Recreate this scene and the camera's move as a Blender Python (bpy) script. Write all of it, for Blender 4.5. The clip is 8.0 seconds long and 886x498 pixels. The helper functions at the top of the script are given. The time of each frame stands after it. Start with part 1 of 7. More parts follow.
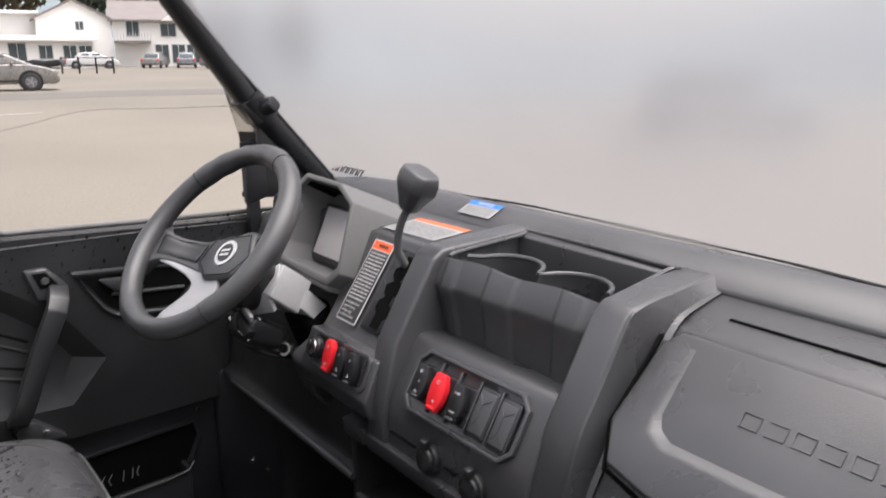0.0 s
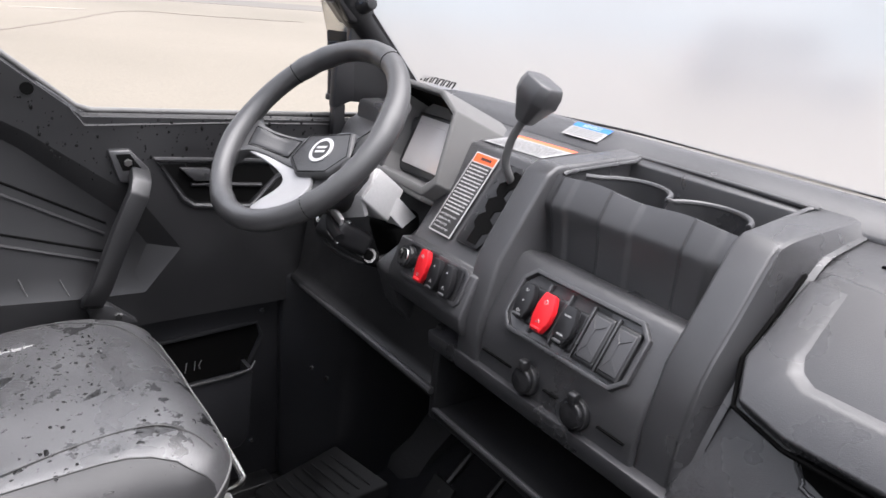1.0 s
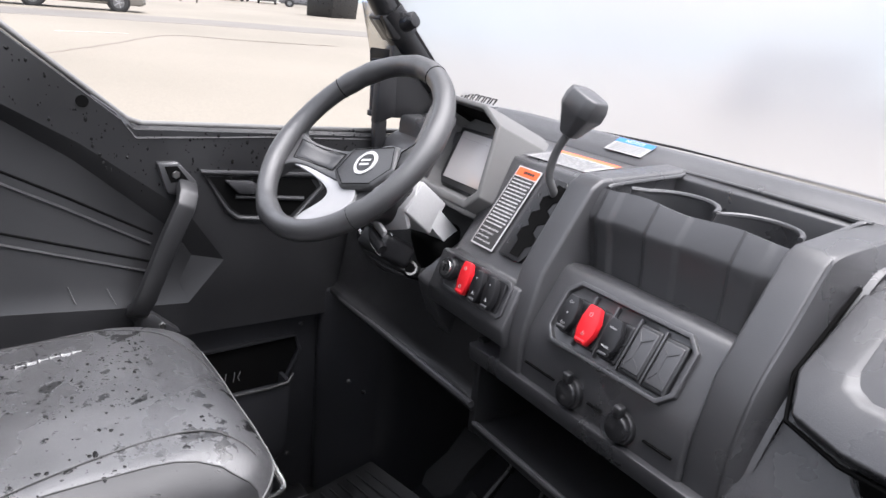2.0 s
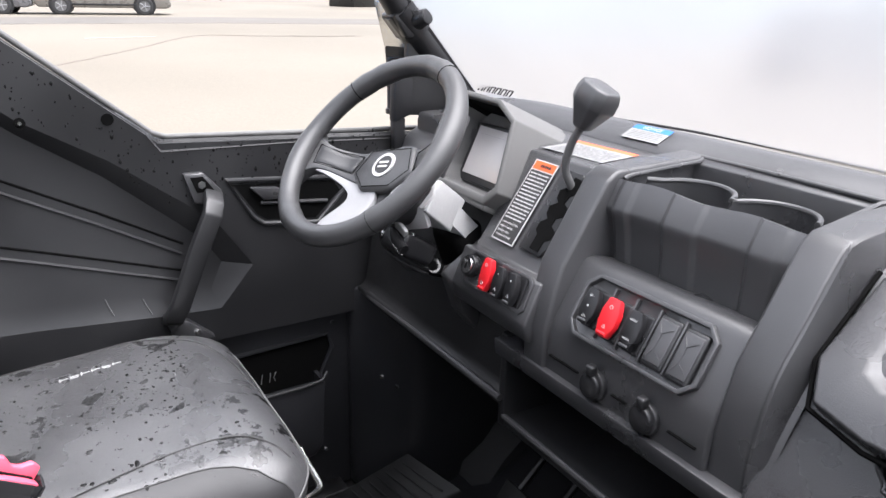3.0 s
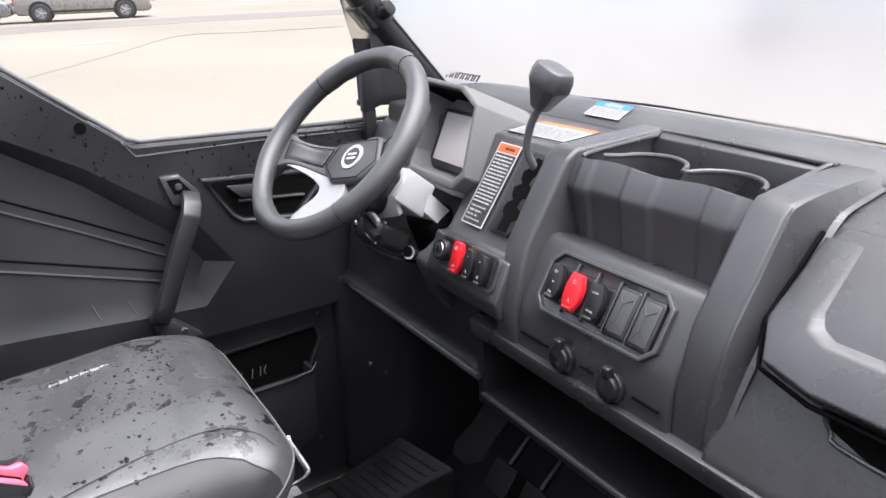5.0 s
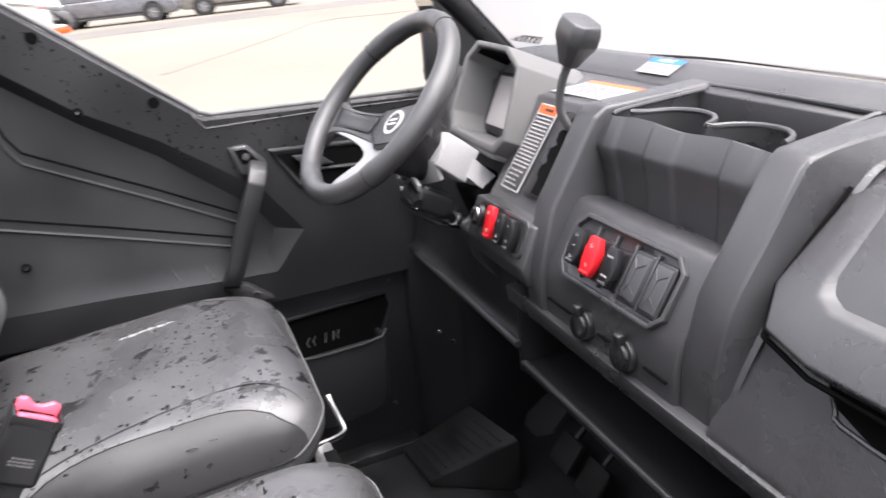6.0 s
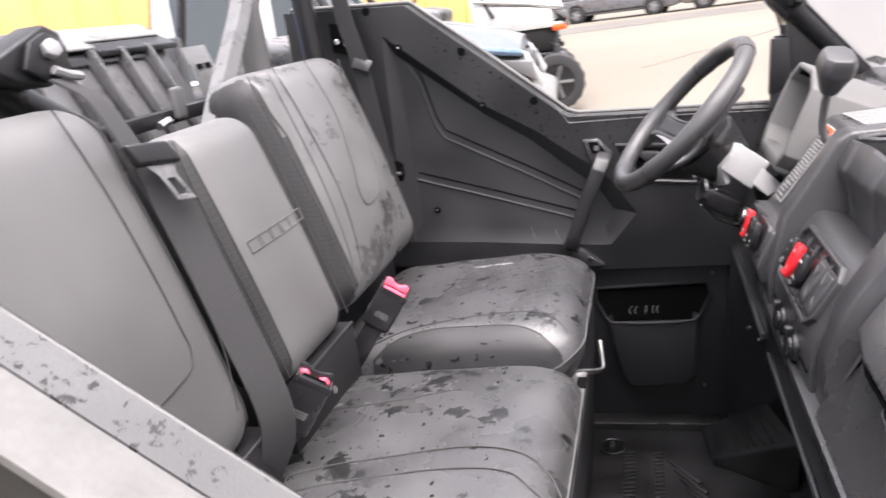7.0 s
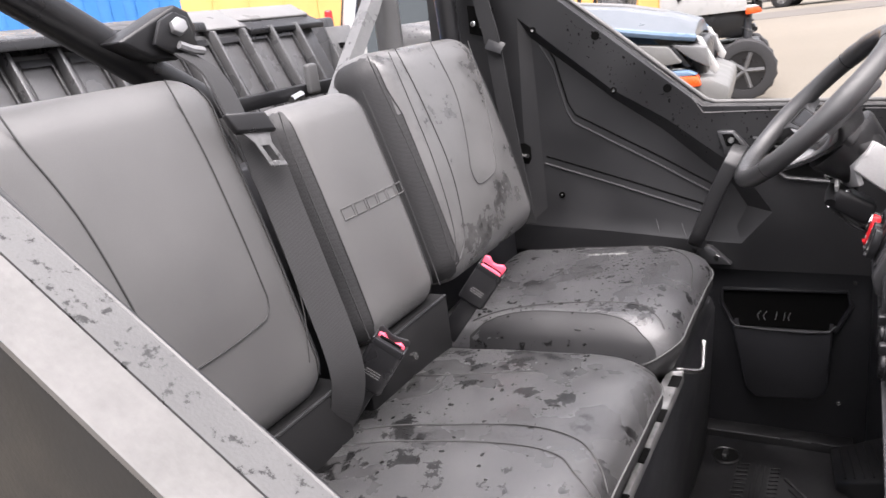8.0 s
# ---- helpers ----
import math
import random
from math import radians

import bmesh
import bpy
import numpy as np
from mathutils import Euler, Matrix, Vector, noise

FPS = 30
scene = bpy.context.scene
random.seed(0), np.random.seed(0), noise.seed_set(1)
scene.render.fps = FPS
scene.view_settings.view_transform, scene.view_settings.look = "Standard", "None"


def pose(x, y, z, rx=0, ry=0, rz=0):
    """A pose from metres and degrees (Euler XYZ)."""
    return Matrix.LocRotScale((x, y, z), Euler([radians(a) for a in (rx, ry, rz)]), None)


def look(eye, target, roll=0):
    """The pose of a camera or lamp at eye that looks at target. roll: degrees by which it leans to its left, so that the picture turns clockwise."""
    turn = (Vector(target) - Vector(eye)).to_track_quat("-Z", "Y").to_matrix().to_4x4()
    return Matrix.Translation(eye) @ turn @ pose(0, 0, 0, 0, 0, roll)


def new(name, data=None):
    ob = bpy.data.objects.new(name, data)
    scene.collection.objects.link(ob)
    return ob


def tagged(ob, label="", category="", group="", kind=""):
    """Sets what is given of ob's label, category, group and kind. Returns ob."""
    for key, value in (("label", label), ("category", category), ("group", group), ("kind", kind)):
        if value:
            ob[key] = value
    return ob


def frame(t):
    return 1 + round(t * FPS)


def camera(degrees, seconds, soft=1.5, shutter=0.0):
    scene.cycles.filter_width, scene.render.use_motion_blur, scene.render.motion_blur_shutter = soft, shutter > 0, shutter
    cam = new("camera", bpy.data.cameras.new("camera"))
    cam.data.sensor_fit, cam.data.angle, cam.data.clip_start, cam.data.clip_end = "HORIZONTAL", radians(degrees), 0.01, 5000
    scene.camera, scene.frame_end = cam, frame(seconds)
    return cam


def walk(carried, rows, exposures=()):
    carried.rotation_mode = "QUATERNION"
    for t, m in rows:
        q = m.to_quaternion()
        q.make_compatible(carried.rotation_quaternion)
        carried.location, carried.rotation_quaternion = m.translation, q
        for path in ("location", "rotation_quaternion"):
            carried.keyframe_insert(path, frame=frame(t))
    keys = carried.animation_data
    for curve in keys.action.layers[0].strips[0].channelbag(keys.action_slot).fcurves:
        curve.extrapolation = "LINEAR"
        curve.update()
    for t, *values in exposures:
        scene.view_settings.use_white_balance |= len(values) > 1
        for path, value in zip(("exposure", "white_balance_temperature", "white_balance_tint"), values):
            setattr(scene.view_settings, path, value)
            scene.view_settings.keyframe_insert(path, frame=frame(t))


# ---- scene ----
cam = camera(62.4, 8.0, shutter=0.35)
PATH = [
    (0, (0.044, 0.008, 1.577), (-1.463, 1.218, 1.061), -0.1),
    (0.5, (-0.007, -0.033, 1.563), (-1.508, 1.121, 0.92), 2.4),
    (1, (-0.053, -0.062, 1.526), (-1.552, 1.074, 0.847), 5.3),
    (1.5, (-0.057, -0.079, 1.517), (-1.578, 1.045, 0.868), 6.1),
    (2, (-0.056, -0.082, 1.511), (-1.62, 0.996, 0.884), 5.2),
    (2.2, (-0.067, -0.07, 1.518), (-1.644, 0.987, 0.889), 4.4),
    (3.3, (-0.025, -0.067, 1.539), (-1.626, 0.917, 0.855), 0.6),
    (3.5, (-0.015, -0.059, 1.542), (-1.615, 0.927, 0.857), 0.2),
    (4, (-0.005, -0.061, 1.548), (-1.598, 0.937, 0.865), -0.8),
    (5.5, (0.02, -0.015, 1.537), (-1.582, 0.925, 0.796), -3.7),
    (6, (0.074, 0.096, 1.512), (-1.673, 0.728, 0.771), -6.1),
    (6.5, (0.2, 0.229, 1.534), (-1.687, 0.239, 0.872), -8.1),
    (6.7, (0.299, 0.279, 1.549), (-1.581, 0.039, 0.911), -8.4),
    (7, (0.418, 0.354, 1.552), (-1.403, -0.201, 0.938), -8.1),
    (7.5, (0.426, 0.446, 1.556), (-1.283, -0.398, 0.949), -7.5),
    (8, (0.399, 0.485, 1.537), (-1.239, -0.495, 0.94), -7.6),
]
walk(cam, [(t, look(eye, target, roll)) for t, eye, target, roll in PATH],
     exposures=[(0, 1.80, 6450, 16), (0.5, 2.08, 6400, 15), (1, 2.3, 6250, 15), (2, 2.42, 6150, 15), (3.5, 2.5, 6150, 14), (5.5, 2.5, 6150, 14), (6, 2.66, 6350, 16), (7, 2.60, 6500, 18), (8, 2.36, 6500, 18)])

# ---- world, sun, exposure ----
world = bpy.data.worlds.new("overcast_sky")
scene.world = world
world.use_nodes = True
wn, wl = world.node_tree.nodes, world.node_tree.links
sky = wn.new("ShaderNodeTexSky")
sky.sky_type = "NISHITA"
sky.sun_disc = False
sky.sun_elevation, sky.sun_rotation = radians(74), radians(41)
sky.dust_density, sky.ozone_density, sky.air_density = 4.0, 1.0, 1.5
hsv = wn.new("ShaderNodeHueSaturation")
hsv.inputs["Saturation"].default_value = 0.18
hsv.inputs["Value"].default_value = 1.0
wl.new(sky.outputs[0], hsv.inputs["Color"])
wl.new(hsv.outputs[0], wn["Background"].inputs["Color"])
wn["Background"].inputs["Strength"].default_value = 0.078
sun_data = bpy.data.lights.new("sun", "SUN")
sun_data.energy, sun_data.angle, sun_data.color = 1.7, radians(70), (1.0, 0.97, 0.93)
sun = new("sun", sun_data)
sun.matrix_world = look((1.9, 2.2, 10), (0, 0, 0))


# ---- mesh helpers ----
def part(name, bm, mat, parent=None, label="", smooth=40):
    me = bpy.data.meshes.new(name)
    bm.normal_update()
    bm.to_mesh(me)
    bm.free()
    me.materials.append(mat)
    if smooth:
        me.polygons.foreach_set("use_smooth", [True] * len(me.polygons))
        me.set_sharp_from_angle(angle=radians(smooth))
    ob = new(name, me)
    ob.parent = parent
    if label:
        ob["label"] = label
    return ob


def thing(name, label, category, at=(0, 0, 0), group="", kind=""):
    ob = new(name)
    ob.empty_display_size = 0.05
    ob.location = at
    return tagged(ob, label, category, group, kind)


def settle(ob):
    """Parts are built in world places; move them under their thing's base."""
    back = Matrix.Translation(ob.location).inverted()
    for o in ob.children:
        if o.matrix_parent_inverse == Matrix.Identity(4):
            o.matrix_parent_inverse = back


def bev(bm, r, seg=2, limit=25):
    bm.normal_update()
    edges = [e for e in bm.edges if len(e.link_faces) == 2 and e.calc_face_angle(0) > radians(limit)]
    if r > 0 and edges:
        bmesh.ops.bevel(bm, geom=edges, offset=r, segments=seg, affect="EDGES", clamp_overlap=True, profile=0.5)
    return bm


def prism(points, axis, a, b, r=0.0, seg=2):
    """A polygon in the plane across an axis, drawn out along it from a to b."""
    bm = bmesh.new()

    def put(p, h):
        u, v = p
        return {"x": (h, u, v), "y": (u, h, v), "z": (u, v, h)}[axis]

    lo = [bm.verts.new(put(p, a)) for p in points]
    hi = [bm.verts.new(put(p, b)) for p in points]
    n = len(points)
    bm.faces.new(lo)
    bm.faces.new(hi[::-1])
    for i in range(n):
        bm.faces.new((lo[i], hi[i], hi[(i + 1) % n], lo[(i + 1) % n]))
    bmesh.ops.recalc_face_normals(bm, faces=bm.faces)
    return bev(bm, r, seg)


def box(x0, x1, y0, y1, z0, z1, r=0.0, seg=2):
    return prism([(x0, y0), (x1, y0), (x1, y1), (x0, y1)], "z", z0, z1, r, seg)


def rbox(sx, sy, sz, r, k=3, mid=(8, 8, 4), deform=None):
    """A box with round edges and corners, centred, with enough mesh to be bent."""
    def ticks(s, m):
        h, e = s / 2, min(r, s / 2 - 1e-4)
        return [-h + e * i / k for i in range(k)] + [-h + e + (s - 2 * e) * i / m for i in range(m + 1)] + [h - e + e * i / k for i in range(1, k + 1)]

    size = (sx, sy, sz)
    t = [ticks(s, m) for s, m in zip(size, mid)]
    bm = bmesh.new()
    for ax in range(3):
        b, c = (ax + 1) % 3, (ax + 2) % 3
        for side in (-1, 1):
            rows = []
            for u in t[b]:
                row = []
                for v in t[c]:
                    p = [0, 0, 0]
                    p[ax], p[b], p[c] = side * size[ax] / 2, u, v
                    p = Vector(p)
                    core = Vector([max(-(s / 2 - r), min(s / 2 - r, q)) if s > 2 * r else 0 for q, s in zip(p, size)])
                    d = p - core
                    p = core + d.normalized() * r
                    if deform:
                        p = Vector(deform(p))
                    row.append(bm.verts.new(p))
                rows.append(row)
            for i in range(len(rows) - 1):
                for j in range(len(rows[0]) - 1):
                    q = (rows[i][j], rows[i + 1][j], rows[i + 1][j + 1], rows[i][j + 1])
                    bm.faces.new(q if side > 0 else q[::-1])
    bmesh.ops.remove_doubles(bm, verts=bm.verts, dist=1e-5)
    bmesh.ops.recalc_face_normals(bm, faces=bm.faces)
    return bm


def smooth_path(points, n=6):
    """Catmull-Rom through the points."""
    p = [Vector(q) for q in points]
    p = [2 * p[0] - p[1]] + p + [2 * p[-1] - p[-2]]
    out = []
    for i in range(1, len(p) - 2):
        for j in range(n):
            t = j / n
            out.append(0.5 * (2 * p[i] + (p[i + 1] - p[i - 1]) * t + (2 * p[i - 1] - 5 * p[i] + 4 * p[i + 1] - p[i + 2]) * t * t
                              + (3 * p[i] - p[i - 1] - 3 * p[i + 1] + p[i + 2]) * t ** 3))
    return out + [p[-2]]


def tube(points, r, sides=10, closed=False, bm=None, flat=1.0):
    """A round bar along a line of points; r may be a list."""
    bm = bm or bmesh.new()
    pts = [Vector(q) for q in points]
    n = len(pts)
    rings, nor = [], None
    for i in range(n):
        a = pts[i - 1] if i or closed else pts[0]
        b = pts[(i + 1) % n] if i < n - 1 or closed else pts[-1]
        d = (b - a).normalized()
        if nor is None:
            nor = d.orthogonal().normalized()
        nor = (nor - d * nor.dot(d)).normalized()
        bi = d.cross(nor)
        rr = r[i] if isinstance(r, (list, tuple)) else r
        rings.append([bm.verts.new(pts[i] + nor * rr * math.cos(6.2832 * k / sides) + bi * rr * flat * math.sin(6.2832 * k / sides)) for k in range(sides)])
    for i in range(n if closed else n - 1):
        A, B = rings[i], rings[(i + 1) % n]
        for k in range(sides):
            bm.faces.new((A[k], A[(k + 1) % sides], B[(k + 1) % sides], B[k]))
    if not closed:
        bm.faces.new(rings[0][::-1])
        bm.faces.new(rings[-1])
    return bm


def disc(at, normal, r, h, r2=None, sides=20, bevel=0.0):
    """A short cylinder or cone standing on a place along a normal."""
    bm = bmesh.new()
    bmesh.ops.create_cone(bm, cap_ends=True, segments=sides, radius1=r, radius2=r if r2 is None else r2, depth=h)
    bm.transform(Matrix.Translation((0, 0, h / 2)))
    bev(bm, bevel, 2, 50)
    q = Vector(normal).to_track_quat("Z", "Y").to_matrix().to_4x4()
    bm.transform(Matrix.Translation(at) @ q)
    return bm


def ribbon(points, side, width, thick=0.002):
    """A strap through points; side: the way across it."""
    bm = bmesh.new()
    rows = []
    for i, p in enumerate(points):
        p = Vector(p)
        d = (Vector(points[min(i + 1, len(points) - 1)]) - Vector(points[max(i - 1, 0)])).normalized()
        s = Vector(side[i] if isinstance(side, list) else side)
        s = (s - d * s.dot(d)).normalized()
        nrm = d.cross(s).normalized()
        rows.append([bm.verts.new(p + s * w * width / 2 + nrm * h * thick / 2) for w, h in ((-1, -1), (1, -1), (1, 1), (-1, 1))])
    for A, B in zip(rows, rows[1:]):
        for k in range(4):
            bm.faces.new((A[k], A[(k + 1) % 4], B[(k + 1) % 4], B[k]))
    bm.faces.new(rows[0][::-1])
    bm.faces.new(rows[-1])
    bmesh.ops.recalc_face_normals(bm, faces=bm.faces)
    return bm


def join(*bms):
    out = bmesh.new()
    for b in bms:
        me = bpy.data.meshes.new("piece")
        b.to_mesh(me)
        b.free()
        out.from_mesh(me)
        bpy.data.meshes.remove(me)
    return out


def moved(bm, m):
    bm.transform(m)
    return bm


def axes(at, x, y, z):
    """A pose from a place and three directions."""
    m = Matrix.Identity(4)
    for c, v in enumerate((x, y, z, at)):
        for r in range(3):
            m[r][c] = v[r]
    return m


def lettering(text, size, depth=0.0004):
    cu = bpy.data.curves.new("lettering", "FONT")
    cu.body, cu.size, cu.extrude = text, size, depth
    cu.align_x, cu.align_y = "CENTER", "CENTER"
    cu.resolution_u = 3
    ob = bpy.data.objects.new("lettering", cu)
    scene.collection.objects.link(ob)
    bpy.context.view_layer.update()
    me = bpy.data.meshes.new_from_object(ob.evaluated_get(bpy.context.evaluated_depsgraph_get()))
    bm = bmesh.new()
    bm.from_mesh(me)
    bpy.data.objects.remove(ob)
    bpy.data.meshes.remove(me)
    bpy.data.curves.remove(cu)
    return bm


def bars(width, height, count, rng, fill=0.55, depth=0.0004):
    """Lines of unreadable print, as plain bars centred on the place."""
    out = bmesh.new()
    for i in range(count):
        y = height / 2 - height * (i + 0.5) / count
        x = -width / 2
        while x < width / 2 - 0.002:
            w = min(rng.uniform(0.08, 0.26) * width, width / 2 - x)
            h = height / count * fill
            vs = [out.verts.new(v) for v in ((x, y - h / 2, depth), (x + w, y - h / 2, depth), (x + w, y + h / 2, depth), (x, y + h / 2, depth))]
            out.faces.new(vs)
            x += w + width * 0.03
    return out


# ---- materials ----
def material(name, color, rough=0.5, metal=0.0, spec=0.5, grain=300.0, bump=0.08, vary=0.25, blotch=6.0, rough_vary=0.1, coat=0.0, wave=0.0, dist=0.001, stains=0.0, stain_at=0.625, stain_size=15.0, stain_soft=0.015, coat_rough=0.03):
    """A painted or moulded surface: two scales of colour change, gloss change and fine relief."""
    m = bpy.data.materials.new(name)
    m.use_nodes = True
    nt = m.node_tree
    n, l = nt.nodes, nt.links
    p = n["Principled BSDF"]
    tc = n.new("ShaderNodeTexCoord")
    big = n.new("ShaderNodeTexNoise")
    big.inputs["Scale"].default_value, big.inputs["Detail"].default_value = blotch, 5
    fine = n.new("ShaderNodeTexNoise")
    fine.inputs["Scale"].default_value, fine.inputs["Detail"].default_value = grain, 3
    for t in (big, fine):
        l.new(tc.outputs["Object"], t.inputs["Vector"])
    mix = n.new("ShaderNodeMath")
    mix.operation = "MULTIPLY_ADD"
    l.new(fine.outputs["Fac"], mix.inputs[0])
    mix.inputs[1].default_value = 0.35
    l.new(big.outputs["Fac"], mix.inputs[2])
    ramp = n.new("ShaderNodeMapRange")
    ramp.inputs["From Min"].default_value, ramp.inputs["From Max"].default_value = 0.35, 1.0
    ramp.inputs["To Min"].default_value, ramp.inputs["To Max"].default_value = 1 - vary, 1 + vary
    l.new(mix.outputs[0], ramp.inputs["Value"])
    col = n.new("ShaderNodeVectorMath")
    col.operation = "SCALE"
    col.inputs[0].default_value = color[:3]
    l.new(ramp.outputs[0], col.inputs["Scale"])
    l.new(col.outputs[0], p.inputs["Base Color"])
    rr = n.new("ShaderNodeMapRange")
    rr.inputs["From Min"].default_value, rr.inputs["From Max"].default_value = 0.3, 0.7
    rr.inputs["To Min"].default_value, rr.inputs["To Max"].default_value = max(0.03, rough - rough_vary), min(1, rough + rough_vary)
    l.new(big.outputs["Fac"], rr.inputs["Value"])
    l.new(rr.outputs[0], p.inputs["Roughness"])
    if stains:
        # wet patches: darker and glossier, with ragged edges
        sn = n.new("ShaderNodeTexNoise")
        sn.inputs["Scale"].default_value, sn.inputs["Detail"].default_value, sn.inputs["Roughness"].default_value = stain_size, 6, 0.65
        l.new(tc.outputs["Object"], sn.inputs["Vector"])
        ms = n.new("ShaderNodeMapRange")
        ms.inputs["From Min"].default_value, ms.inputs["From Max"].default_value = stain_at - stain_soft, stain_at + stain_soft
        l.new(sn.outputs["Fac"], ms.inputs["Value"])
        dk = n.new("ShaderNodeMix")
        dk.data_type = "RGBA"
        l.new(ms.outputs[0], dk.inputs["Factor"])
        l.new(col.outputs[0], dk.inputs["A"])
        dk.inputs["B"].default_value = (color[0] * (1 - stains) * 0.5, color[1] * (1 - stains) * 0.5, color[2] * (1 - stains) * 0.5, 1)
        l.new(dk.outputs["Result"], p.inputs["Base Color"])
        rw = n.new("ShaderNodeMix")
        l.new(ms.outputs[0], rw.inputs["Factor"])
        l.new(rr.outputs[0], rw.inputs["A"])
        rw.inputs["B"].default_value = rough * 0.45
        l.new(rw.outputs["Result"], p.inputs["Roughness"])
    p.inputs["Metallic"].default_value = metal
    p.inputs["Specular IOR Level"].default_value = spec
    p.inputs["Coat Weight"].default_value = coat
    p.inputs["Coat Roughness"].default_value = coat_rough
    height = fine.outputs["Fac"]
    if wave:
        wv = n.new("ShaderNodeTexChecker")
        wv.inputs["Scale"].default_value = wave
        l.new(tc.outputs["Object"], wv.inputs["Vector"])
        add = n.new("ShaderNodeMath")
        add.operation = "MULTIPLY_ADD"
        l.new(wv.outputs["Fac"], add.inputs[0])
        add.inputs[1].default_value = 0.8
        l.new(height, add.inputs[2])
        height = add.outputs[0]
        # woven threads: alternate cells a little darker
        th = n.new("ShaderNodeMath")
        th.operation = "MULTIPLY_ADD"
        l.new(wv.outputs["Fac"], th.inputs[0])
        th.inputs[1].default_value = 0.42
        th.inputs[2].default_value = 0.76
        both = n.new("ShaderNodeMath")
        both.operation = "MULTIPLY"
        l.new(th.outputs[0], both.inputs[0])
        l.new(ramp.outputs[0], both.inputs[1])
        l.new(both.outputs[0], col.inputs["Scale"])
    if bump:
        b = n.new("ShaderNodeBump")
        b.inputs["Strength"].default_value, b.inputs["Distance"].default_value = bump, dist
        l.new(height, b.inputs["Height"])
        l.new(b.outputs[0], p.inputs["Normal"])
    return m


PLASTIC = material("black_moulded_plastic", (0.033, 0.033, 0.0348), 0.31, spec=0.95, grain=900, bump=0.35, vary=0.3, rough_vary=0.08)
PLASTIC_WET = material("wet_black_plastic", (0.018, 0.018, 0.019), 0.30, grain=500, bump=0.25, vary=0.3, rough_vary=0.2, blotch=14)
# the black plastic again, darkened and blued for shade low in the vehicle
PLASTIC_SHADED = material("shaded_footwell_plastic", (0.0155, 0.0158, 0.0178), 0.40, spec=0.55, grain=500, bump=0.25)
FLOORING = material("scuffed_floor_shaded_knee_plastic", (0.0075, 0.0076, 0.0082), 0.48, spec=0.45, grain=400, bump=0.35, vary=0.5, blotch=9, rough_vary=0.18)
PANEL = material("satin_black_plastic", (0.0130, 0.0131, 0.0140), 0.38, spec=0.7, grain=900, bump=0.15)
GREY = material("grey_moulded_plastic", (0.098, 0.097, 0.096), 0.60, spec=0.32, grain=700, bump=0.2, vary=0.12)
VINYL = material("black_vinyl", (0.043, 0.043, 0.045), 0.31, spec=1.0, grain=900, bump=0.75, wave=470, vary=0.45, rough_vary=0.10, blotch=9, stains=0.8, stain_at=0.60, stain_size=18, coat=0.45, coat_rough=0.32)
WEAVE = material("woven_grain_vinyl", (0.045, 0.045, 0.046), 0.29, spec=1.0, grain=900, bump=0.75, wave=470, vary=0.45, rough_vary=0.10, blotch=9, stains=0.8, stain_at=0.58, stain_size=20, coat=0.7, coat_rough=0.28)
VINYL_DRY = material("dry_black_vinyl", (0.088, 0.087, 0.086), 0.40, spec=0.8, grain=900, bump=0.25, vary=0.2, rough_vary=0.08, blotch=7)
VINYL_SMUDGED = material("smudged_black_vinyl", (0.105, 0.104, 0.103), 0.36, spec=0.9, grain=900, bump=0.25, vary=0.3, rough_vary=0.1, blotch=7, stains=0.5, stain_at=0.60, stain_size=9, stain_soft=0.08)
WEAVE_DRY = material("dry_woven_vinyl", (0.105, 0.104, 0.103), 0.44, spec=0.7, grain=1400, bump=0.4, vary=0.16, rough_vary=0.10, blotch=8)
SMOOTH_DARK = material("dark_smooth_vinyl", (0.020, 0.020, 0.021), 0.45, spec=0.4, grain=900, bump=0.3, vary=0.25, stains=0.5, stain_at=0.63, stain_size=30)
THREAD = material("seam_thread", (0.028, 0.028, 0.028), 0.6)
THREAD_LIGHT = material("light_piping", (0.085, 0.085, 0.085), 0.5)
LEATHER = material("wheel_rim_leatherette", (0.036, 0.036, 0.037), 0.40, spec=0.8, grain=800, bump=0.35, vary=0.2)
SILVER = material("satin_silver_paint", (0.27, 0.27, 0.275), 0.35, metal=0.3, vary=0.08)
CAST = material("cast_aluminium", (0.46, 0.46, 0.46), 0.42, metal=0.2, grain=250, bump=0.3, vary=0.15)
STEEL_WORN = material("worn_bare_steel", (0.23, 0.23, 0.23), 0.35, metal=0.6, grain=120, bump=0.3, vary=0.5, blotch=40)
CHROME = material("bright_zinc", (0.75, 0.75, 0.74), 0.2, metal=1.0, vary=0.1)
STEEL_BLACK = material("black_powder_coat", (0.010, 0.010, 0.011), 0.34, grain=900, bump=0.2)
STEEL_GREY = material("grey_powder_coat", (0.10, 0.10, 0.10), 0.4, grain=600, bump=0.2)
RED = material("red_switch_plastic", (0.58, 0.014, 0.02), 0.35, vary=0.08, bump=0.03)
BUCKLE_RED = material("red_buckle_button", (0.85, 0.10, 0.16), 0.4, vary=0.08, bump=0.02)
BLACK_GLOSS = material("black_switch_plastic", (0.012, 0.012, 0.013), 0.3, bump=0.03)
# near-black that paints the shade inside hollows, holes and slits
VOID = material("painted_cavity_shade", (0.004, 0.004, 0.004), 0.9, spec=0.05, bump=0)
WHITE = material("white_print", (0.42, 0.42, 0.42), 0.5, vary=0.04, bump=0)
LABEL_GREY = material("faded_label", (0.24, 0.24, 0.24), 0.4, vary=0.08, bump=0)
FINE_PRINT = material("dark_fine_print", (0.11, 0.11, 0.11), 0.5, vary=0.04, bump=0)
CHALK = material("chalk", (0.16, 0.16, 0.16), 0.8, vary=0.1, bump=0)
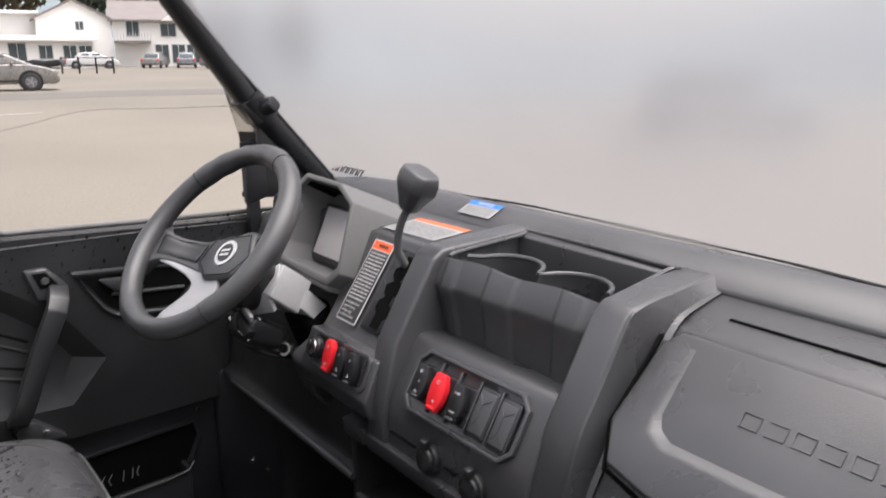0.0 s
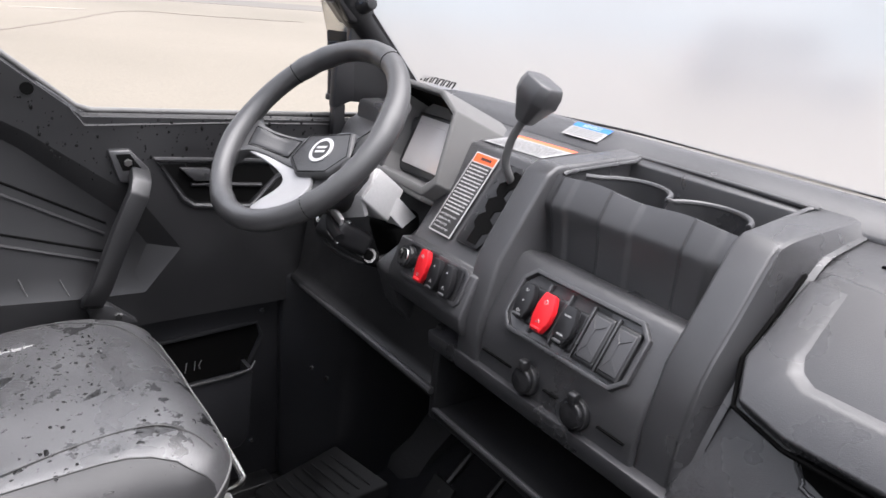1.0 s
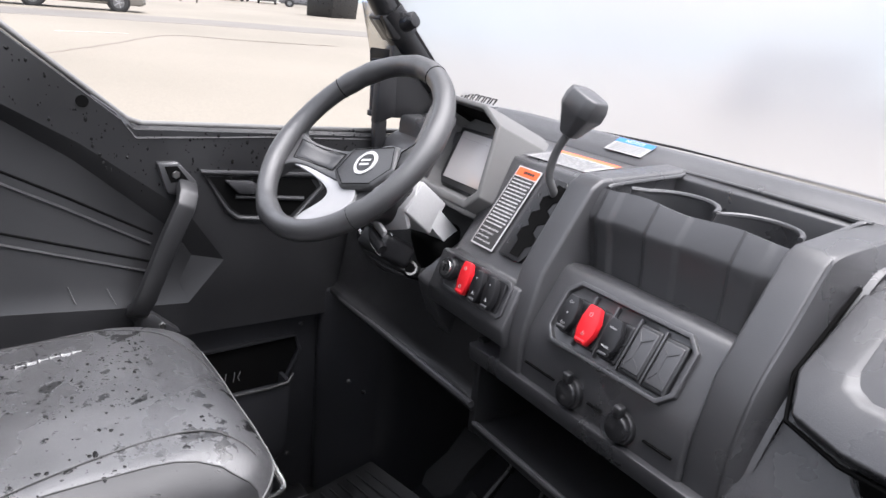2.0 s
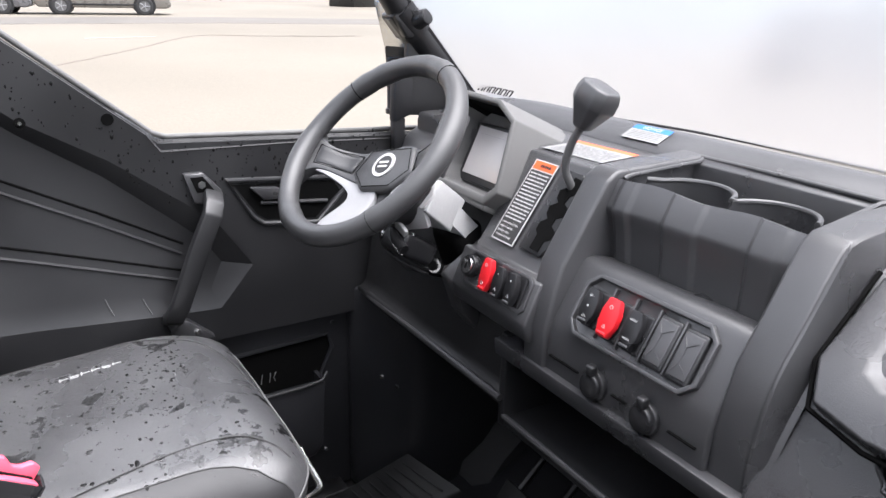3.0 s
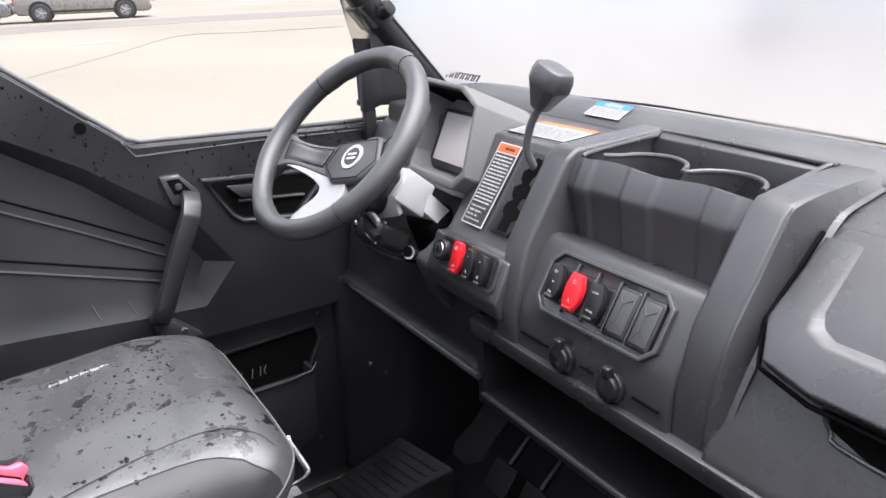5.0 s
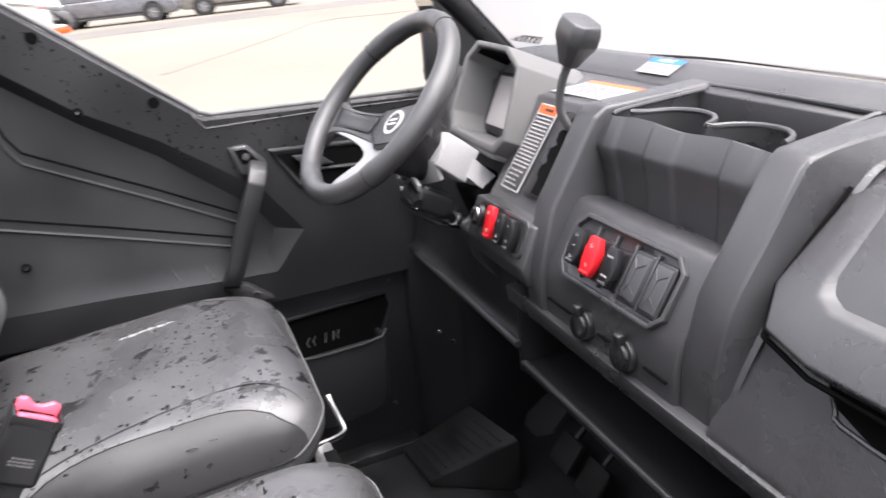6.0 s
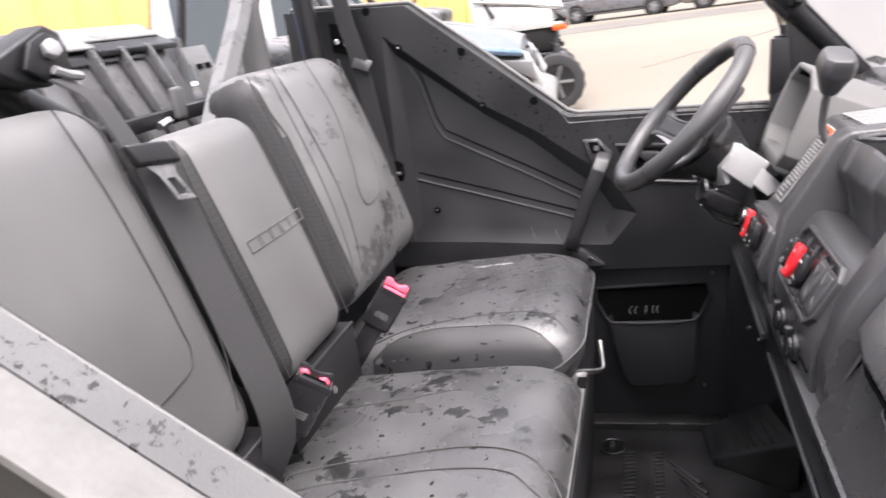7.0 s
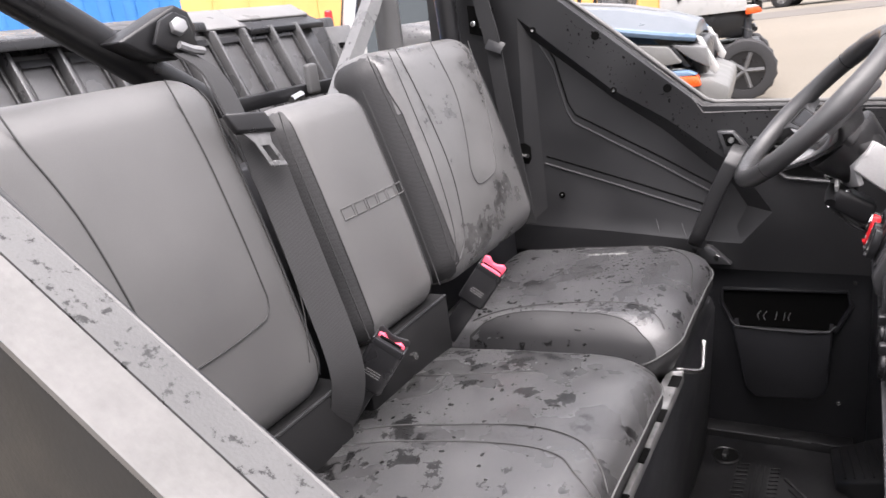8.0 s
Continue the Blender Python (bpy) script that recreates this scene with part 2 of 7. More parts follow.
GREY_PRINT = material("grey_print", (0.45, 0.45, 0.45), 0.5, vary=0.04, bump=0)
ORANGE = material("orange_print", (0.72, 0.10, 0.025), 0.5, vary=0.05, bump=0)
BLUE_PRINT = material("blue_print", (0.015, 0.13, 0.42), 0.5, vary=0.05, bump=0)
INK = material("black_print", (0.02, 0.02, 0.02), 0.4, vary=0.05, bump=0)
WEAVE_DARK = material("dark_woven_vinyl", (0.026, 0.026, 0.027), 0.55, spec=0.4, grain=900, bump=0.6, wave=300, vary=0.2)
WEBBING = material("black_webbing", (0.029, 0.029, 0.030), 0.65, spec=0.4, wave=700, bump=0.2, vary=0.15)
BODY_WHITE = material("white_body_paint", (0.112, 0.110, 0.107), 0.5, grain=160, bump=0.35, vary=0.3, blotch=25)
BODY_GREY = material("grimy_grey_panel", (0.012, 0.012, 0.012), 0.5, grain=200, bump=0.3, vary=0.35, blotch=12)
SCREEN = material("screen_glass", (0.46, 0.44, 0.43), 0.18, vary=0.05, bump=0, coat=0.5)
RUBBER = material("ribbed_rubber", (0.022, 0.022, 0.022), 0.6, grain=400, bump=0.4)


def frosted():
    """Polycarbonate windshield under a hazy protective film."""
    m = bpy.data.materials.new("hazed_polycarbonate")
    m.use_nodes = True
    n, l = m.node_tree.nodes, m.node_tree.links
    n.remove(n["Principled BSDF"])
    tr = n.new("ShaderNodeBsdfTranslucent")
    tr.inputs["Color"].default_value = (0.235, 0.233, 0.238, 1)
    df = n.new("ShaderNodeBsdfDiffuse")
    df.inputs["Color"].default_value = (0.160, 0.162, 0.167, 1)
    gl = n.new("ShaderNodeBsdfRefraction")
    gl.inputs["IOR"].default_value, gl.inputs["Roughness"].default_value = 1.055, 0.58
    a, b = n.new("ShaderNodeMixShader"), n.new("ShaderNodeMixShader")
    noise_t = n.new("ShaderNodeTexNoise")
    noise_t.inputs["Scale"].default_value = 3.0
    tc = n.new("ShaderNodeTexCoord")
    l.new(tc.outputs["Object"], noise_t.inputs["Vector"])
    mr = n.new("ShaderNodeMapRange")
    mr.inputs["To Min"].default_value, mr.inputs["To Max"].default_value = 0.30, 0.45
    l.new(noise_t.outputs["Fac"], mr.inputs["Value"])
    a.inputs[0].default_value = 0.25
    l.new(tr.outputs[0], a.inputs[1])
    l.new(df.outputs[0], a.inputs[2])
    l.new(mr.outputs[0], b.inputs[0])
    l.new(a.outputs[0], b.inputs[1])
    l.new(gl.outputs[0], b.inputs[2])
    l.new(b.outputs[0], n["Material Output"].inputs["Surface"])
    return m


FROSTED = frosted()


def water():
    m = bpy.data.materials.new("rain_water")
    m.use_nodes = True
    p = m.node_tree.nodes["Principled BSDF"]
    p.inputs["Base Color"].default_value = (0.008, 0.008, 0.008, 1)
    p.inputs["Roughness"].default_value, p.inputs["IOR"].default_value = 0.16, 1.33
    return m


WATER = water()

# ---- the setting: lot, sky line ----
def rise(x, y):
    """The lot climbs a little towards the street."""
    t = max(0.0, min(1.0, (math.hypot(x, y) - 3) / 22))
    return 0.28 * t * t * (3 - 2 * t)


def asphalt():
    m = bpy.data.materials.new("pale_worn_asphalt")
    m.use_nodes = True
    n, l = m.node_tree.nodes, m.node_tree.links
    p = n["Principled BSDF"]
    tc = n.new("ShaderNodeTexCoord")
    big = n.new("ShaderNodeTexNoise")
    big.inputs["Scale"].default_value, big.inputs["Detail"].default_value = 0.12, 8
    fine = n.new("ShaderNodeTexNoise")
    fine.inputs["Scale"].default_value, fine.inputs["Detail"].default_value = 25, 6
    for t in (big, fine):
        l.new(tc.outputs["Object"], t.inputs["Vector"])
    ramp = n.new("ShaderNodeValToRGB")
    ramp.color_ramp.elements[0].position, ramp.color_ramp.elements[1].position = 0.35, 0.65
    ramp.color_ramp.elements[0].color = (0.150, 0.131, 0.101, 1)
    ramp.color_ramp.elements[1].color = (0.188, 0.165, 0.130, 1)
    l.new(big.outputs["Fac"], ramp.inputs[0])
    mx = n.new("ShaderNodeMix")
    mx.data_type, mx.blend_type = "RGBA", "MULTIPLY"
    mx.inputs["Factor"].default_value = 0.35
    l.new(ramp.outputs[0], mx.inputs["A"])
    l.new(fine.outputs["Fac"], mx.inputs["B"])
    l.new(mx.outputs["Result"], p.inputs["Base Color"])
    p.inputs["Roughness"].default_value = 0.7
    b = n.new("ShaderNodeBump")
    b.inputs["Strength"].default_value, b.inputs["Distance"].default_value = 0.4, 0.01
    l.new(fine.outputs["Fac"], b.inputs["Height"])
    l.new(b.outputs[0], p.inputs["Normal"])
    return m


ASPHALT = asphalt()
bm = bmesh.new()
rad = [0, 1, 2, 3, 4.5, 6, 8, 10, 13, 16, 19, 22, 25, 28, 32, 40, 60, 100, 200, 500, 1500]
rings = []
for q in rad[1:]:
    rings.append([bm.verts.new((q * math.cos(k * math.tau / 48), q * math.sin(k * math.tau / 48), rise(q, 0))) for k in range(48)])
hub_v = bm.verts.new((0, 0, 0))
for k in range(48):
    bm.faces.new((hub_v, rings[0][k], rings[0][(k + 1) % 48]))
    for A, B in zip(rings, rings[1:]):
        bm.faces.new((A[k], B[k], B[(k + 1) % 48], A[(k + 1) % 48]))
ground = tagged(part("ground", bm, ASPHALT, smooth=60), "pale tan worn asphalt parking lot, dry and dusty", "ground", kind="structure")

# ---- the vehicle's shell ----
CX = -0.64
PX = -1.365

floor = tagged(part("floor", prism([(-1.40, -0.5), (0.08, -0.5), (0.08, 0.95), (-1.40, 0.95)], "z", 0.36, 0.42, 0.004), FLOORING),
               "black plastic cab floor with moulded ribs", "floor", kind="structure")
# moulded tread: two ladders of short cleats, long flutes between them, slanting bars towards the pedals
for y0, y1 in ((0.256, 0.284), (0.330, 0.352)):
    for i in range(17):
        x = -1.235 + i * 0.016
        part("cleat", moved(box(-0.003, 0.003, -(y1 - y0) / 2, (y1 - y0) / 2, 0, 0.005, 0.0015), pose(x, (y0 + y1) / 2, 0.419, 0, 0, 14)), FLOORING, floor)
for y in (0.296, 0.306, 0.317):
    part("flute", box(-1.24, -0.95, y - 0.0022, y + 0.0022, 0.418, 0.424, 0.0015), FLOORING, floor)
for i in range(6):
    part("tread_bar", moved(box(-0.055, 0.055, -0.006, 0.006, 0, 0.006, 0.002), pose(-1.16 + 0.036 * i, 0.40 + 0.012 * i, 0.419, 0, 0, 38)), FLOORING, floor)
dr_ = part("drain_ring", tube([(-1.257 + 0.034 * math.cos(k * math.tau / 24), 0.226 + 0.034 * math.sin(k * math.tau / 24), 0.421) for k in range(24)], 0.0045, 8, closed=True), FLOORING, floor, "round drain plug in the floor")
part("drain_well", disc((-1.257, 0.226, 0.418), (0, 0, 1), 0.031, 0.004, sides=24), VOID, dr_)
part("drain_pin", moved(rbox(0.030, 0.012, 0.016, 0.004, 2, (1, 1, 1)), pose(-1.252, 0.226, 0.428)), PANEL, dr_)

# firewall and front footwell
part_fire = part("firewall", prism([(0.62, 0.42), (0.90, 0.60), (0.93, 1.10), (0.96, 1.10), (0.97, 0.36), (0.62, 0.36)], "x", -1.36, 0.08, 0.006), PLASTIC_SHADED)
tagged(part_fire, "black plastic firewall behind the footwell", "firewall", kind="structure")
well = tagged(part("wheel_arch", prism([(-1.395, 0.522), (-1.370, 0.528), (-1.240, 0.600), (-1.222, 0.64), (-1.200, 0.93), (-1.395, 0.93)], "z", 0.42, 0.932, 0.010, 3), PLASTIC_SHADED),
              "black plastic inner wheel arch in the footwell", "wheel arch", kind="structure")
for x, y, z in ((-1.302, 0.5645, 0.735), (-1.268, 0.583, 0.722)):
    part("arch_screw", disc((x, y, z), (0.58, -0.81, 0.05), 0.006, 0.004, 0.004, sides=8), CHROME, well)
# ribbed rest for the left foot, rising towards the front
rest = bmesh.new()
TOP = [Vector(p) for p in ((-1.345, 0.452, 0.432), (-1.195, 0.468, 0.436), (-1.085, 0.640, 0.556), (-1.238, 0.594, 0.570))]
up_ = [rest.verts.new(p) for p in TOP]
dn_ = [rest.verts.new((p.x, p.y, 0.418)) for p in TOP]
rest.faces.new(up_)
rest.faces.new(dn_[::-1])
for k in range(4):
    rest.faces.new((up_[k], dn_[k], dn_[(k + 1) % 4], up_[(k + 1) % 4]))
bmesh.ops.recalc_face_normals(rest, faces=rest.faces)
part("foot_rest", bev(rest, 0.005), FLOORING, well, "sloping foot rest with moulded ribs")
for k in range(8):
    f = (k + 1.2) / 9.5
    l_, r_ = TOP[0].lerp(TOP[3], f), TOP[1].lerp(TOP[2], f)
    part("foot_rest_rib", tube([l_.lerp(r_, 0.12) + Vector((0, 0, 0.001)), l_.lerp(r_, 0.88) + Vector((0, 0, 0.001))], 0.002, 6), FLOORING, well)

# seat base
base = tagged(part("seat_base", prism([(0.178, 0.42), (0.206, 0.815), (0.196, 0.845), (-0.40, 0.845), (-0.40, 0.42)], "x", -1.27, 0.04, 0.008), PLASTIC_SHADED),
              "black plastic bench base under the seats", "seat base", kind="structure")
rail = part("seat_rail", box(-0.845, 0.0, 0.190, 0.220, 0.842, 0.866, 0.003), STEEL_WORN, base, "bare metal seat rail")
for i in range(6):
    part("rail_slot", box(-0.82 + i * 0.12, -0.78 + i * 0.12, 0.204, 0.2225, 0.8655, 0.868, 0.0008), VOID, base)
tagged(part("rear_panel", prism([(-0.33, 0.42), (-0.33, 1.0), (-0.42, 1.34), (-0.47, 1.34), (-0.45, 0.42)], "x", -1.36, 0.08, 0.006), PLASTIC_SHADED),
                   "black plastic panel behind the seats", "rear panel", kind="structure")


def side_panel(sign):
    """The moulded side of the cab: an inner skin with a raised border, ribs and a painted outer skin. sign 1: driver's side."""
    at = PX if sign > 0 else CX - (PX - CX)
    name = "side_wall"
    def X(d):
        return at + sign * d
    dz = 0.0 if sign > 0 else -0.026
    outline = [(-0.52, 0.50), (-0.52, 1.60), (-0.20, 1.578), (0.168, 1.272), (0.22, 1.262), (0.66, 1.243), (0.93, 1.235), (0.93, 0.50)]
    def slab(pts, d0, d1, r):
        a, b = sorted((X(d0), X(d1)))
        return prism([(y, z + dz) if z > 1.1 else (y, z) for y, z in pts], "x", a, b, r)
    shell = thing(name, "black moulded plastic cab side with sloping rear shoulder and white outer skin", "cab side", (X(0), 0.2, 0.5), kind="structure")
    part("backing", slab(outline, -0.062, -0.040, 0.004), PANEL, shell)
    skin = [(-0.52, 1.598), (-0.20, 1.576), (0.168, 1.270), (0.60, 1.250), (0.93, 1.236), (0.93, 0.875), (0.17, 0.875), (-0.285, 0.905), (-0.52, 0.905)]
    rim_o = [(-0.270, 1.515), (-0.041, 1.324), (0.084, 1.248), (0.212, 1.150), (0.258, 1.110), (0.318, 1.020), (0.250, 0.941), (0.140, 0.947), (-0.060, 0.964), (-0.288, 0.976)]
    rim_i = [(-0.250, 1.462), (-0.042, 1.296), (0.072, 1.218), (0.200, 1.108), (0.232, 1.078), (0.262, 1.030), (0.238, 0.980), (0.152, 0.988), (-0.046, 1.004), (-0.238, 1.020)]
    def deep(z):
        return -0.016 - 0.016 * (z - 0.985) / 0.485
    # the skin has a deep bevelled field pressed into it
    b_ = bmesh.new()
    def loop(pts, d):
        return [b_.verts.new((X(d), y, z + dz if z > 1.1 else z)) for y, z in pts]
    sk, ro, rc, ri = loop(skin, 0.0), loop(rim_o, 0.0), loop([(p[0] * 0.93 + q[0] * 0.07, p[1] * 0.93 + q[1] * 0.07) for p, q in zip(rim_o, rim_i)], -0.0012), [b_.verts.new((X(deep(z)), y, z + dz if z > 1.1 else z)) for y, z in rim_i]
    back_ = loop(skin, -0.038)
    edges = [b_.edges.new((l_[k], l_[(k + 1) % len(l_)])) for l_ in (sk, ro) for k in range(len(l_))]
    bmesh.ops.triangle_fill(b_, use_beauty=True, edges=edges)
    for A, B in ((ro, rc), (rc, ri), (sk, back_)):
        for k in range(len(A)):
            b_.faces.new((A[k], A[(k + 1) % len(A)], B[(k + 1) % len(A)], B[k]))
    b_.faces.new(ri)
    bmesh.ops.recalc_face_normals(b_, faces=b_.faces)
    if sum(f.normal.x * f.calc_area() for f in b_.faces) * sign < 0:
        bmesh.ops.reverse_faces(b_, faces=b_.faces)
    part("inner_skin", b_, PANEL, shell, smooth=20)
    # a wet ledge runs along the top of the rail
    rail_ = bmesh.new()
    lo_, hi_ = [], []
    for y in (0.105, 0.14, 0.17, 0.25, 0.40, 0.60, 0.80, 0.93):
        zl = 1.258 - 0.014 * (y - 0.16) if y > 0.15 else 1.268
        zh = 1.270 - 0.046 * (y - 0.168) if y > 0.165 else 1.272 + (0.168 - y) * 0.80
        lo_.append(rail_.verts.new((X(0.0015), y, (min(zl, zh - 0.004) - 0.003 if y > 0.15 else zh + 0.004) + dz)))
        hi_.append(rail_.verts.new((X(-0.008), y, zh + 0.006 + dz)))
    for k in range(len(lo_) - 1):
        rail_.faces.new((lo_[k], lo_[k + 1], hi_[k + 1], hi_[k]))
    part("rail_ledge", rail_, PLASTIC_WET, shell, "wet ledge along the door rail")
    ribs = ([(-0.228, 1.440), (-0.196, 1.385), (-0.168, 1.275), (-0.150, 1.244), (-0.031, 1.180), (0.052, 1.136), (0.190, 1.058)], [(-0.236, 1.140), (-0.04, 1.079), (0.185, 1.006)])
    for line in ribs:
        part("rib", tube([(X(deep(z) + 0.0005), y, z) for y, z in line], 0.0032, 8), PANEL, shell)
        part("groove", tube([(X(deep(z) - 0.001), y + 0.005, z + 0.019) for y, z in line], 0.0024, 6), VOID, shell)
    if sign > 0:
        for y, z, dy, dz in ((0.050, 0.996, 0.010, -0.030), (0.112, 0.985, 0.012, -0.030)):
            part("scuff", tube([(X(-0.0115), y, z), (X(-0.006), y + dy * 0.5, z + dz * 0.55), (X(-0.001), y + dy, z + dz)], 0.0014, 5, flat=0.4), CHALK, shell, "pale scuff")
        drops_ = bmesh.new()
        rg_ = random.Random(31)
        for _ in range(260):
            y = rg_.uniform(-0.15, 0.60)
            z = (1.560 - (y + 0.20) * 0.83 if y < 0.168 else 1.262) - rg_.random() ** 1.5 * (0.09 if y < 0.168 else 0.10)
            r_ = 0.0009 + 0.0022 * rg_.random() ** 3
            bmesh.ops.create_icosphere(drops_, subdivisions=1, radius=r_, matrix=Matrix.Translation((X(0.0005), y, z)) @ Matrix.Diagonal((0.5, 1, rg_.uniform(1, 1.9), 1)))
        dr_ = part("rain_spatter", drops_, WATER, shell, "scattered rain drops", smooth=80)
        dr_["kind"] = "stuff"
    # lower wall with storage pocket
    part("lower_wall", slab([(0.10, 0.42), (0.10, 0.875), (0.93, 0.875), (0.93, 0.42)], -0.038, -0.028, 0.003), PLASTIC_SHADED, shell)
    part("sill", slab([(0.12, 0.40), (0.12, 0.438), (0.50, 0.442), (0.50, 0.40)], -0.03, 0.026, 0.005), FLOORING, shell)
    part("sill_edge", tube([(X(0.024), 0.12, 0.4375), (X(0.024), 0.50, 0.4415)], 0.0018, 6), PLASTIC, shell)
    # outer painted skin
    if sign > 0:
      part("outer_lip", tube([(X(-0.048), y, z) for y, z in ((-0.52, 1.605), (-0.20, 1.583), (-0.05, 1.462), (0.165, 1.281), (0.19, 1.272), (0.60, 1.254), (0.93, 1.243))], 0.0055, 10), BODY_WHITE, shell, "white painted edge of the outer skin")
    return shell


door_side = side_panel(1)
pass_side = side_panel(-1)
for s_, sg in ((door_side, 1), (pass_side, -1)):
    settle(s_)

# screws and holes in the driver's side
for i, (y, z) in enumerate(((-0.194, 1.055), (-0.036, 1.320), (-0.230, 1.480), (0.10, 1.06))):
    if i < 3:
        d_ = 0.0185 if i == 0 else 0.001
        part("screw", disc((PX - d_, y, z), (1, 0, 0), 0.0085, 0.003, sides=14), VOID, door_side)
        part("screw_head", disc((PX - d_ + 0.0025, y, z), (1, 0, 0), 0.0045, 0.004, 0.003, sides=10), CHROME, door_side)
for y, z in ((0.091, 1.317), (-0.073, 1.452), (-0.30, 1.575)):
    part("bolt_hole", disc((PX - 0.001, y, z), (1, 0, 0), 0.010, 0.003, sides=16), VOID, door_side)
part("latch_opening", prism([(-0.302, 1.15), (-0.27, 1.145), (-0.262, 1.16), (-0.262, 1.19), (-0.275, 1.20), (-0.302, 1.20)], "x", PX + 0.0035, PX + 0.0065), VOID, door_side)
part("latch_bolt", tube([(PX + 0.004, -0.29, 1.17), (PX + 0.014, -0.268, 1.168)], 0.006, 8), CHROME, door_side)
part("anchor_plate", prism([(-0.40, 1.49), (-0.33, 1.47), (-0.33, 1.545), (-0.40, 1.56)], "x", PX + 0.0045, PX + 0.008), VOID, door_side)
for y, z in ((-0.385, 1.512), (-0.36, 1.505), (-0.352, 1.535), (-0.33, 1.37), (-0.32, 1.31)):
    part("anchor_bolt", disc((PX + 0.008, y, z), (1, 0, 0.2), 0.009, 0.008, 0.008, sides=6, bevel=0.001), CHROME, door_side)

# grab bar on the driver's side
grab = thing("grab_handle", "black plastic grab bar bolted upright to the cab side", "grab handle", (PX, 0.2, 0.9))
pth = [(PX + 0.006, 0.250, 1.172), (PX + 0.040, 0.243, 1.160), (PX + 0.052, 0.236, 1.146), (PX + 0.052, 0.207, 1.084), (PX + 0.050, 0.166, 0.983), (PX + 0.044, 0.154, 0.958), (PX + 0.006, 0.156, 0.940)]
part("bar", bev(ribbon(pth, (0, 1, -0.3), 0.033, 0.022), 0.004), PANEL, grab)
part("top_foot", prism([(0.200, 1.214), (0.236, 1.214), (0.268, 1.176), (0.256, 1.150), (0.216, 1.158)], "x", PX - 0.004, PX + 0.012, 0.004), PLASTIC, grab)
part("foot_recess", prism([(0.212, 1.207), (0.234, 1.207), (0.253, 1.180), (0.222, 1.178)], "x", PX + 0.0115, PX + 0.0135, 0.0), VOID, grab)
part("bottom_foot", prism([(0.14, 0.945), (0.185, 0.935), (0.232, 0.892), (0.160, 0.892)], "x", PX - 0.004, PX + 0.02, 0.004), PLASTIC, grab)
for y, z, d in ((0.231, 1.192, 0.0125), (0.197, 0.911, 0.020)):
    part("bolt", disc((PX + d, y, z), (1, 0, 0), 0.008, 0.004, 0.006, sides=6), CHROME, grab)
settle(grab)
settle(door_side)

# door pull behind the wheel
pull = thing("door_latch", "black inner door latch in an oblong recess", "door latch", (PX, 0.4, 1.1))
rim_ = [(0.278, 1.192), (0.50, 1.175), (0.515, 1.15), (0.455, 1.088), (0.345, 1.10), (0.325, 1.115)]
# no hollow is cut: a near-black plate paints the recess's shade
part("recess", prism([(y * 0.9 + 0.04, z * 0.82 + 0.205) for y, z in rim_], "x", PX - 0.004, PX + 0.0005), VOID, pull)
part("surround", tube([(PX + 0.0, y, z) for y, z in rim_], 0.005, 8, closed=True), PLASTIC, pull)
part("lever", prism([(0.318, 1.176), (0.37, 1.172), (0.40, 1.146), (0.345, 1.148)], "x", PX, PX + 0.012, 0.004), PLASTIC, pull)
part("crossbar", tube([(PX + 0.002, 0.34, 1.142), (PX + 0.002, 0.475, 1.13)], 0.004, 8), PLASTIC, pull)
settle(pull)

# storage pocket low on the driver's side
pk = thing("storage_pocket", "black plastic door pocket with chalked marks inside", "storage pocket", (PX, 0.33, 0.55))
for w_ in ([(0.231, 0.737), (0.239, 0.737), (0.270, 0.575), (0.262, 0.575)], [(0.441, 0.741), (0.449, 0.741), (0.44, 0.585), (0.432, 0.585)]):
    part("bin_wall", prism(w_, "x", PX - 0.026, PX + 0.014), PLASTIC_SHADED, pk)
# the pocket mouth is a flat sheet with its inner shade painted on
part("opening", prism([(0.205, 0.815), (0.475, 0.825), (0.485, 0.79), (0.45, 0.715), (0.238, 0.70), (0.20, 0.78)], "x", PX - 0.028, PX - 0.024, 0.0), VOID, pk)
part("bin", prism([(0.231, 0.737), (0.449, 0.741), (0.44, 0.585), (0.42, 0.56), (0.285, 0.55), (0.262, 0.575)], "x", PX + 0.012, PX + 0.030, 0.008), PLASTIC_SHADED, pk)
part("rim", tube([(PX + 0.020, 0.224, 0.752), (PX + 0.027, 0.240, 0.739), (PX + 0.030, 0.30, 0.737), (PX + 0.030, 0.40, 0.738), (PX + 0.027, 0.442, 0.742), (PX + 0.020, 0.456, 0.756)], 0.0032, 8), PANEL, pk)
part("rim", tube([(PX - 0.022, y, z) for y, z in ((0.236, 0.705), (0.20, 0.78), (0.205, 0.815), (0.475, 0.825), (0.485, 0.79), (0.452, 0.72))], 0.005, 8), PLASTIC_SHADED, pk)
marks = bmesh.new()
rng = random.Random(4)
for i, y0 in enumerate((0.288, 0.302, 0.322, 0.343, 0.356)):
    tube([(PX - 0.022, y0 + rng.uniform(-0.002, 0.002), 0.738 + 0.0008 * i), (PX - 0.022, y0 + rng.uniform(-0.006, 0.006), 0.750), (PX - 0.022, y0 + rng.uniform(0, 0.007), 0.762)], 0.0009, 5, bm=marks)
part("chalk_mark", marks, CHALK, pk, "hand-chalked white strokes")
for y, z in ((0.49, 0.845), (0.465, 0.53), (0.16, 0.53)):
    part("screw", disc((PX - 0.028, y, z), (1, 0, 0), 0.006, 0.004, 0.004, sides=8), CHROME, pk)
settle(pk)

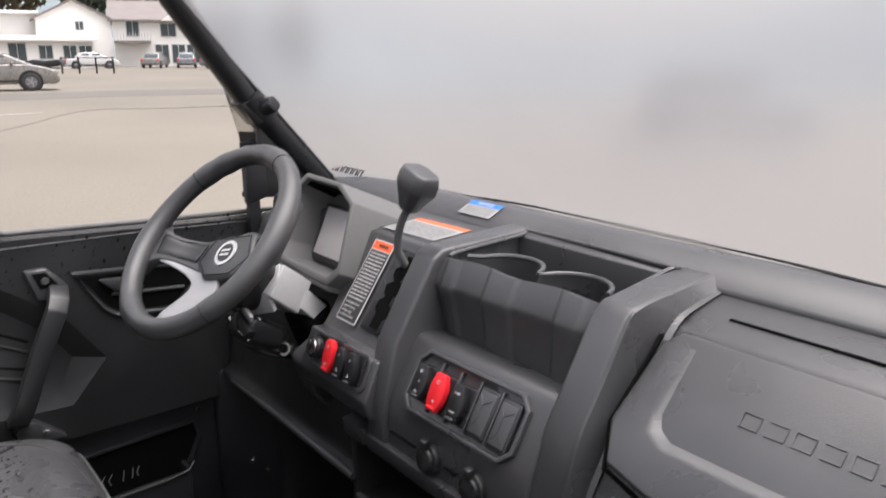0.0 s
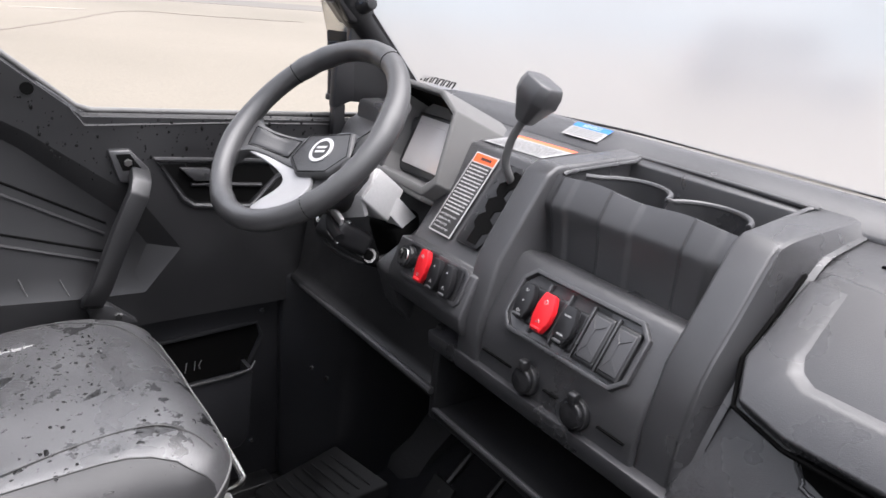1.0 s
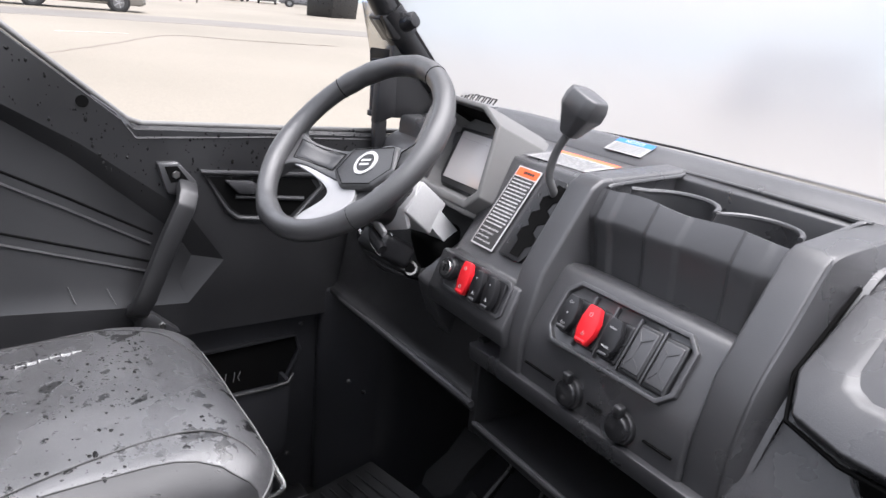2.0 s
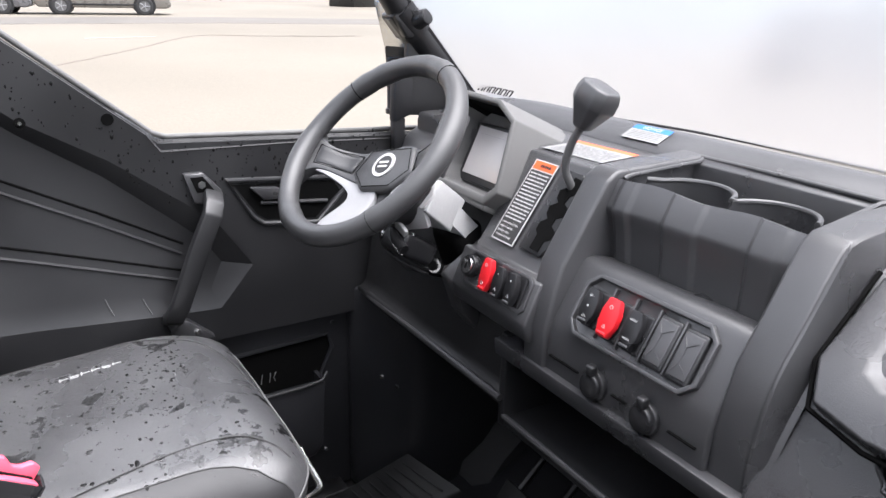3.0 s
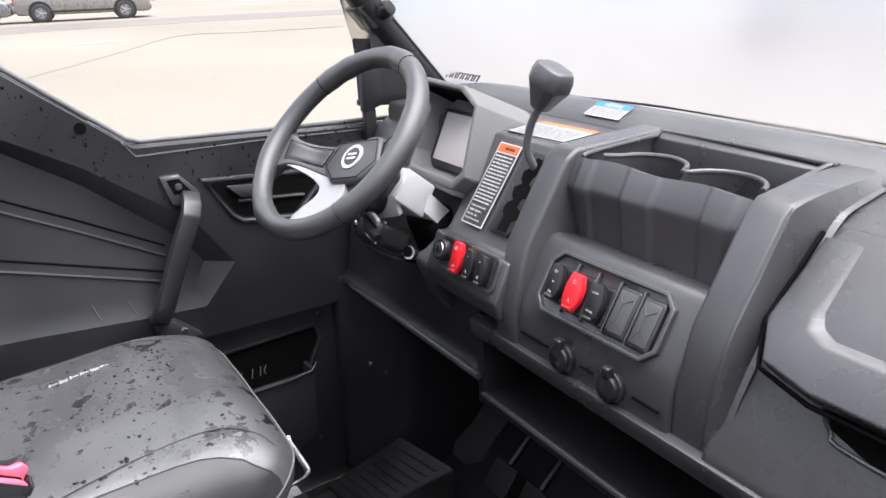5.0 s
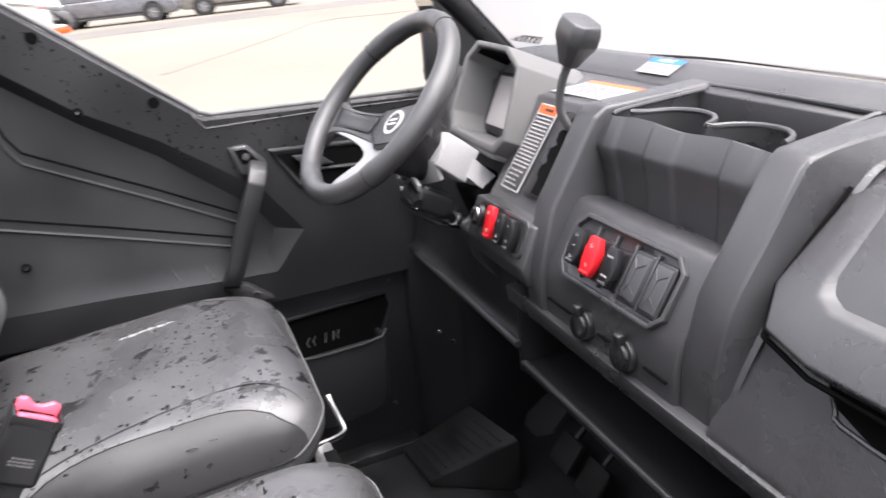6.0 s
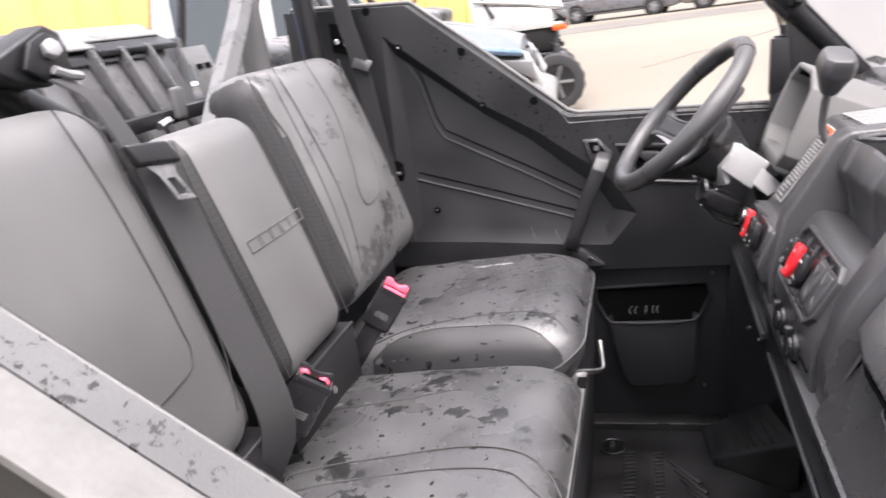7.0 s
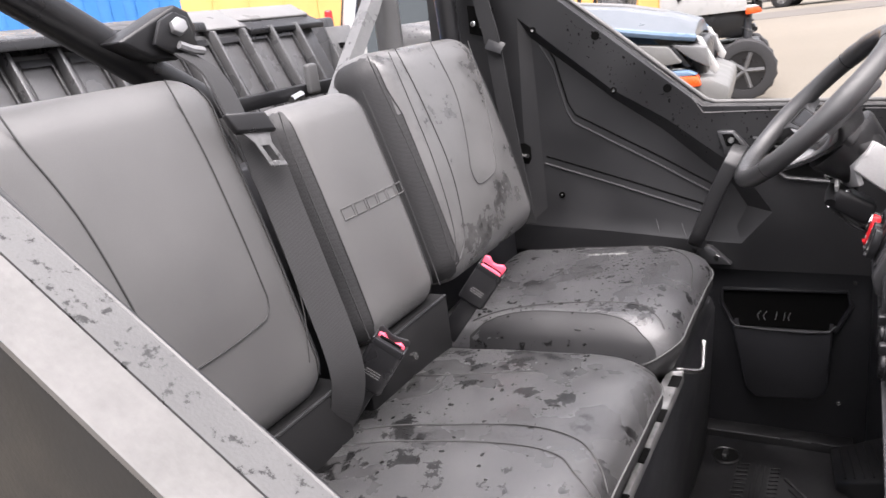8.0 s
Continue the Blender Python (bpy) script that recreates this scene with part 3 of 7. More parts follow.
# ---- windshield, pillars, cage ----
cage = thing("roll_cage", "black powder-coated steel tube roll cage", "roll cage", (CX, 0.2, 1.2))
LP = [(-1.352, 0.845, 1.26), (-1.350, 0.775, 1.335), (-1.348, 0.625, 1.50), (-1.345, 0.505, 1.67), (-1.33, 0.36, 1.87), (-1.31, 0.22, 1.96)]
RP = [(2 * CX - x, y, z) for x, y, z in LP]
part("left_pillar", tube(LP, 0.026, 14), STEEL_BLACK, cage)
part("right_pillar", tube(RP, 0.026, 14), STEEL_BLACK, cage)
# flat inner trim that closes the corner between pillar and door post
part("pillar_trim", prism([(0.648, 1.443), (0.687, 1.466), (0.80, 1.335), (0.79, 1.28), (0.650, 1.29)], "x", -1.366, -1.348, 0.004), PANEL, cage)
part("door_post", prism([(0.616, 1.40), (0.653, 1.40), (0.656, 1.294), (0.612, 1.280)], "x", -1.36, -1.335, 0.004), STEEL_BLACK, cage)
part("post_foot", prism([(0.615, 1.285), (0.640, 1.288), (0.640, 1.20), (0.615, 1.20)], "x", -1.358, -1.340, 0.003), STEEL_BLACK, cage)
settle(cage)
ws = thing("windshield", "hazy white protective film on a clear plastic windshield", "windshield", (CX, 0.85, 1.33))
def on_glass(x, s):
    """A place on the pane: s metres up along its slope."""
    return (x, 0.800 - 0.652 * s, 1.325 + 0.758 * s)
pane = bmesh.new()
g = [[pane.verts.new(Vector(on_glass(-1.335 + i * 1.39 / 12, j * 0.1 - 0.02)) + Vector((0, 0.078 * (1 - ((i - 6) / 6) ** 4), 0.010 * (1 - ((i - 6) / 6) ** 2)))) for i in range(13)] for j in range(9)]
for j in range(8):
    for i in range(12):
        pane.faces.new((g[j][i], g[j][i + 1], g[j + 1][i + 1], g[j + 1][i]))
pane_ob = part("pane", pane, FROSTED, ws)
pane_ob.visible_shadow = False
part("base_seal", tube(smooth_path([(-1.18, 0.815, 1.318), (-1.0, 0.845, 1.327), (-0.84, 0.878, 1.3285), (-0.64, 0.886, 1.329), (-0.44, 0.884, 1.3285), (-0.24, 0.866, 1.328), (0.04, 0.822, 1.328)], 5), 0.0022, 6), STEEL_BLACK, ws, "thin black seal along the windshield's foot")
part("edge_seal", tube([on_glass(-1.332, s) for s in (-0.02, 0.2, 0.4, 0.6, 0.78)], 0.007, 8), STEEL_BLACK, ws)
# maker's mark drawn as small blocks, seen from behind
mk = bmesh.new()
for i in range(6):
    p_ = on_glass(-1.304 + i * 0.0195, 0.022)
    m_ = Matrix.Translation(Vector(p_) + Vector((0, 0.012, 0.002)))
    for q in (box(-0.0038, 0.0038, -0.0005, 0.0005, 0.0026, 0.0038), box(-0.0038, -0.0026, -0.0005, 0.0005, -0.0038, 0.0026), box(0.0024, 0.0038, -0.0005, 0.0005, -0.0038, 0.0026)):
        mk = join(mk, moved(q, m_ @ pose(0, 0, 0, -40) @ Matrix.Scale(1.9, 4)))
part("maker_mark", mk, INK, ws, "small dark printed mark")
settle(ws)
clampo = thing("windshield_clamp", "black plastic clamp with knob on the windshield pillar", "clamp", (-1.35, 0.64, 1.47))
part("strap", tube([(-1.350, 0.668, 1.452), (-1.348, 0.628, 1.497)], 0.033, 16), STEEL_BLACK, clampo)
part("plate", prism([(0.604, 1.484), (0.658, 1.501), (0.687, 1.466), (0.648, 1.443), (0.632, 1.443)], "x", -1.345, -1.322, 0.005), STEEL_BLACK, clampo)
part("knob", disc((-1.325, 0.655, 1.475), (0.9, 0.3, 0.3), 0.019, 0.03, 0.015, sides=12, bevel=0.003), STEEL_BLACK, clampo)
part("jaw", moved(rbox(0.05, 0.03, 0.06, 0.008, 2, (1, 1, 1)), pose(-1.355, 0.632, 1.468, 40)), STEEL_BLACK, clampo)
settle(clampo)
mirror = thing("side_mirror", "black-backed side mirror on an upright stalk outside the cab", "mirror", (-1.41, 0.65, 1.25))
part("stalk", join(tube([(-1.405, 0.652, 1.22), (-1.403, 0.65, 1.30)], 0.011, 12), tube([(-1.403, 0.65, 1.29), (-1.402, 0.648, 1.40)], 0.017, 12)), STEEL_BLACK, mirror)
part("collar", disc((-1.404, 0.651, 1.285), (0, 0, 1), 0.021, 0.012, sides=16, bevel=0.002), STEEL_BLACK, mirror)
part("housing", moved(rbox(0.075, 0.02, 0.16, 0.009, 2, (2, 1, 2)), pose(-1.42, 0.668, 1.44, 8, 0, 25)), STEEL_BLACK, mirror)
part("glass", moved(rbox(0.062, 0.004, 0.145, 0.0018, 1, (1, 1, 1)), pose(-1.418, 0.655, 1.44, 20, 0, 25)), CHROME, mirror)
settle(mirror)

# ---- dashboard ----
dash = thing("dashboard", "black moulded plastic utility vehicle dashboard with open bin and glovebox", "dashboard", (CX, 0.7, 1.0))
DK = [(0.93, 1.06), (0.93, 1.25), (0.895, 1.319), (0.878, 1.325), (0.852, 1.330), (0.832, 1.329), (0.800, 1.3165)]
part("deck", prism(DK + [(0.785, 1.304), (0.785, 1.06)], "x", -1.345, 0.07, 0.004), PLASTIC, dash)
part("driver_deck", prism([(0.80, 1.06), (0.80, 1.304), (0.665, 1.300), (0.66, 1.285), (0.66, 1.06)], "x", -1.33, -0.76, 0.005), PLASTIC, dash)
# driver's console with the gear gate
part("gear_console", prism([(0.70, 1.06), (0.70, 1.3005), (0.65, 1.2975), (0.553, 1.155), (0.532, 1.158), (0.508, 1.10), (0.514, 1.074), (0.56, 1.055)], "x", -0.945, -0.755, 0.004, 3), PLASTIC, dash)
# the centre module
part("left_ridge", prism([(0.93, 1.05), (0.93, 1.2), (0.850, 1.3185), (0.63, 1.3115), (0.612, 1.300), (0.544, 1.188), (0.522, 1.10), (0.524, 1.03), (0.60, 1.01)], "x", -0.775, -0.729, 0.006, 3), PLASTIC, dash)
part("right_ridge", prism([(0.93, 1.0), (0.93, 1.2), (0.855, 1.318), (0.70, 1.3125), (0.646, 1.307), (0.630, 1.296), (0.555, 1.172), (0.537, 1.10), (0.535, 1.02), (0.60, 1.0)], "x", -0.462, -0.413, 0.006, 3), PLASTIC, dash)
part("switch_panel", prism([(0.655, 1.03), (0.655, 1.184), (0.600, 1.1985), (0.586, 1.197), (0.577, 1.186), (0.537, 1.118), (0.531, 1.09), (0.529, 1.035), (0.56, 1.022)], "x", -0.733, -0.459, 0.006, 3), PLASTIC, dash)
# the module's flank ramps down to the glovebox
flank = bmesh.new()
ra = [(0.85, 1.3165), (0.70, 1.3115), (0.646, 1.306), (0.630, 1.295), (0.592, 1.233), (0.555, 1.172), (0.537, 1.10), (0.535, 1.02)]
rb = [(0.85, 1.312), (0.735, 1.2935), (0.70, 1.2815), (0.665, 1.2445), (0.635, 1.212), (0.598, 1.174), (0.556, 1.104), (0.526, 1.03)]
def finer(line):
    return [(p.y, p.z) for p in smooth_path([(0, y, z) for y, z in line], 3)]
ra, rb = finer(ra), finer(rb)
strips = []
for x, u in ((-0.4140, 0.0), (-0.4115, 0.05), (-0.4000, 0.95), (-0.3930, 1.0)):
    strips.append([flank.verts.new((x, p[0] + (q[0] - p[0]) * u, p[1] + (q[1] - p[1]) * u)) for p, q in zip(ra, rb)])
for A, B in zip(strips, strips[1:]):
    for k in range(len(ra) - 1):
        flank.faces.new((A[k], A[k + 1], B[k + 1], B[k]))
bmesh.ops.recalc_face_normals(flank, faces=flank.faces)
part("flank", flank, PLASTIC, dash, smooth=28)
# bin: wavy front wall, dark inside
w = bmesh.new()
NX = 120
def wave(u):
    """Flat panels, alternately proud and sunk."""
    k = 0.0
    for a, b in ((0.05, 0.14), (0.345, 0.52), (0.78, 0.91)):
        k = max(k, min(1, max(0, (u - a + 0.012) / 0.024)) * min(1, max(0, (b + 0.012 - u) / 0.024)))
    return 0.001 - 0.0042 * k
grid = []
for i in range(NX + 1):
    u = i / NX
    x = -0.731 + u * 0.273
    lip = 1.303 - 0.004 * u - 0.002 * math.cos(u * 12.6)
    col = []
    for y, z, k in ((0.630, 1.184, 0.0), (0.6235, 1.225, 0.4), (0.6165, 1.252, 0.8), (0.6125, 1.262, 1.0), (0.6140, 1.268, 1.0), (0.6275, lip - 0.005, 1.0), (0.6310, lip, 1.0), (0.6370, lip - 0.002, 1.0), (0.640, 1.184, 1.0)):
        col.append(w.verts.new((x, y + 0.020 * u * k + (wave(u) if y < 0.636 else 0), z)))
    grid.append(col)
for A, B in zip(grid, grid[1:]):
    for k in range(8):
        w.faces.new((A[k], B[k], B[k + 1], A[k + 1]))
bmesh.ops.recalc_face_normals(w, faces=w.faces)
part("wavy_front", w, PLASTIC, dash)
part("bin_floor", box(-0.725, -0.47, 0.635, 0.80, 1.17, 1.185), PLASTIC, dash)
part("bin_back", prism([(0.772, 1.17), (0.778, 1.308), (0.796, 1.314), (0.806, 1.17)], "x", -0.730, -0.46, 0.002), PLASTIC, dash)
arc = [(-0.684, 0.636, 1.2955)]
for cx_, cy_ in ((-0.618, 0.640), (-0.513, 0.647)):
    arc += [(cx_ - 0.0515 * math.cos(a), cy_ + 0.052 * math.sin(a), 1.2955 - (cx_ + 0.62) * 0.02) for a in [radians(12 + 156 * k / 20) for k in range(21)]]
cups = part("cup_holder", ribbon(arc, (0, 0, 1), 0.030, 0.0035), PLASTIC, dash, "two joined cup rings behind the bin's front")
part("ring_lip", tube([(x, y, z + 0.0145) for x, y, z in arc], 0.0034, 8), PLASTIC, cups)

rim_line = smooth_path([(-0.727, 0.640, 1.300), (-0.727, 0.66, 1.304), (-0.723, 0.780, 1.3105), (-0.717, 0.796, 1.3135), (-0.475, 0.789, 1.3155), (-0.466, 0.780, 1.314), (-0.462, 0.68, 1.303), (-0.460, 0.660, 1.297)], 4)
part("bin_rim", tube(rim_line, 0.0034, 8), PLASTIC, dash)

# switch bezel: an eight-sided frame lying on the sloping face
def face_pose(x, y, z, lean, turn=0.0):
    """A pose whose z looks out of the dash towards the seats, leaning back by so many degrees."""
    return pose(x, y, z, 90 - lean, 0, turn)
def bezel(parent, w_, h_, m, name="bezel", c=0.014, t=0.010, wall=0.006):
    def oct_(a, b, k):
        return [(-a, -b + k), (-a + k, -b), (a - k, -b), (a, -b + k), (a, b - k), (a - k, b), (-a + k, b), (-a, b - k)]
    o, i = oct_(w_ / 2, h_ / 2, c), oct_(w_ / 2 - wall, h_ / 2 - wall, c * 0.8)
    b_ = bmesh.new()
    lev = []
    for pts, z in ((o, 0), (o, t), (i, t), (i, 0.002)):
        lev.append([b_.verts.new((x, y, z)) for x, y in pts])
    for A, B in zip(lev, lev[1:]):
        for k in range(8):
            b_.faces.new((A[k], A[(k + 1) % 8], B[(k + 1) % 8], B[k]))
    b_.faces.new(lev[-1])
    bmesh.ops.recalc_face_normals(b_, faces=b_.faces)
    bev(b_, 0.0012, 2)
    return part(name, moved(b_, m), PLASTIC, parent)
MB = face_pose(-0.594, 0.5575, 1.1505, 31, 0.8)
bezel(dash, 0.208, 0.088, MB, c=0.017)

def rocker(m, mat, label, blank=False, icons=(), w_=0.026, h_=0.052):
    """A rocker switch with its tub, standing on the pose m."""
    sw = part("switch", moved(rbox(w_ + 0.004, h_ + 0.004, 0.012, 0.004, 2, (2, 2, 1)), m @ pose(0, 0, 0.003 if blank else -0.003)), BLACK_GLOSS if not blank else PANEL, dash, label)
    if blank:
        part("blank_plate", moved(rbox(w_ - 0.002, h_ - 0.006, 0.006, 0.002, 2, (1, 1, 1)), m @ pose(0, 0, 0.008)), PLASTIC, sw)
        for s in (-1, 1):
            part("chevron_rib", moved(tube([(-0.010, s * 0.021, 0), (-0.003, s * 0.010, 0), (0.010, s * 0.019, 0)], 0.0007, 5), m @ pose(0, 0, 0.0112)), PLASTIC, sw)
        part("crease", moved(tube([(-0.003, -0.010, 0), (-0.003, 0.010, 0)], 0.0006, 5), m @ pose(0, 0, 0.0112)), PLASTIC, sw)
        return sw
    def cap(k):
        q = [(-0.30, -0.5), (0.30, -0.5), (0.5, -0.16), (0.5, 0.16), (0.30, 0.5), (-0.30, 0.5), (-0.5, 0.16), (-0.5, -0.16)]
        return [(x * w_ * k, y * h_ * k) for x, y in q]
    b_ = prism(cap(1.0), "z", -0.004, 0.007, 0.0022, 2)
    for v in b_.verts:
        v.co.z += 0.055 * abs(v.co.y) - 0.0005 + 0.10 * v.co.y
    part("rocker", moved(b_, m @ pose(0, 0, 0.011)), mat, sw)
    part("end_lip", moved(rbox(w_ * 0.52, 0.004, 0.004, 0.0016, 2, (1, 1, 1)), m @ pose(0, -h_ / 2 + 0.004, 0.017)), PLASTIC if mat is BLACK_GLOSS else mat, sw)
    for shape, y in icons:
        if shape == "dot":
            b_ = disc((0, 0, 0), (0, 0, 1), 0.0016, 0.0006, sides=10)
        elif shape == "ring":
            b_ = tube([(0.003 * math.cos(a * 0.6283), 0.003 * math.sin(a * 0.6283), 0) for a in range(10)], 0.0005, 5, closed=True)
        elif shape == "tri":
            b_ = tube([(-0.003, -0.0022, 0), (0.003, -0.0022, 0), (0, 0.003, 0)], 0.0005, 5, closed=True)
        elif shape == "arrow":
            b_ = tube([(-0.004, 0, 0), (-0.001, 0.003, 0), (-0.001, 0.001, 0), (0.004, 0.001, 0), (0.004, -0.001, 0), (-0.001, -0.001, 0), (-0.001, -0.003, 0)], 0.0004, 5, closed=True)
        else:
            b_ = lettering(shape, 0.0046, 0.0003)
        part("icon", moved(b_, m @ pose(0, y, 0.0182 + 0.055 * abs(y) + 0.10 * y, 8, 0, 0) @ Matrix.Scale(0.8, 4)), WHITE, sw)
    return sw
for x_ in (-0.055, -0.0185, 0.019, 0.057):
    part("divider", moved(box(-0.0016, 0.0016, -0.034, 0.034, 0.001, 0.0085, 0.0008), MB @ pose(x_, 0, 0)), PLASTIC, dash)
rocker(MB @ pose(-0.0745, -0.001, 0.002), BLACK_GLOSS, "black rocker switch with arrow symbols", icons=(("arrow", 0.014), ("dot", 0.0), ("arrow", -0.014)), h_=0.047)
rocker(MB @ pose(-0.0365, -0.003, 0.004), RED, "red rocker switch", icons=(("ring", 0.013), ("tri", -0.012)), w_=0.028, h_=0.050)
rocker(MB @ pose(0.0, -0.004, 0.002), BLACK_GLOSS, "black rocker switch lettered NORM and WORK", icons=(("NORM", 0.012), ("WORK", -0.012)), h_=0.049)
rocker(MB @ pose(0.038, -0.001, 0.0), BLACK_GLOSS, "blank switch cover", blank=True, w_=0.029, h_=0.060)
rocker(MB @ pose(0.0755, -0.002, 0.0), BLACK_GLOSS, "blank switch cover", blank=True, w_=0.029, h_=0.060)
# four-way row by the key
MA = face_pose(-0.862, 0.521, 1.135, 22, 2.0)
bezel(dash, 0.148, 0.056, MA @ pose(0.022, 0, 0), c=0.008, t=0.005)
key = part("ignition_lock", disc(MA @ Vector((-0.033, 0.003, 0.004)), MA.to_3x3() @ Vector((0, 0, 1)), 0.0175, 0.014, 0.0165, sides=24, bevel=0.002), BLACK_GLOSS, dash, "ignition key lock")
part("lock_barrel", disc(MA @ Vector((-0.033, 0.003, 0.017)), MA.to_3x3() @ Vector((0, 0, 1)), 0.0125, 0.004, 0.012, sides=20, bevel=0.001), CHROME, key)
part("key_slot", moved(box(-0.0012, 0.0012, -0.0055, 0.0055, 0, 0.001), MA @ pose(-0.033, 0.003, 0.0208)), VOID, key)
rocker(MA @ pose(0.013, 0.003, 0.003), RED, "red rocker switch", icons=(("ring", 0.014), ("ring", -0.013)), w_=0.023, h_=0.048)
rocker(MA @ pose(0.042, 0.001, 0.002), BLACK_GLOSS, "black rocker switch with a horn symbol", icons=(("dot", 0.012), ("tri", -0.010)), w_=0.023, h_=0.046)
rocker(MA @ pose(0.071, 0.001, 0.002), BLACK_GLOSS, "black rocker switch with a hazard symbol", icons=(("dot", 0.012), ("tri", -0.010)), w_=0.023, h_=0.046)

# covered power sockets
for x, z in ((-0.632, 1.067), (-0.545, 1.067)):
    n_ = Vector((0, -1, 0.12))
    s_ = part("power_socket", disc((x, 0.532, z), n_, 0.021, 0.010, 0.020, sides=22, bevel=0.002), PANEL, dash, "black capped power socket")
    part("cap", disc((x, 0.523, z), n_, 0.0175, 0.007, 0.016, sides=22, bevel=0.002), BLACK_GLOSS, s_)
    part("tab", moved(rbox(0.012, 0.012, 0.014, 0.003, 2, (1, 1, 1)), pose(x - 0.001, 0.521, z + 0.022)), PANEL, s_)
for x0, x1 in ((-0.722, -0.664), (-0.602, -0.578), (-0.512, -0.472)):
    part("parting_line", box(x0, x1, 0.527, 0.531, 1.0665, 1.0685), VOID, dash)

# glovebox
part("glove_surround", prism([(0.93, 0.98), (0.93, 1.2), (0.80, 1.302), (0.735, 1.291), (0.70, 1.279), (0.602, 1.175), (0.585, 1.148), (0.528, 1.055), (0.524, 1.045), (0.527, 1.02), (0.64, 1.00)], "x", -0.41, 0.07, 0.006, 3), PLASTIC, dash)
UG = Vector((0, 0.108, 0.110)).normalized()
NG = Vector((0, -UG.z, UG.y))
MG = axes(Vector((-0.15, 0.573, 1.155)), (1, 0, 0), UG, NG)
glove = part("glovebox_door", moved(prism([(-0.243, 0.045), (-0.223, 0.0), (-0.17, -0.011), (0.22, -0.011), (0.22, 0.155), (0.205, 0.167), (-0.225, 0.167), (-0.238, 0.15)], "z", 0.002, 0.016, 0.005, 3), MG), PLASTIC, dash, "closed glovebox door with embossed mark")
part("gap", moved(tube([(-0.249, 0.158, 0.008), (-0.252, 0.045, 0.008), (-0.231, -0.004, 0.008), (-0.17, -0.018, 0.008), (0.2, -0.018, 0.008)], 0.0028, 6), MG), VOID, glove)
# sloped step from the door's border down to its sunk panel
step_o = [(0.22, 0.036), (-0.178, 0.037), (-0.199, 0.048), (-0.206, 0.070), (-0.202, 0.150)]
step_i = [(0.22, 0.047), (-0.174, 0.048), (-0.190, 0.056), (-0.198, 0.072), (-0.199, 0.150)]
b_ = bmesh.new()
edge_ = [(0.22, -0.012), (-0.17, -0.012), (-0.225, 0.0), (-0.245, 0.045), (-0.24, 0.15)]
rows = []
for pts, hs in ((edge_, [0.002] * 5), (edge_, [0.022, 0.022, 0.022, 0.022, 0.016]), (step_o, [0.025, 0.025, 0.023, 0.019, 0.0165]), (step_i, [0.0162] * 5)):
    rows.append([b_.verts.new((x, y, h)) for (x, y), h in zip(pts, hs)])
for A, B in zip(rows, rows[1:]):
    for k in range(4):
        b_.faces.new((A[k], A[k + 1], B[k + 1], B[k]))
bmesh.ops.recalc_face_normals(b_, faces=b_.faces)
if sum(f.normal.z * f.calc_area() for f in b_.faces) < 0:
    bmesh.ops.reverse_faces(b_, faces=b_.faces)
bev(b_, 0.004, 3, 18)
part("door_border", moved(b_, MG), PLASTIC, glove, smooth=50)
for i in range(6):
    x = -0.114 + i * 0.0255
    pts = [(x - 0.009, 0.107, 0.0162), (x + 0.009, 0.107, 0.0162), (x + 0.009, 0.099, 0.0162), (x + 0.009, 0.092, 0.0162), (x - 0.009, 0.092, 0.0162)]
    part("embossed_block", moved(tube(pts, 0.0011, 6, closed=i % 2 == 0), MG), PLASTIC, glove)
part("lid_slit", box(-0.352, 0.06, 0.733, 0.737, 1.288, 1.2925), VOID, dash)
UA = Vector((0, 0.078, 0.127)).normalized()
MR = axes(Vector((-0.15, 0.585, 1.1475)) + Vector((0, -UA.z, UA.y)) * 0.0005, (1, 0, 0), UA, Vector((0, -UA.z, UA.y)))
# the finger recess is a near-black plate, shade painted instead of a hollow
part("pull_recess", moved(prism([(-0.172, 0.0), (-0.150, -0.028), (-0.11, -0.040), (0.2, -0.046), (0.2, 0.0)], "z", -0.004, 0.0015, 0.0), MR), VOID, dash, "finger recess under the glovebox door, its shade painted dark")
part("recess_rim", moved(tube(smooth_path([(-0.174, 0.0, 0), (-0.152, -0.029, 0), (-0.11, -0.042, 0), (0.2, -0.048, 0)], 4), 0.0028, 8), MR), PLASTIC, dash)

# long open cubby under the face
cub = part("cubby", join(prism([(0.537, 0.893), (0.537, 0.908), (0.70, 0.905), (0.70, 0.88), (0.56, 0.88)], "x", -0.83, -0.30, 0.003),
                         box(-0.83, -0.30, 0.69, 0.71, 0.88, 1.05), box(-0.842, -0.826, 0.535, 0.71, 0.89, 1.05, 0.004), box(-0.36, -0.30, 0.55, 0.71, 0.89, 1.05, 0.004)), PANEL, dash, "open shelf below the switches")
part("shelf_lip", tube([(-0.83, 0.538, 0.908), (-0.30, 0.538, 0.908)], 0.005, 8), PLASTIC, cub)
part("face_edge", prism([(0.522, 1.018), (0.519, 1.045), (0.70, 1.05), (0.70, 1.03), (0.54, 1.015)], "x", -0.84, 0.07, 0.004), PLASTIC, dash)
# knee panel under the column; the dash's shade is put into its darker colour
part("knee_panel", prism([(0.528, 0.930), (0.530, 0.942), (0.540, 0.945), (0.548, 0.955), (0.572, 1.10), (0.60, 1.20), (0.90, 1.22), (0.90, 0.88), (0.60, 0.90)], "x", -1.345, -0.83, 0.006), FLOORING, dash)
part("knee_edge", tube([(-1.30, 0.534, 0.934), (-0.83, 0.530, 0.942)], 0.006, 8), PLASTIC, dash)
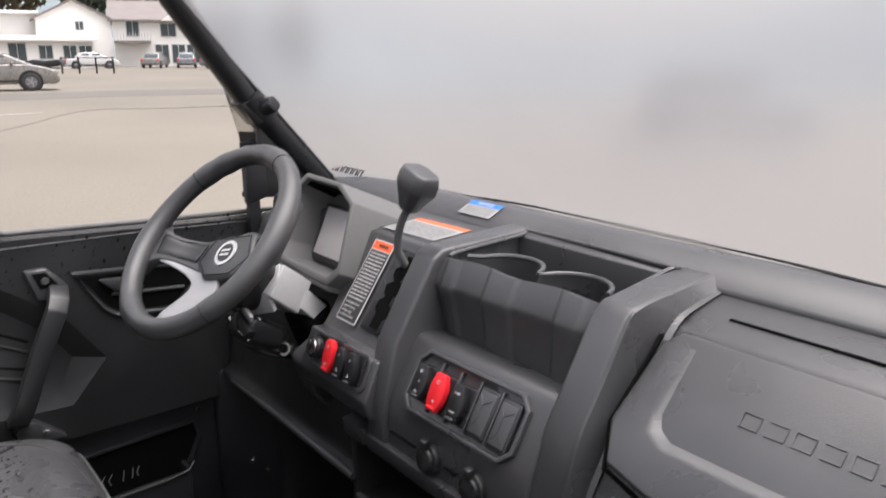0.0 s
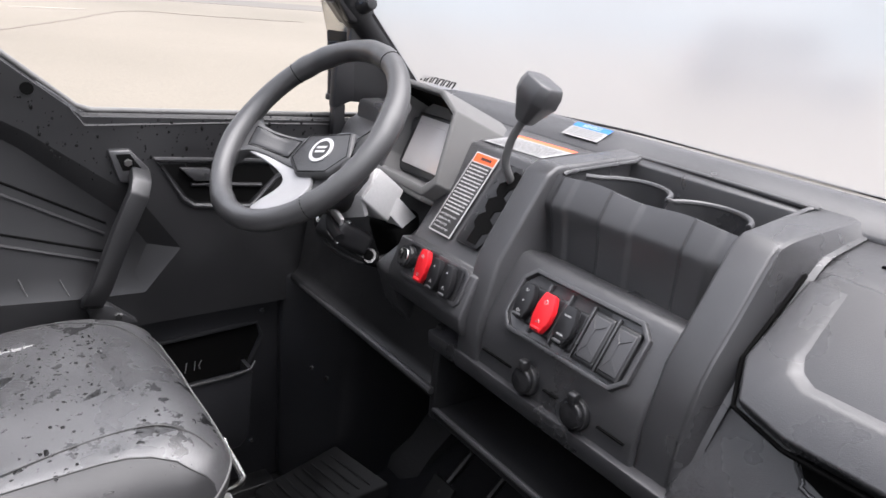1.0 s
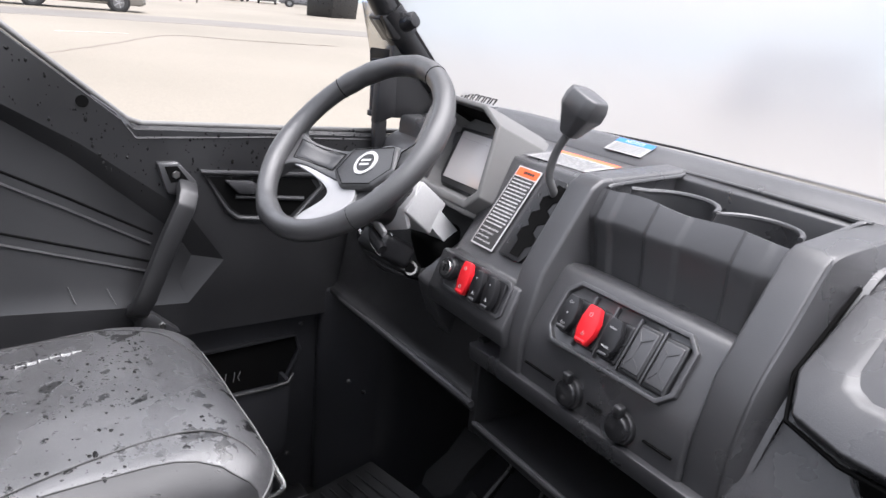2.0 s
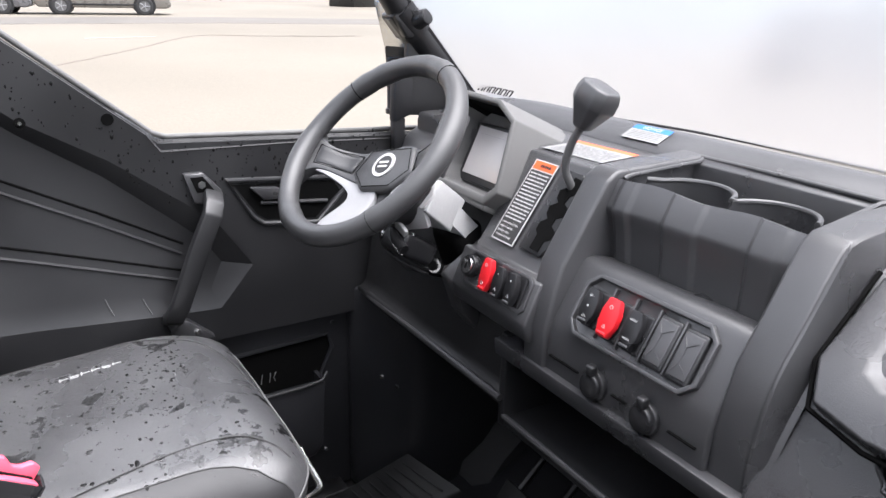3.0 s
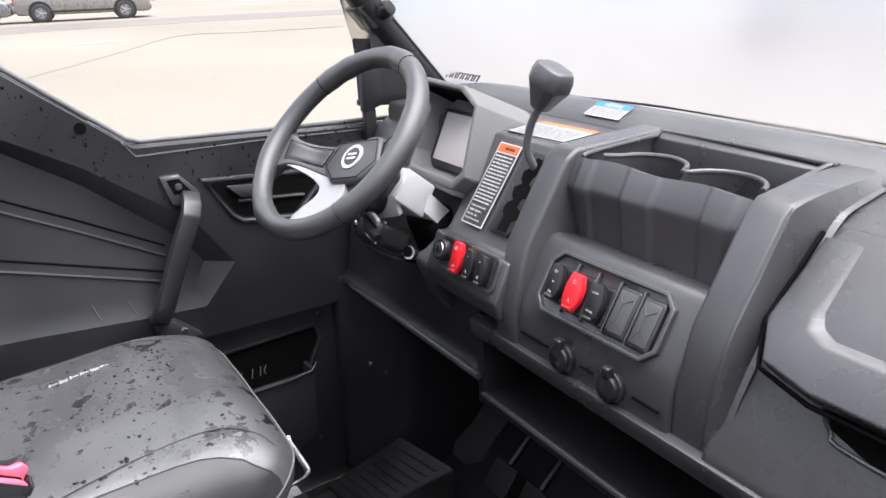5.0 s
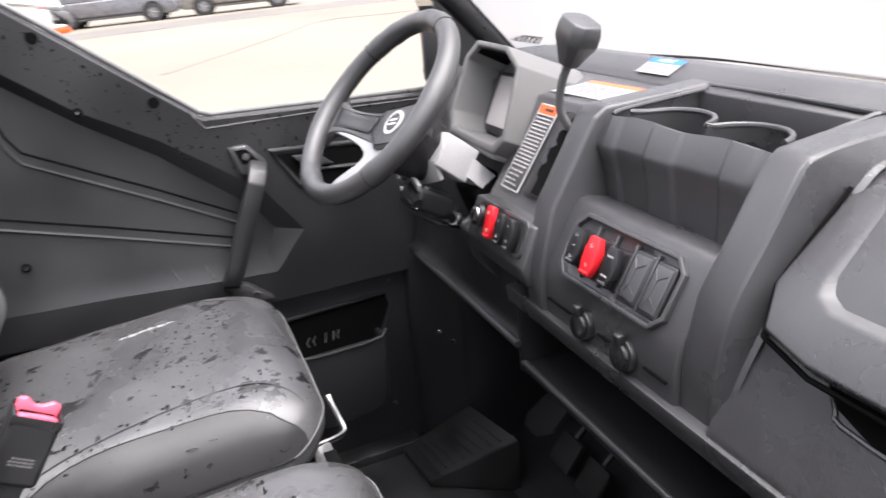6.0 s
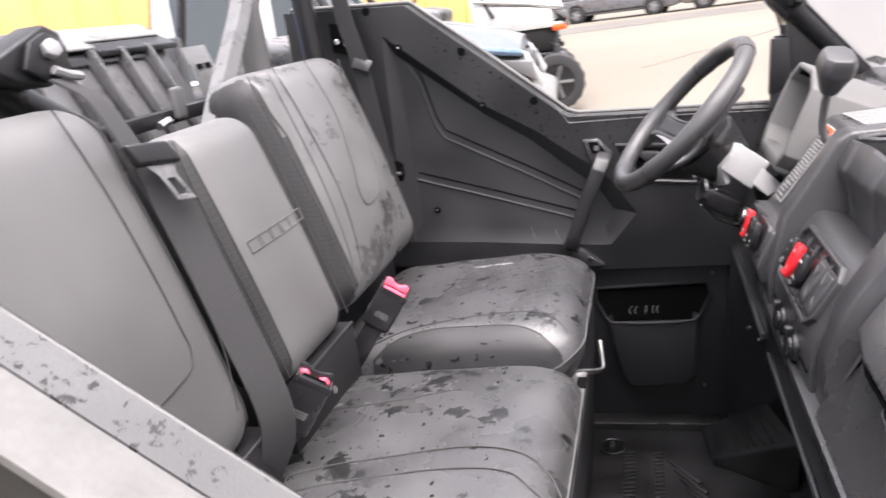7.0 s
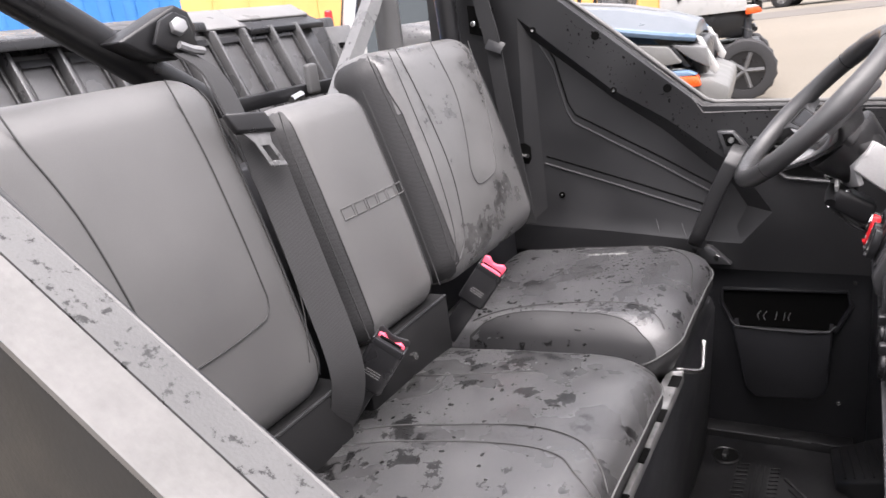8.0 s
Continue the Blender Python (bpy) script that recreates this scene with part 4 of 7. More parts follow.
part("column_shroud", prism([(0.508, 1.10), (0.60, 1.16), (0.70, 1.18), (0.70, 1.02), (0.56, 1.00), (0.53, 1.04)], "x", -0.985, -0.94, 0.008), PLASTIC, dash)

# labels
SL = Vector((0, 0.078, 0.112)).normalized()
NL = Vector((0, -SL.z, SL.y))
ML = axes(Vector((-0.888, 0.603, 1.230)) + NL * 0.0035, (1, 0, 0), SL, NL)
lab = part("warning_label", moved(box(-0.0265, 0.0265, -0.070, 0.070, -0.001, 0.0004), ML), WHITE, dash, "black warning label with orange header and small print")
part("label_field", moved(box(-0.0245, 0.0245, -0.068, 0.052, 0, 0.0007), ML), INK, lab)
part("label_header", moved(box(-0.0245, 0.0245, 0.054, 0.068, 0, 0.0007), ML), ORANGE, lab)
part("print", moved(bars(0.043, 0.084, 14, random.Random(1), 0.36), ML @ pose(0, 0.008, 0.0006)), GREY_PRINT, lab)
for i, words in enumerate(("a total payload includes", "weight of operator,", "passenger, cargo,", "accessories and trailer")):
    line_ = lettering(words, 0.0056, 0.0001)
    x_ = min(v.co.x for v in line_.verts)
    part("words", moved(line_, ML @ pose(-0.0215 - x_ * 0.72, -0.039 - i * 0.0072, 0.0009) @ Matrix.Diagonal((0.72, 1, 1, 1))), WHITE, lab)
part("print", moved(bars(0.026, 0.006, 1, random.Random(3), 0.8), ML @ pose(0.004, 0.061, 0.0006)), INK, lab)
MN = pose(-0.8575, 0.8150, 1.3245, 24, 0, 1.0)
nt_ = part("notice_label", moved(box(-0.0385, 0.0385, -0.021, 0.018, 0, 0.0006), MN), LABEL_GREY, dash, "white notice label with blue header")
part("label_header", moved(box(-0.0385, 0.0385, 0.006, 0.018, 0.0005, 0.0009), MN), BLUE_PRINT, nt_)
part("word", moved(lettering("NOTICE", 0.0105), MN @ pose(0, 0.0118, 0.0010)), WHITE, nt_)
part("print", moved(bars(0.066, 0.022, 5, random.Random(5), 0.35), MN @ pose(0, -0.0075, 0.0006)), FINE_PRINT, nt_)
MW = pose(-0.872, 0.709, 1.3025, 1.7, 0, 4)
w2 = part("warning_label", moved(box(-0.062, 0.062, -0.040, 0.040, 0, 0.0006), MW), LABEL_GREY, dash, "white label with orange header on the dash top")
part("label_header", moved(box(-0.062, 0.062, 0.027, 0.040, 0.0005, 0.0009), MW), ORANGE, w2)
part("print", moved(bars(0.11, 0.058, 9, random.Random(6), 0.45), MW @ pose(0, -0.008, 0.0006)), FINE_PRINT, w2)
settle(dash)

# gear lever and its gate
shift = thing("gear_lever", "grey-stalked gear lever with black faceted knob in a notched gate", "gear lever", (-0.80, 0.6, 1.2))
MS = axes(Vector((-0.822, 0.603, 1.230)) + NL * 0.002, (1, 0, 0), SL, NL)
part("gate_plate", moved(prism([(-0.026, -0.066), (0.022, -0.066), (0.030, -0.05), (0.030, 0.055), (0.018, 0.068), (-0.018, 0.068), (-0.026, 0.055)], "z", -0.002, 0.003, 0.0015), MS), BLACK_GLOSS, shift)
zig = [(-0.004, -0.058), (0.012, -0.058), (0.012, -0.042), (0.020, -0.036), (0.020, -0.024), (0.010, -0.018), (0.010, -0.006), (0.020, 0.0), (0.020, 0.012), (0.010, 0.018), (0.012, 0.030), (0.022, 0.038), (0.022, 0.055),
       (0.004, 0.058), (0.0, 0.040), (-0.008, 0.034), (-0.006, 0.022), (0.0, 0.016), (-0.010, 0.008), (-0.008, -0.004), (-0.002, -0.010), (-0.010, -0.018), (-0.010, -0.030), (-0.004, -0.036)]
part("gate_slot", moved(prism([(x * 1.25 + 0.002, y * 1.04) for x, y in zig], "z", 0.0005, 0.0042), MS), VOID, shift)
for ch, y in (("R", 0.036), ("N", 0.010), ("H", -0.018), ("L", -0.044)):
    part("gate_letter", moved(lettering(ch, 0.012, 0.0004), MS @ pose(-0.018, y, 0.0035)), PLASTIC, shift)
stalk = smooth_path([(-0.812, 0.640, 1.245), (-0.814, 0.622, 1.275), (-0.816, 0.612, 1.300), (-0.806, 0.611, 1.335), (-0.788, 0.613, 1.366)], 6)
part("stalk", tube(stalk, 0.006, 12), STEEL_GREY, shift)
kb = bmesh.new()
prof = [(0.000, 0.010, 0.010), (0.003, 0.014, 0.013), (0.030, 0.026, 0.022), (0.040, 0.031, 0.026), (0.056, 0.031, 0.026), (0.067, 0.028, 0.023), (0.069, 0.026, 0.021)]
lev = []
for h, a, b in prof:
    lev.append([kb.verts.new((x * a, y * b, h)) for x, y in ((-1, -0.6), (-0.55, -1), (0.55, -1), (1, -0.6), (1, 0.6), (0.55, 1), (-0.55, 1), (-1, 0.6))])
for A, B in zip(lev, lev[1:]):
    for k in range(8):
        kb.faces.new((A[k], A[(k + 1) % 8], B[(k + 1) % 8], B[k]))
kb.faces.new(lev[0][::-1])
kb.faces.new(lev[-1])
bev(kb, 0.003, 2, 22)
part("knob", moved(kb, pose(-0.790, 0.612, 1.360, -8, 22, 2) @ Matrix.Scale(0.92, 4)), PLASTIC, shift, "black faceted knob")
settle(shift)

# instrument pod
pod = thing("instrument_cluster", "grey hooded instrument pod with a blank pale screen", "instrument cluster", (-1.04, 0.65, 1.25))
MP = axes(Vector((-1.035, 0.640, 1.282)), (1, 0, 0), Vector((0, 0.42, 0.907)), Vector((0, -0.907, 0.42)))
outer = [(-0.118, -0.055), (-0.088, -0.090), (0.088, -0.092), (0.110, -0.066), (0.082, 0.050), (0.026, 0.076), (-0.092, 0.079), (-0.122, 0.050)]
inner = [(-0.104, -0.047), (-0.080, -0.076), (0.079, -0.078), (0.098, -0.058), (0.073, 0.043), (0.021, 0.067), (-0.084, 0.069), (-0.108, 0.044)]
hood = bmesh.new()
def ringz(pts, f):
    return [hood.verts.new((x, y, f(x, y))) for x, y in pts]
L0 = ringz([(x * 1.06, y * 1.02) for x, y in outer], lambda x, y: -0.10)
L1 = ringz(outer, lambda x, y: 0.042)
L2 = ringz(inner, lambda x, y: 0.042)
L3 = ringz([(x * 0.90, y * 0.92) for x, y in inner], lambda x, y: -0.026)
for A, B in ((L0, L1), (L1, L2), (L2, L3)):
    for k in range(8):
        hood.faces.new((A[k], A[(k + 1) % 8], B[(k + 1) % 8], B[k]))
hood.faces.new(L3)
bmesh.ops.recalc_face_normals(hood, faces=hood.faces)
bev(hood, 0.003, 2)
part("hood", moved(hood, MP), GREY, pod)
# near-black strip paints the shade under the hood's top and right walls
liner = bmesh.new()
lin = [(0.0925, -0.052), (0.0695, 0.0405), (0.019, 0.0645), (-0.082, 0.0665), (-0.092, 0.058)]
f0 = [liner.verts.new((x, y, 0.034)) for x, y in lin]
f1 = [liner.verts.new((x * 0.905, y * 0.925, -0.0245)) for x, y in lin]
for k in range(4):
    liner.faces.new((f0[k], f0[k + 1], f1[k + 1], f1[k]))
part("liner", moved(liner, MP), VOID, pod, "dark inner strip under the hood, shade painted in")
part("screen_bezel", moved(rbox(0.166, 0.108, 0.008, 0.003, 2, (1, 1, 1)), MP @ pose(-0.008, -0.012, -0.022)), BLACK_GLOSS, pod)
part("screen", moved(rbox(0.146, 0.088, 0.003, 0.001, 1, (1, 1, 1)), MP @ pose(-0.006, -0.009, -0.0172)), SCREEN, pod, "pale blank screen")
part("tray", moved(prism([(-0.10, -0.07), (0.09, -0.09), (0.09, -0.10), (-0.09, -0.095)], "z", -0.06, 0.040, 0.004), MP), GREY, pod)
settle(pod)
trim = thing("dash_end_trim", "black dash end moulding beside the pillar", "trim", (-1.25, 0.68, 1.2), kind="structure")
part("cap", prism([(0.60, 1.15), (0.64, 1.255), (0.72, 1.30), (0.80, 1.31), (0.80, 1.10)], "x", -1.345, -1.14, 0.012, 3), PLASTIC, trim)
settle(trim)

# ---- steering wheel and column ----
WC = Vector((-1.0393, 0.4117, 1.3042))
WX = Vector((0.9943, 0.1063, 0))
WU = Vector((-0.0742, 0.6944, 0.7157)).normalized()
WN = WX.cross(WU)
MWL = axes(WC, WX, WU, WN)
wheel = thing("steering_wheel", "black leatherette steering wheel with silver lower spoke", "steering wheel", WC)
R = 0.1608
# the wheel stands turned a little to the left
COL = MWL
MWL = MWL @ pose(0, 0, 0, 0, 0, 17)


def dished(x, y, lift=0.0):
    """The spokes sink from the rim to the hub."""
    k = max(0.0, min(1.0, (math.hypot(x, y) - 0.055) / 0.095))
    return MWL @ Vector((x, y, -0.046 + 0.040 * k * k * (3 - 2 * k) + lift))


def dished_strip(a, b, thick, lift=0.0, r=0.003, across=4):
    """A strip between two edge lines, laid into the dish."""
    b_ = bmesh.new()
    rows = []
    pa, pb = smooth_path([(x, y, 0) for x, y in a], 4), smooth_path([(x, y, 0) for x, y in b], 4)
    for p, q in zip(pa, pb):
        pts = [p.lerp(q, k / across) for k in range(across + 1)]
        rows.append([b_.verts.new(dished(t.x, t.y, lift)) for t in pts] + [b_.verts.new(dished(t.x, t.y, lift - thick)) for t in reversed(pts)])
    n = len(rows[0])
    for A, B in zip(rows, rows[1:]):
        for k in range(n):
            b_.faces.new((A[k], A[(k + 1) % n], B[(k + 1) % n], B[k]))
    b_.faces.new(rows[0])
    b_.faces.new(rows[-1][::-1])
    bmesh.ops.recalc_face_normals(b_, faces=b_.faces)
    return bev(b_, r, 2, 50)


rim_pts = [MWL @ Vector((R * math.cos(math.tau * k / 96), R * math.sin(math.tau * k / 96), 0)) for k in range(96)]
thick = []
for k in range(96):
    a = k * 3.75
    grip = sum(0.0016 * math.exp(-((a - c) / 5.0) ** 2) for c in (58, 72, 108, 122, 233, 307))
    wide = sum(0.0022 * math.exp(-((((a - c + 180) % 360) - 180) / 15.0) ** 2) for c in (0, 180))
    thick.append(0.0165 + grip + wide)
part("rim", tube(rim_pts, thick, 18, closed=True), LEATHER, wheel)
for a in (51, 129, 234, 303):
    c_ = Vector((R * math.cos(radians(a)), R * math.sin(radians(a)), 0))
    e_ = c_.normalized()
    ring_ = [MWL @ (c_ + e_ * 0.0168 * math.cos(b * 0.3927) + Vector((0, 0, 0.0168 * math.sin(b * 0.3927)))) for b in range(16)]
    part("rim_seam", tube(ring_, 0.0009, 5, closed=True), VOID, wheel)
hubp = [(-0.068, -0.016), (-0.050, 0.032), (0.050, 0.032), (0.068, -0.016), (0.034, -0.048), (-0.034, -0.048)]
part("hub", moved(prism(hubp, "z", -0.080, -0.042, 0.007, 3), MWL), LEATHER, wheel)
part("hub_line", moved(tube([(x * 0.86, y * 0.86 - 0.001, -0.042) for x, y in hubp], 0.0008, 5, closed=True), MWL), VOID, wheel)
part("rear_cone", moved(prism([(x * 0.9, y * 0.9) for x, y in hubp], "z", -0.12, -0.072, 0.012, 3), MWL), PANEL, wheel)
for s in (-1, 1):
    up = [(s * 0.040, 0.030), (s * 0.080, 0.025), (s * 0.115, 0.025), (s * 0.140, 0.036), (s * 0.160, 0.060)]
    lo = [(s * 0.040, -0.036), (s * 0.080, -0.026), (s * 0.115, -0.022), (s * 0.140, -0.030), (s * 0.160, -0.052)]
    part("spoke", dished_strip(up, lo, 0.020, 0.0, 0.005, 6), LEATHER, wheel)
    part("spoke_inset", dished_strip([(s * 0.062, 0.016), (s * 0.10, 0.015), (s * 0.132, 0.020)], [(s * 0.070, -0.014), (s * 0.10, -0.012), (s * 0.130, -0.012)], 0.003, 0.0016, 0.0012), PANEL, wheel)
    ring_ = [(s * 0.060, 0.018), (s * 0.10, 0.017), (s * 0.134, 0.022), (s * 0.132, -0.014), (s * 0.10, -0.014), (s * 0.068, -0.016)]
    part("inset_line", tube([dished(x, y, 0.0008) for x, y in ring_], 0.0008, 6, closed=True), VOID, wheel)
part("silver_spoke", dished_strip([(-0.146, -0.014), (-0.095, -0.014), (-0.050, -0.024), (-0.008, -0.042), (0.012, -0.085), (0.025, -0.157)],
                                  [(-0.146, -0.021), (-0.100, -0.031), (-0.070, -0.044), (-0.052, -0.062), (-0.046, -0.095), (-0.048, -0.157)], 0.008, -0.004, 0.002), SILVER, wheel, "silver-painted lower spoke")
part("silver_spoke", dished_strip([(0.146, -0.014), (0.095, -0.014), (0.058, -0.024), (0.036, -0.045), (0.032, -0.085), (0.035, -0.157)],
                                  [(0.146, -0.021), (0.100, -0.031), (0.070, -0.044), (0.052, -0.062), (0.046, -0.095), (0.048, -0.157)], 0.008, -0.004, 0.002), SILVER, wheel, "silver-painted lower spoke")
part("spoke_gap", dished_strip([(0.0, -0.045), (0.012, -0.085), (0.022, -0.150)], [(0.04, -0.045), (0.036, -0.085), (0.038, -0.150)], 0.006, -0.010, 0.0), PANEL, wheel)
em = part("emblem", disc(MWL @ Vector((0, -0.003, -0.042)), WN, 0.0225, 0.002, sides=28), WHITE, wheel, "round white emblem with a dark centre")
part("emblem_field", disc(MWL @ Vector((0, -0.003, -0.040)), WN, 0.0165, 0.0006, sides=28), INK, em)
part("emblem_bar", moved(join(box(-0.010, 0.010, 0.002, 0.006, 0, 0.0005), box(-0.010, 0.010, -0.006, -0.002, 0, 0.0005)), MWL @ pose(0, -0.003, -0.0393)), WHITE, em)
settle(wheel)
col = thing("steering_column", "bare cast aluminium steering column bracket with bolts", "steering column", (-0.99, 0.5, 1.15))
part("shaft", tube([COL @ Vector((0.002, -0.004, -0.07)), COL @ Vector((0.006, -0.006, -0.13))], 0.019, 14), STEEL_BLACK, col)
part("jacket", tube([COL @ Vector((0.046, 0.004, -0.155)), COL @ Vector((0.062, 0.000, -0.28))], [0.0225, 0.0215], 4), CAST, col, "pale cast column jacket")
hs = rbox(0.064, 0.058, 0.070, 0.0035, 2, (2, 2, 2), lambda p: (p.x * (1 - 1.2 * max(0, p.z)), p.y * (1 - 0.8 * max(0, p.z)), p.z))
part("housing", moved(hs, COL @ pose(0.034, 0.000, -0.138, 6, 4, 8)), CAST, col, "pale cast column housing")
part("housing_flange", moved(prism([(-0.030, -0.027), (0.028, -0.027), (0.034, 0.0), (0.026, 0.026), (-0.026, 0.026)], "z", -0.006, 0.004, 0.003), COL @ pose(0.034, -0.002, -0.104, 6, 4, 8)), CAST, col)
part("bracket_plate", moved(prism([(-0.046, -0.010), (-0.030, -0.024), (0.030, -0.020), (0.034, 0.018), (0.000, 0.024), (-0.044, 0.010)], "z", -0.005, 0.005, 0.003), COL @ pose(0.032, -0.038, -0.122, 62, 0, 18)), CAST, col, "silver bracket")
part("bracket_ear", moved(rbox(0.020, 0.030, 0.018, 0.004, 2, (1, 1, 1)), COL @ pose(-0.004, -0.050, -0.112, 20)), CAST, col)
part("screw", disc(COL @ Vector((0.002, -0.064, -0.108)), (0.45, -0.80, 0.40), 0.0085, 0.012, 0.007, sides=10, bevel=0.0015), CHROME, col)
part("lower_bracket", moved(rbox(0.062, 0.040, 0.075, 0.010, 2, (1, 1, 1)), COL @ pose(0.020, -0.075, -0.160, 14)), STEEL_BLACK, col)
part("clamp_lever", tube([COL @ Vector(p) for p in ((0.018, -0.072, -0.116), (0.034, -0.084, -0.122), (0.058, -0.092, -0.128))], [0.005, 0.0085, 0.009], 10), STEEL_BLACK, col, "ribbed clamp lever")
for k in range(4):
    part("lever_rib", tube([COL @ Vector((0.036 + 0.005 * k, -0.0925 - 0.0012 * k, -0.119 - 0.001 * k)), COL @ Vector((0.040 + 0.005 * k, -0.096 - 0.0012 * k, -0.130 - 0.001 * k))], 0.0016, 6), CHROME, col)
# clutter of clips, bolts and thin cables under the housing
for a, b in (((-0.026, -0.046, -0.118), 0.005), ((0.050, -0.030, -0.128), 0.005), ((0.040, -0.062, -0.140), 0.006), ((-0.012, -0.080, -0.130), 0.0055)):
    part("bolt", disc(COL @ Vector(a), (0.45, -0.80, 0.40), b, 0.008, b * 0.9, sides=6, bevel=0.0008), CHROME, col)
part("clip", moved(prism([(-0.016, -0.006), (0.018, -0.009), (0.022, 0.004), (0.004, 0.008), (-0.016, 0.005)], "z", -0.003, 0.003, 0.001), COL @ pose(0.030, -0.064, -0.118, 50, 0, -12)), CAST, col)
part("clip", moved(prism([(-0.010, -0.012), (0.010, -0.012), (0.010, 0.010), (-0.006, 0.012)], "z", -0.002, 0.002, 0.0008), COL @ pose(-0.020, -0.066, -0.118, 40, 10, 20)), STEEL_WORN, col)
for k in range(3):
    part("cable", tube(smooth_path([COL @ Vector(p) for p in ((-0.030 + 0.008 * k, -0.055, -0.120), (-0.020 + 0.010 * k, -0.092 - 0.004 * k, -0.140), (0.020 + 0.012 * k, -0.104 + 0.003 * k, -0.190), (0.040, -0.060 - 0.01 * k, -0.240))], 6), 0.0026, 6), STEEL_BLACK, col)
part("loom", tube(smooth_path([COL @ Vector(p) for p in ((-0.02, -0.05, -0.15), (0.02, -0.085, -0.18), (0.05, -0.075, -0.22), (0.03, -0.03, -0.27))], 6), 0.006, 8), RUBBER, col, "black cable loom")
part("shroud_bowl", disc(COL @ Vector((0, -0.010, -0.066)), -WN, 0.068, 0.075, 0.045, sides=28, bevel=0.01), PANEL, col, "black bowl behind the wheel hub")
part("pivot_ring", disc((-1.000, 0.515, 1.105), (0.4, -0.8, 0.3), 0.013, 0.010, 0.012, sides=20), CHROME, col)
part("ring_hole", disc((-0.9975, 0.507, 1.1075), (0.4, -0.8, 0.3), 0.008, 0.004, sides=16), VOID, col)
# solid near-black block added for the shade of the hollow behind the column
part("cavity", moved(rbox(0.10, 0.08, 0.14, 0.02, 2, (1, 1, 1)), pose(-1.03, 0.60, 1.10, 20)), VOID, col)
settle(col)
pedal = thing("foot_pedals", "black steel foot pedals hanging in the footwell", "pedals", (-0.98, 0.72, 0.5))
for x in (-1.02, -0.92):
    part("pedal_arm", tube([(x, 0.86, 0.80), (x, 0.80, 0.62), (x, 0.72, 0.545)], 0.009, 8), STEEL_BLACK, pedal)
    part("pedal_pad", moved(rbox(0.07, 0.012, 0.07, 0.004, 2, (1, 1, 1)), pose(x, 0.715, 0.54, -35)), RUBBER, pedal)
settle(pedal)

# ---- seats ----
def round_plan(x0, x1, y0, y1, radii, n=14):
    """A rectangle's outline with its own radius at each corner: back-far, back-near, front-near, front-far; as points with outward directions."""
    rb_, rc_, rf_, rg_ = radii
    out = []
    for cx_, cy_, r_, a0 in ((x1 - rc_, y0 + rc_, rc_, -90), (x1 - rf_, y1 - rf_, rf_, 0), (x0 + rg_, y1 - rg_, rg_, 90), (x0 + rb_, y0 + rb_, rb_, 180)):
        for k in range(n + 1):
            a_ = radians(a0 + 90 * k / n)
            out.append((Vector((cx_ + r_ * math.cos(a_), cy_ + r_ * math.sin(a_), 0)), Vector((math.cos(a_), math.sin(a_), 0))))
    # fill the straight runs
    full = []
    for (p, d), (q, e) in zip(out, out[1:] + out[:1]):
        full.append((p, d))
        steps = int((q - p).length / 0.025)
        if steps > 1 and (d - e).length < 0.01:
            full += [(p.lerp(q, k / steps), d) for k in range(1, steps)]
    return full


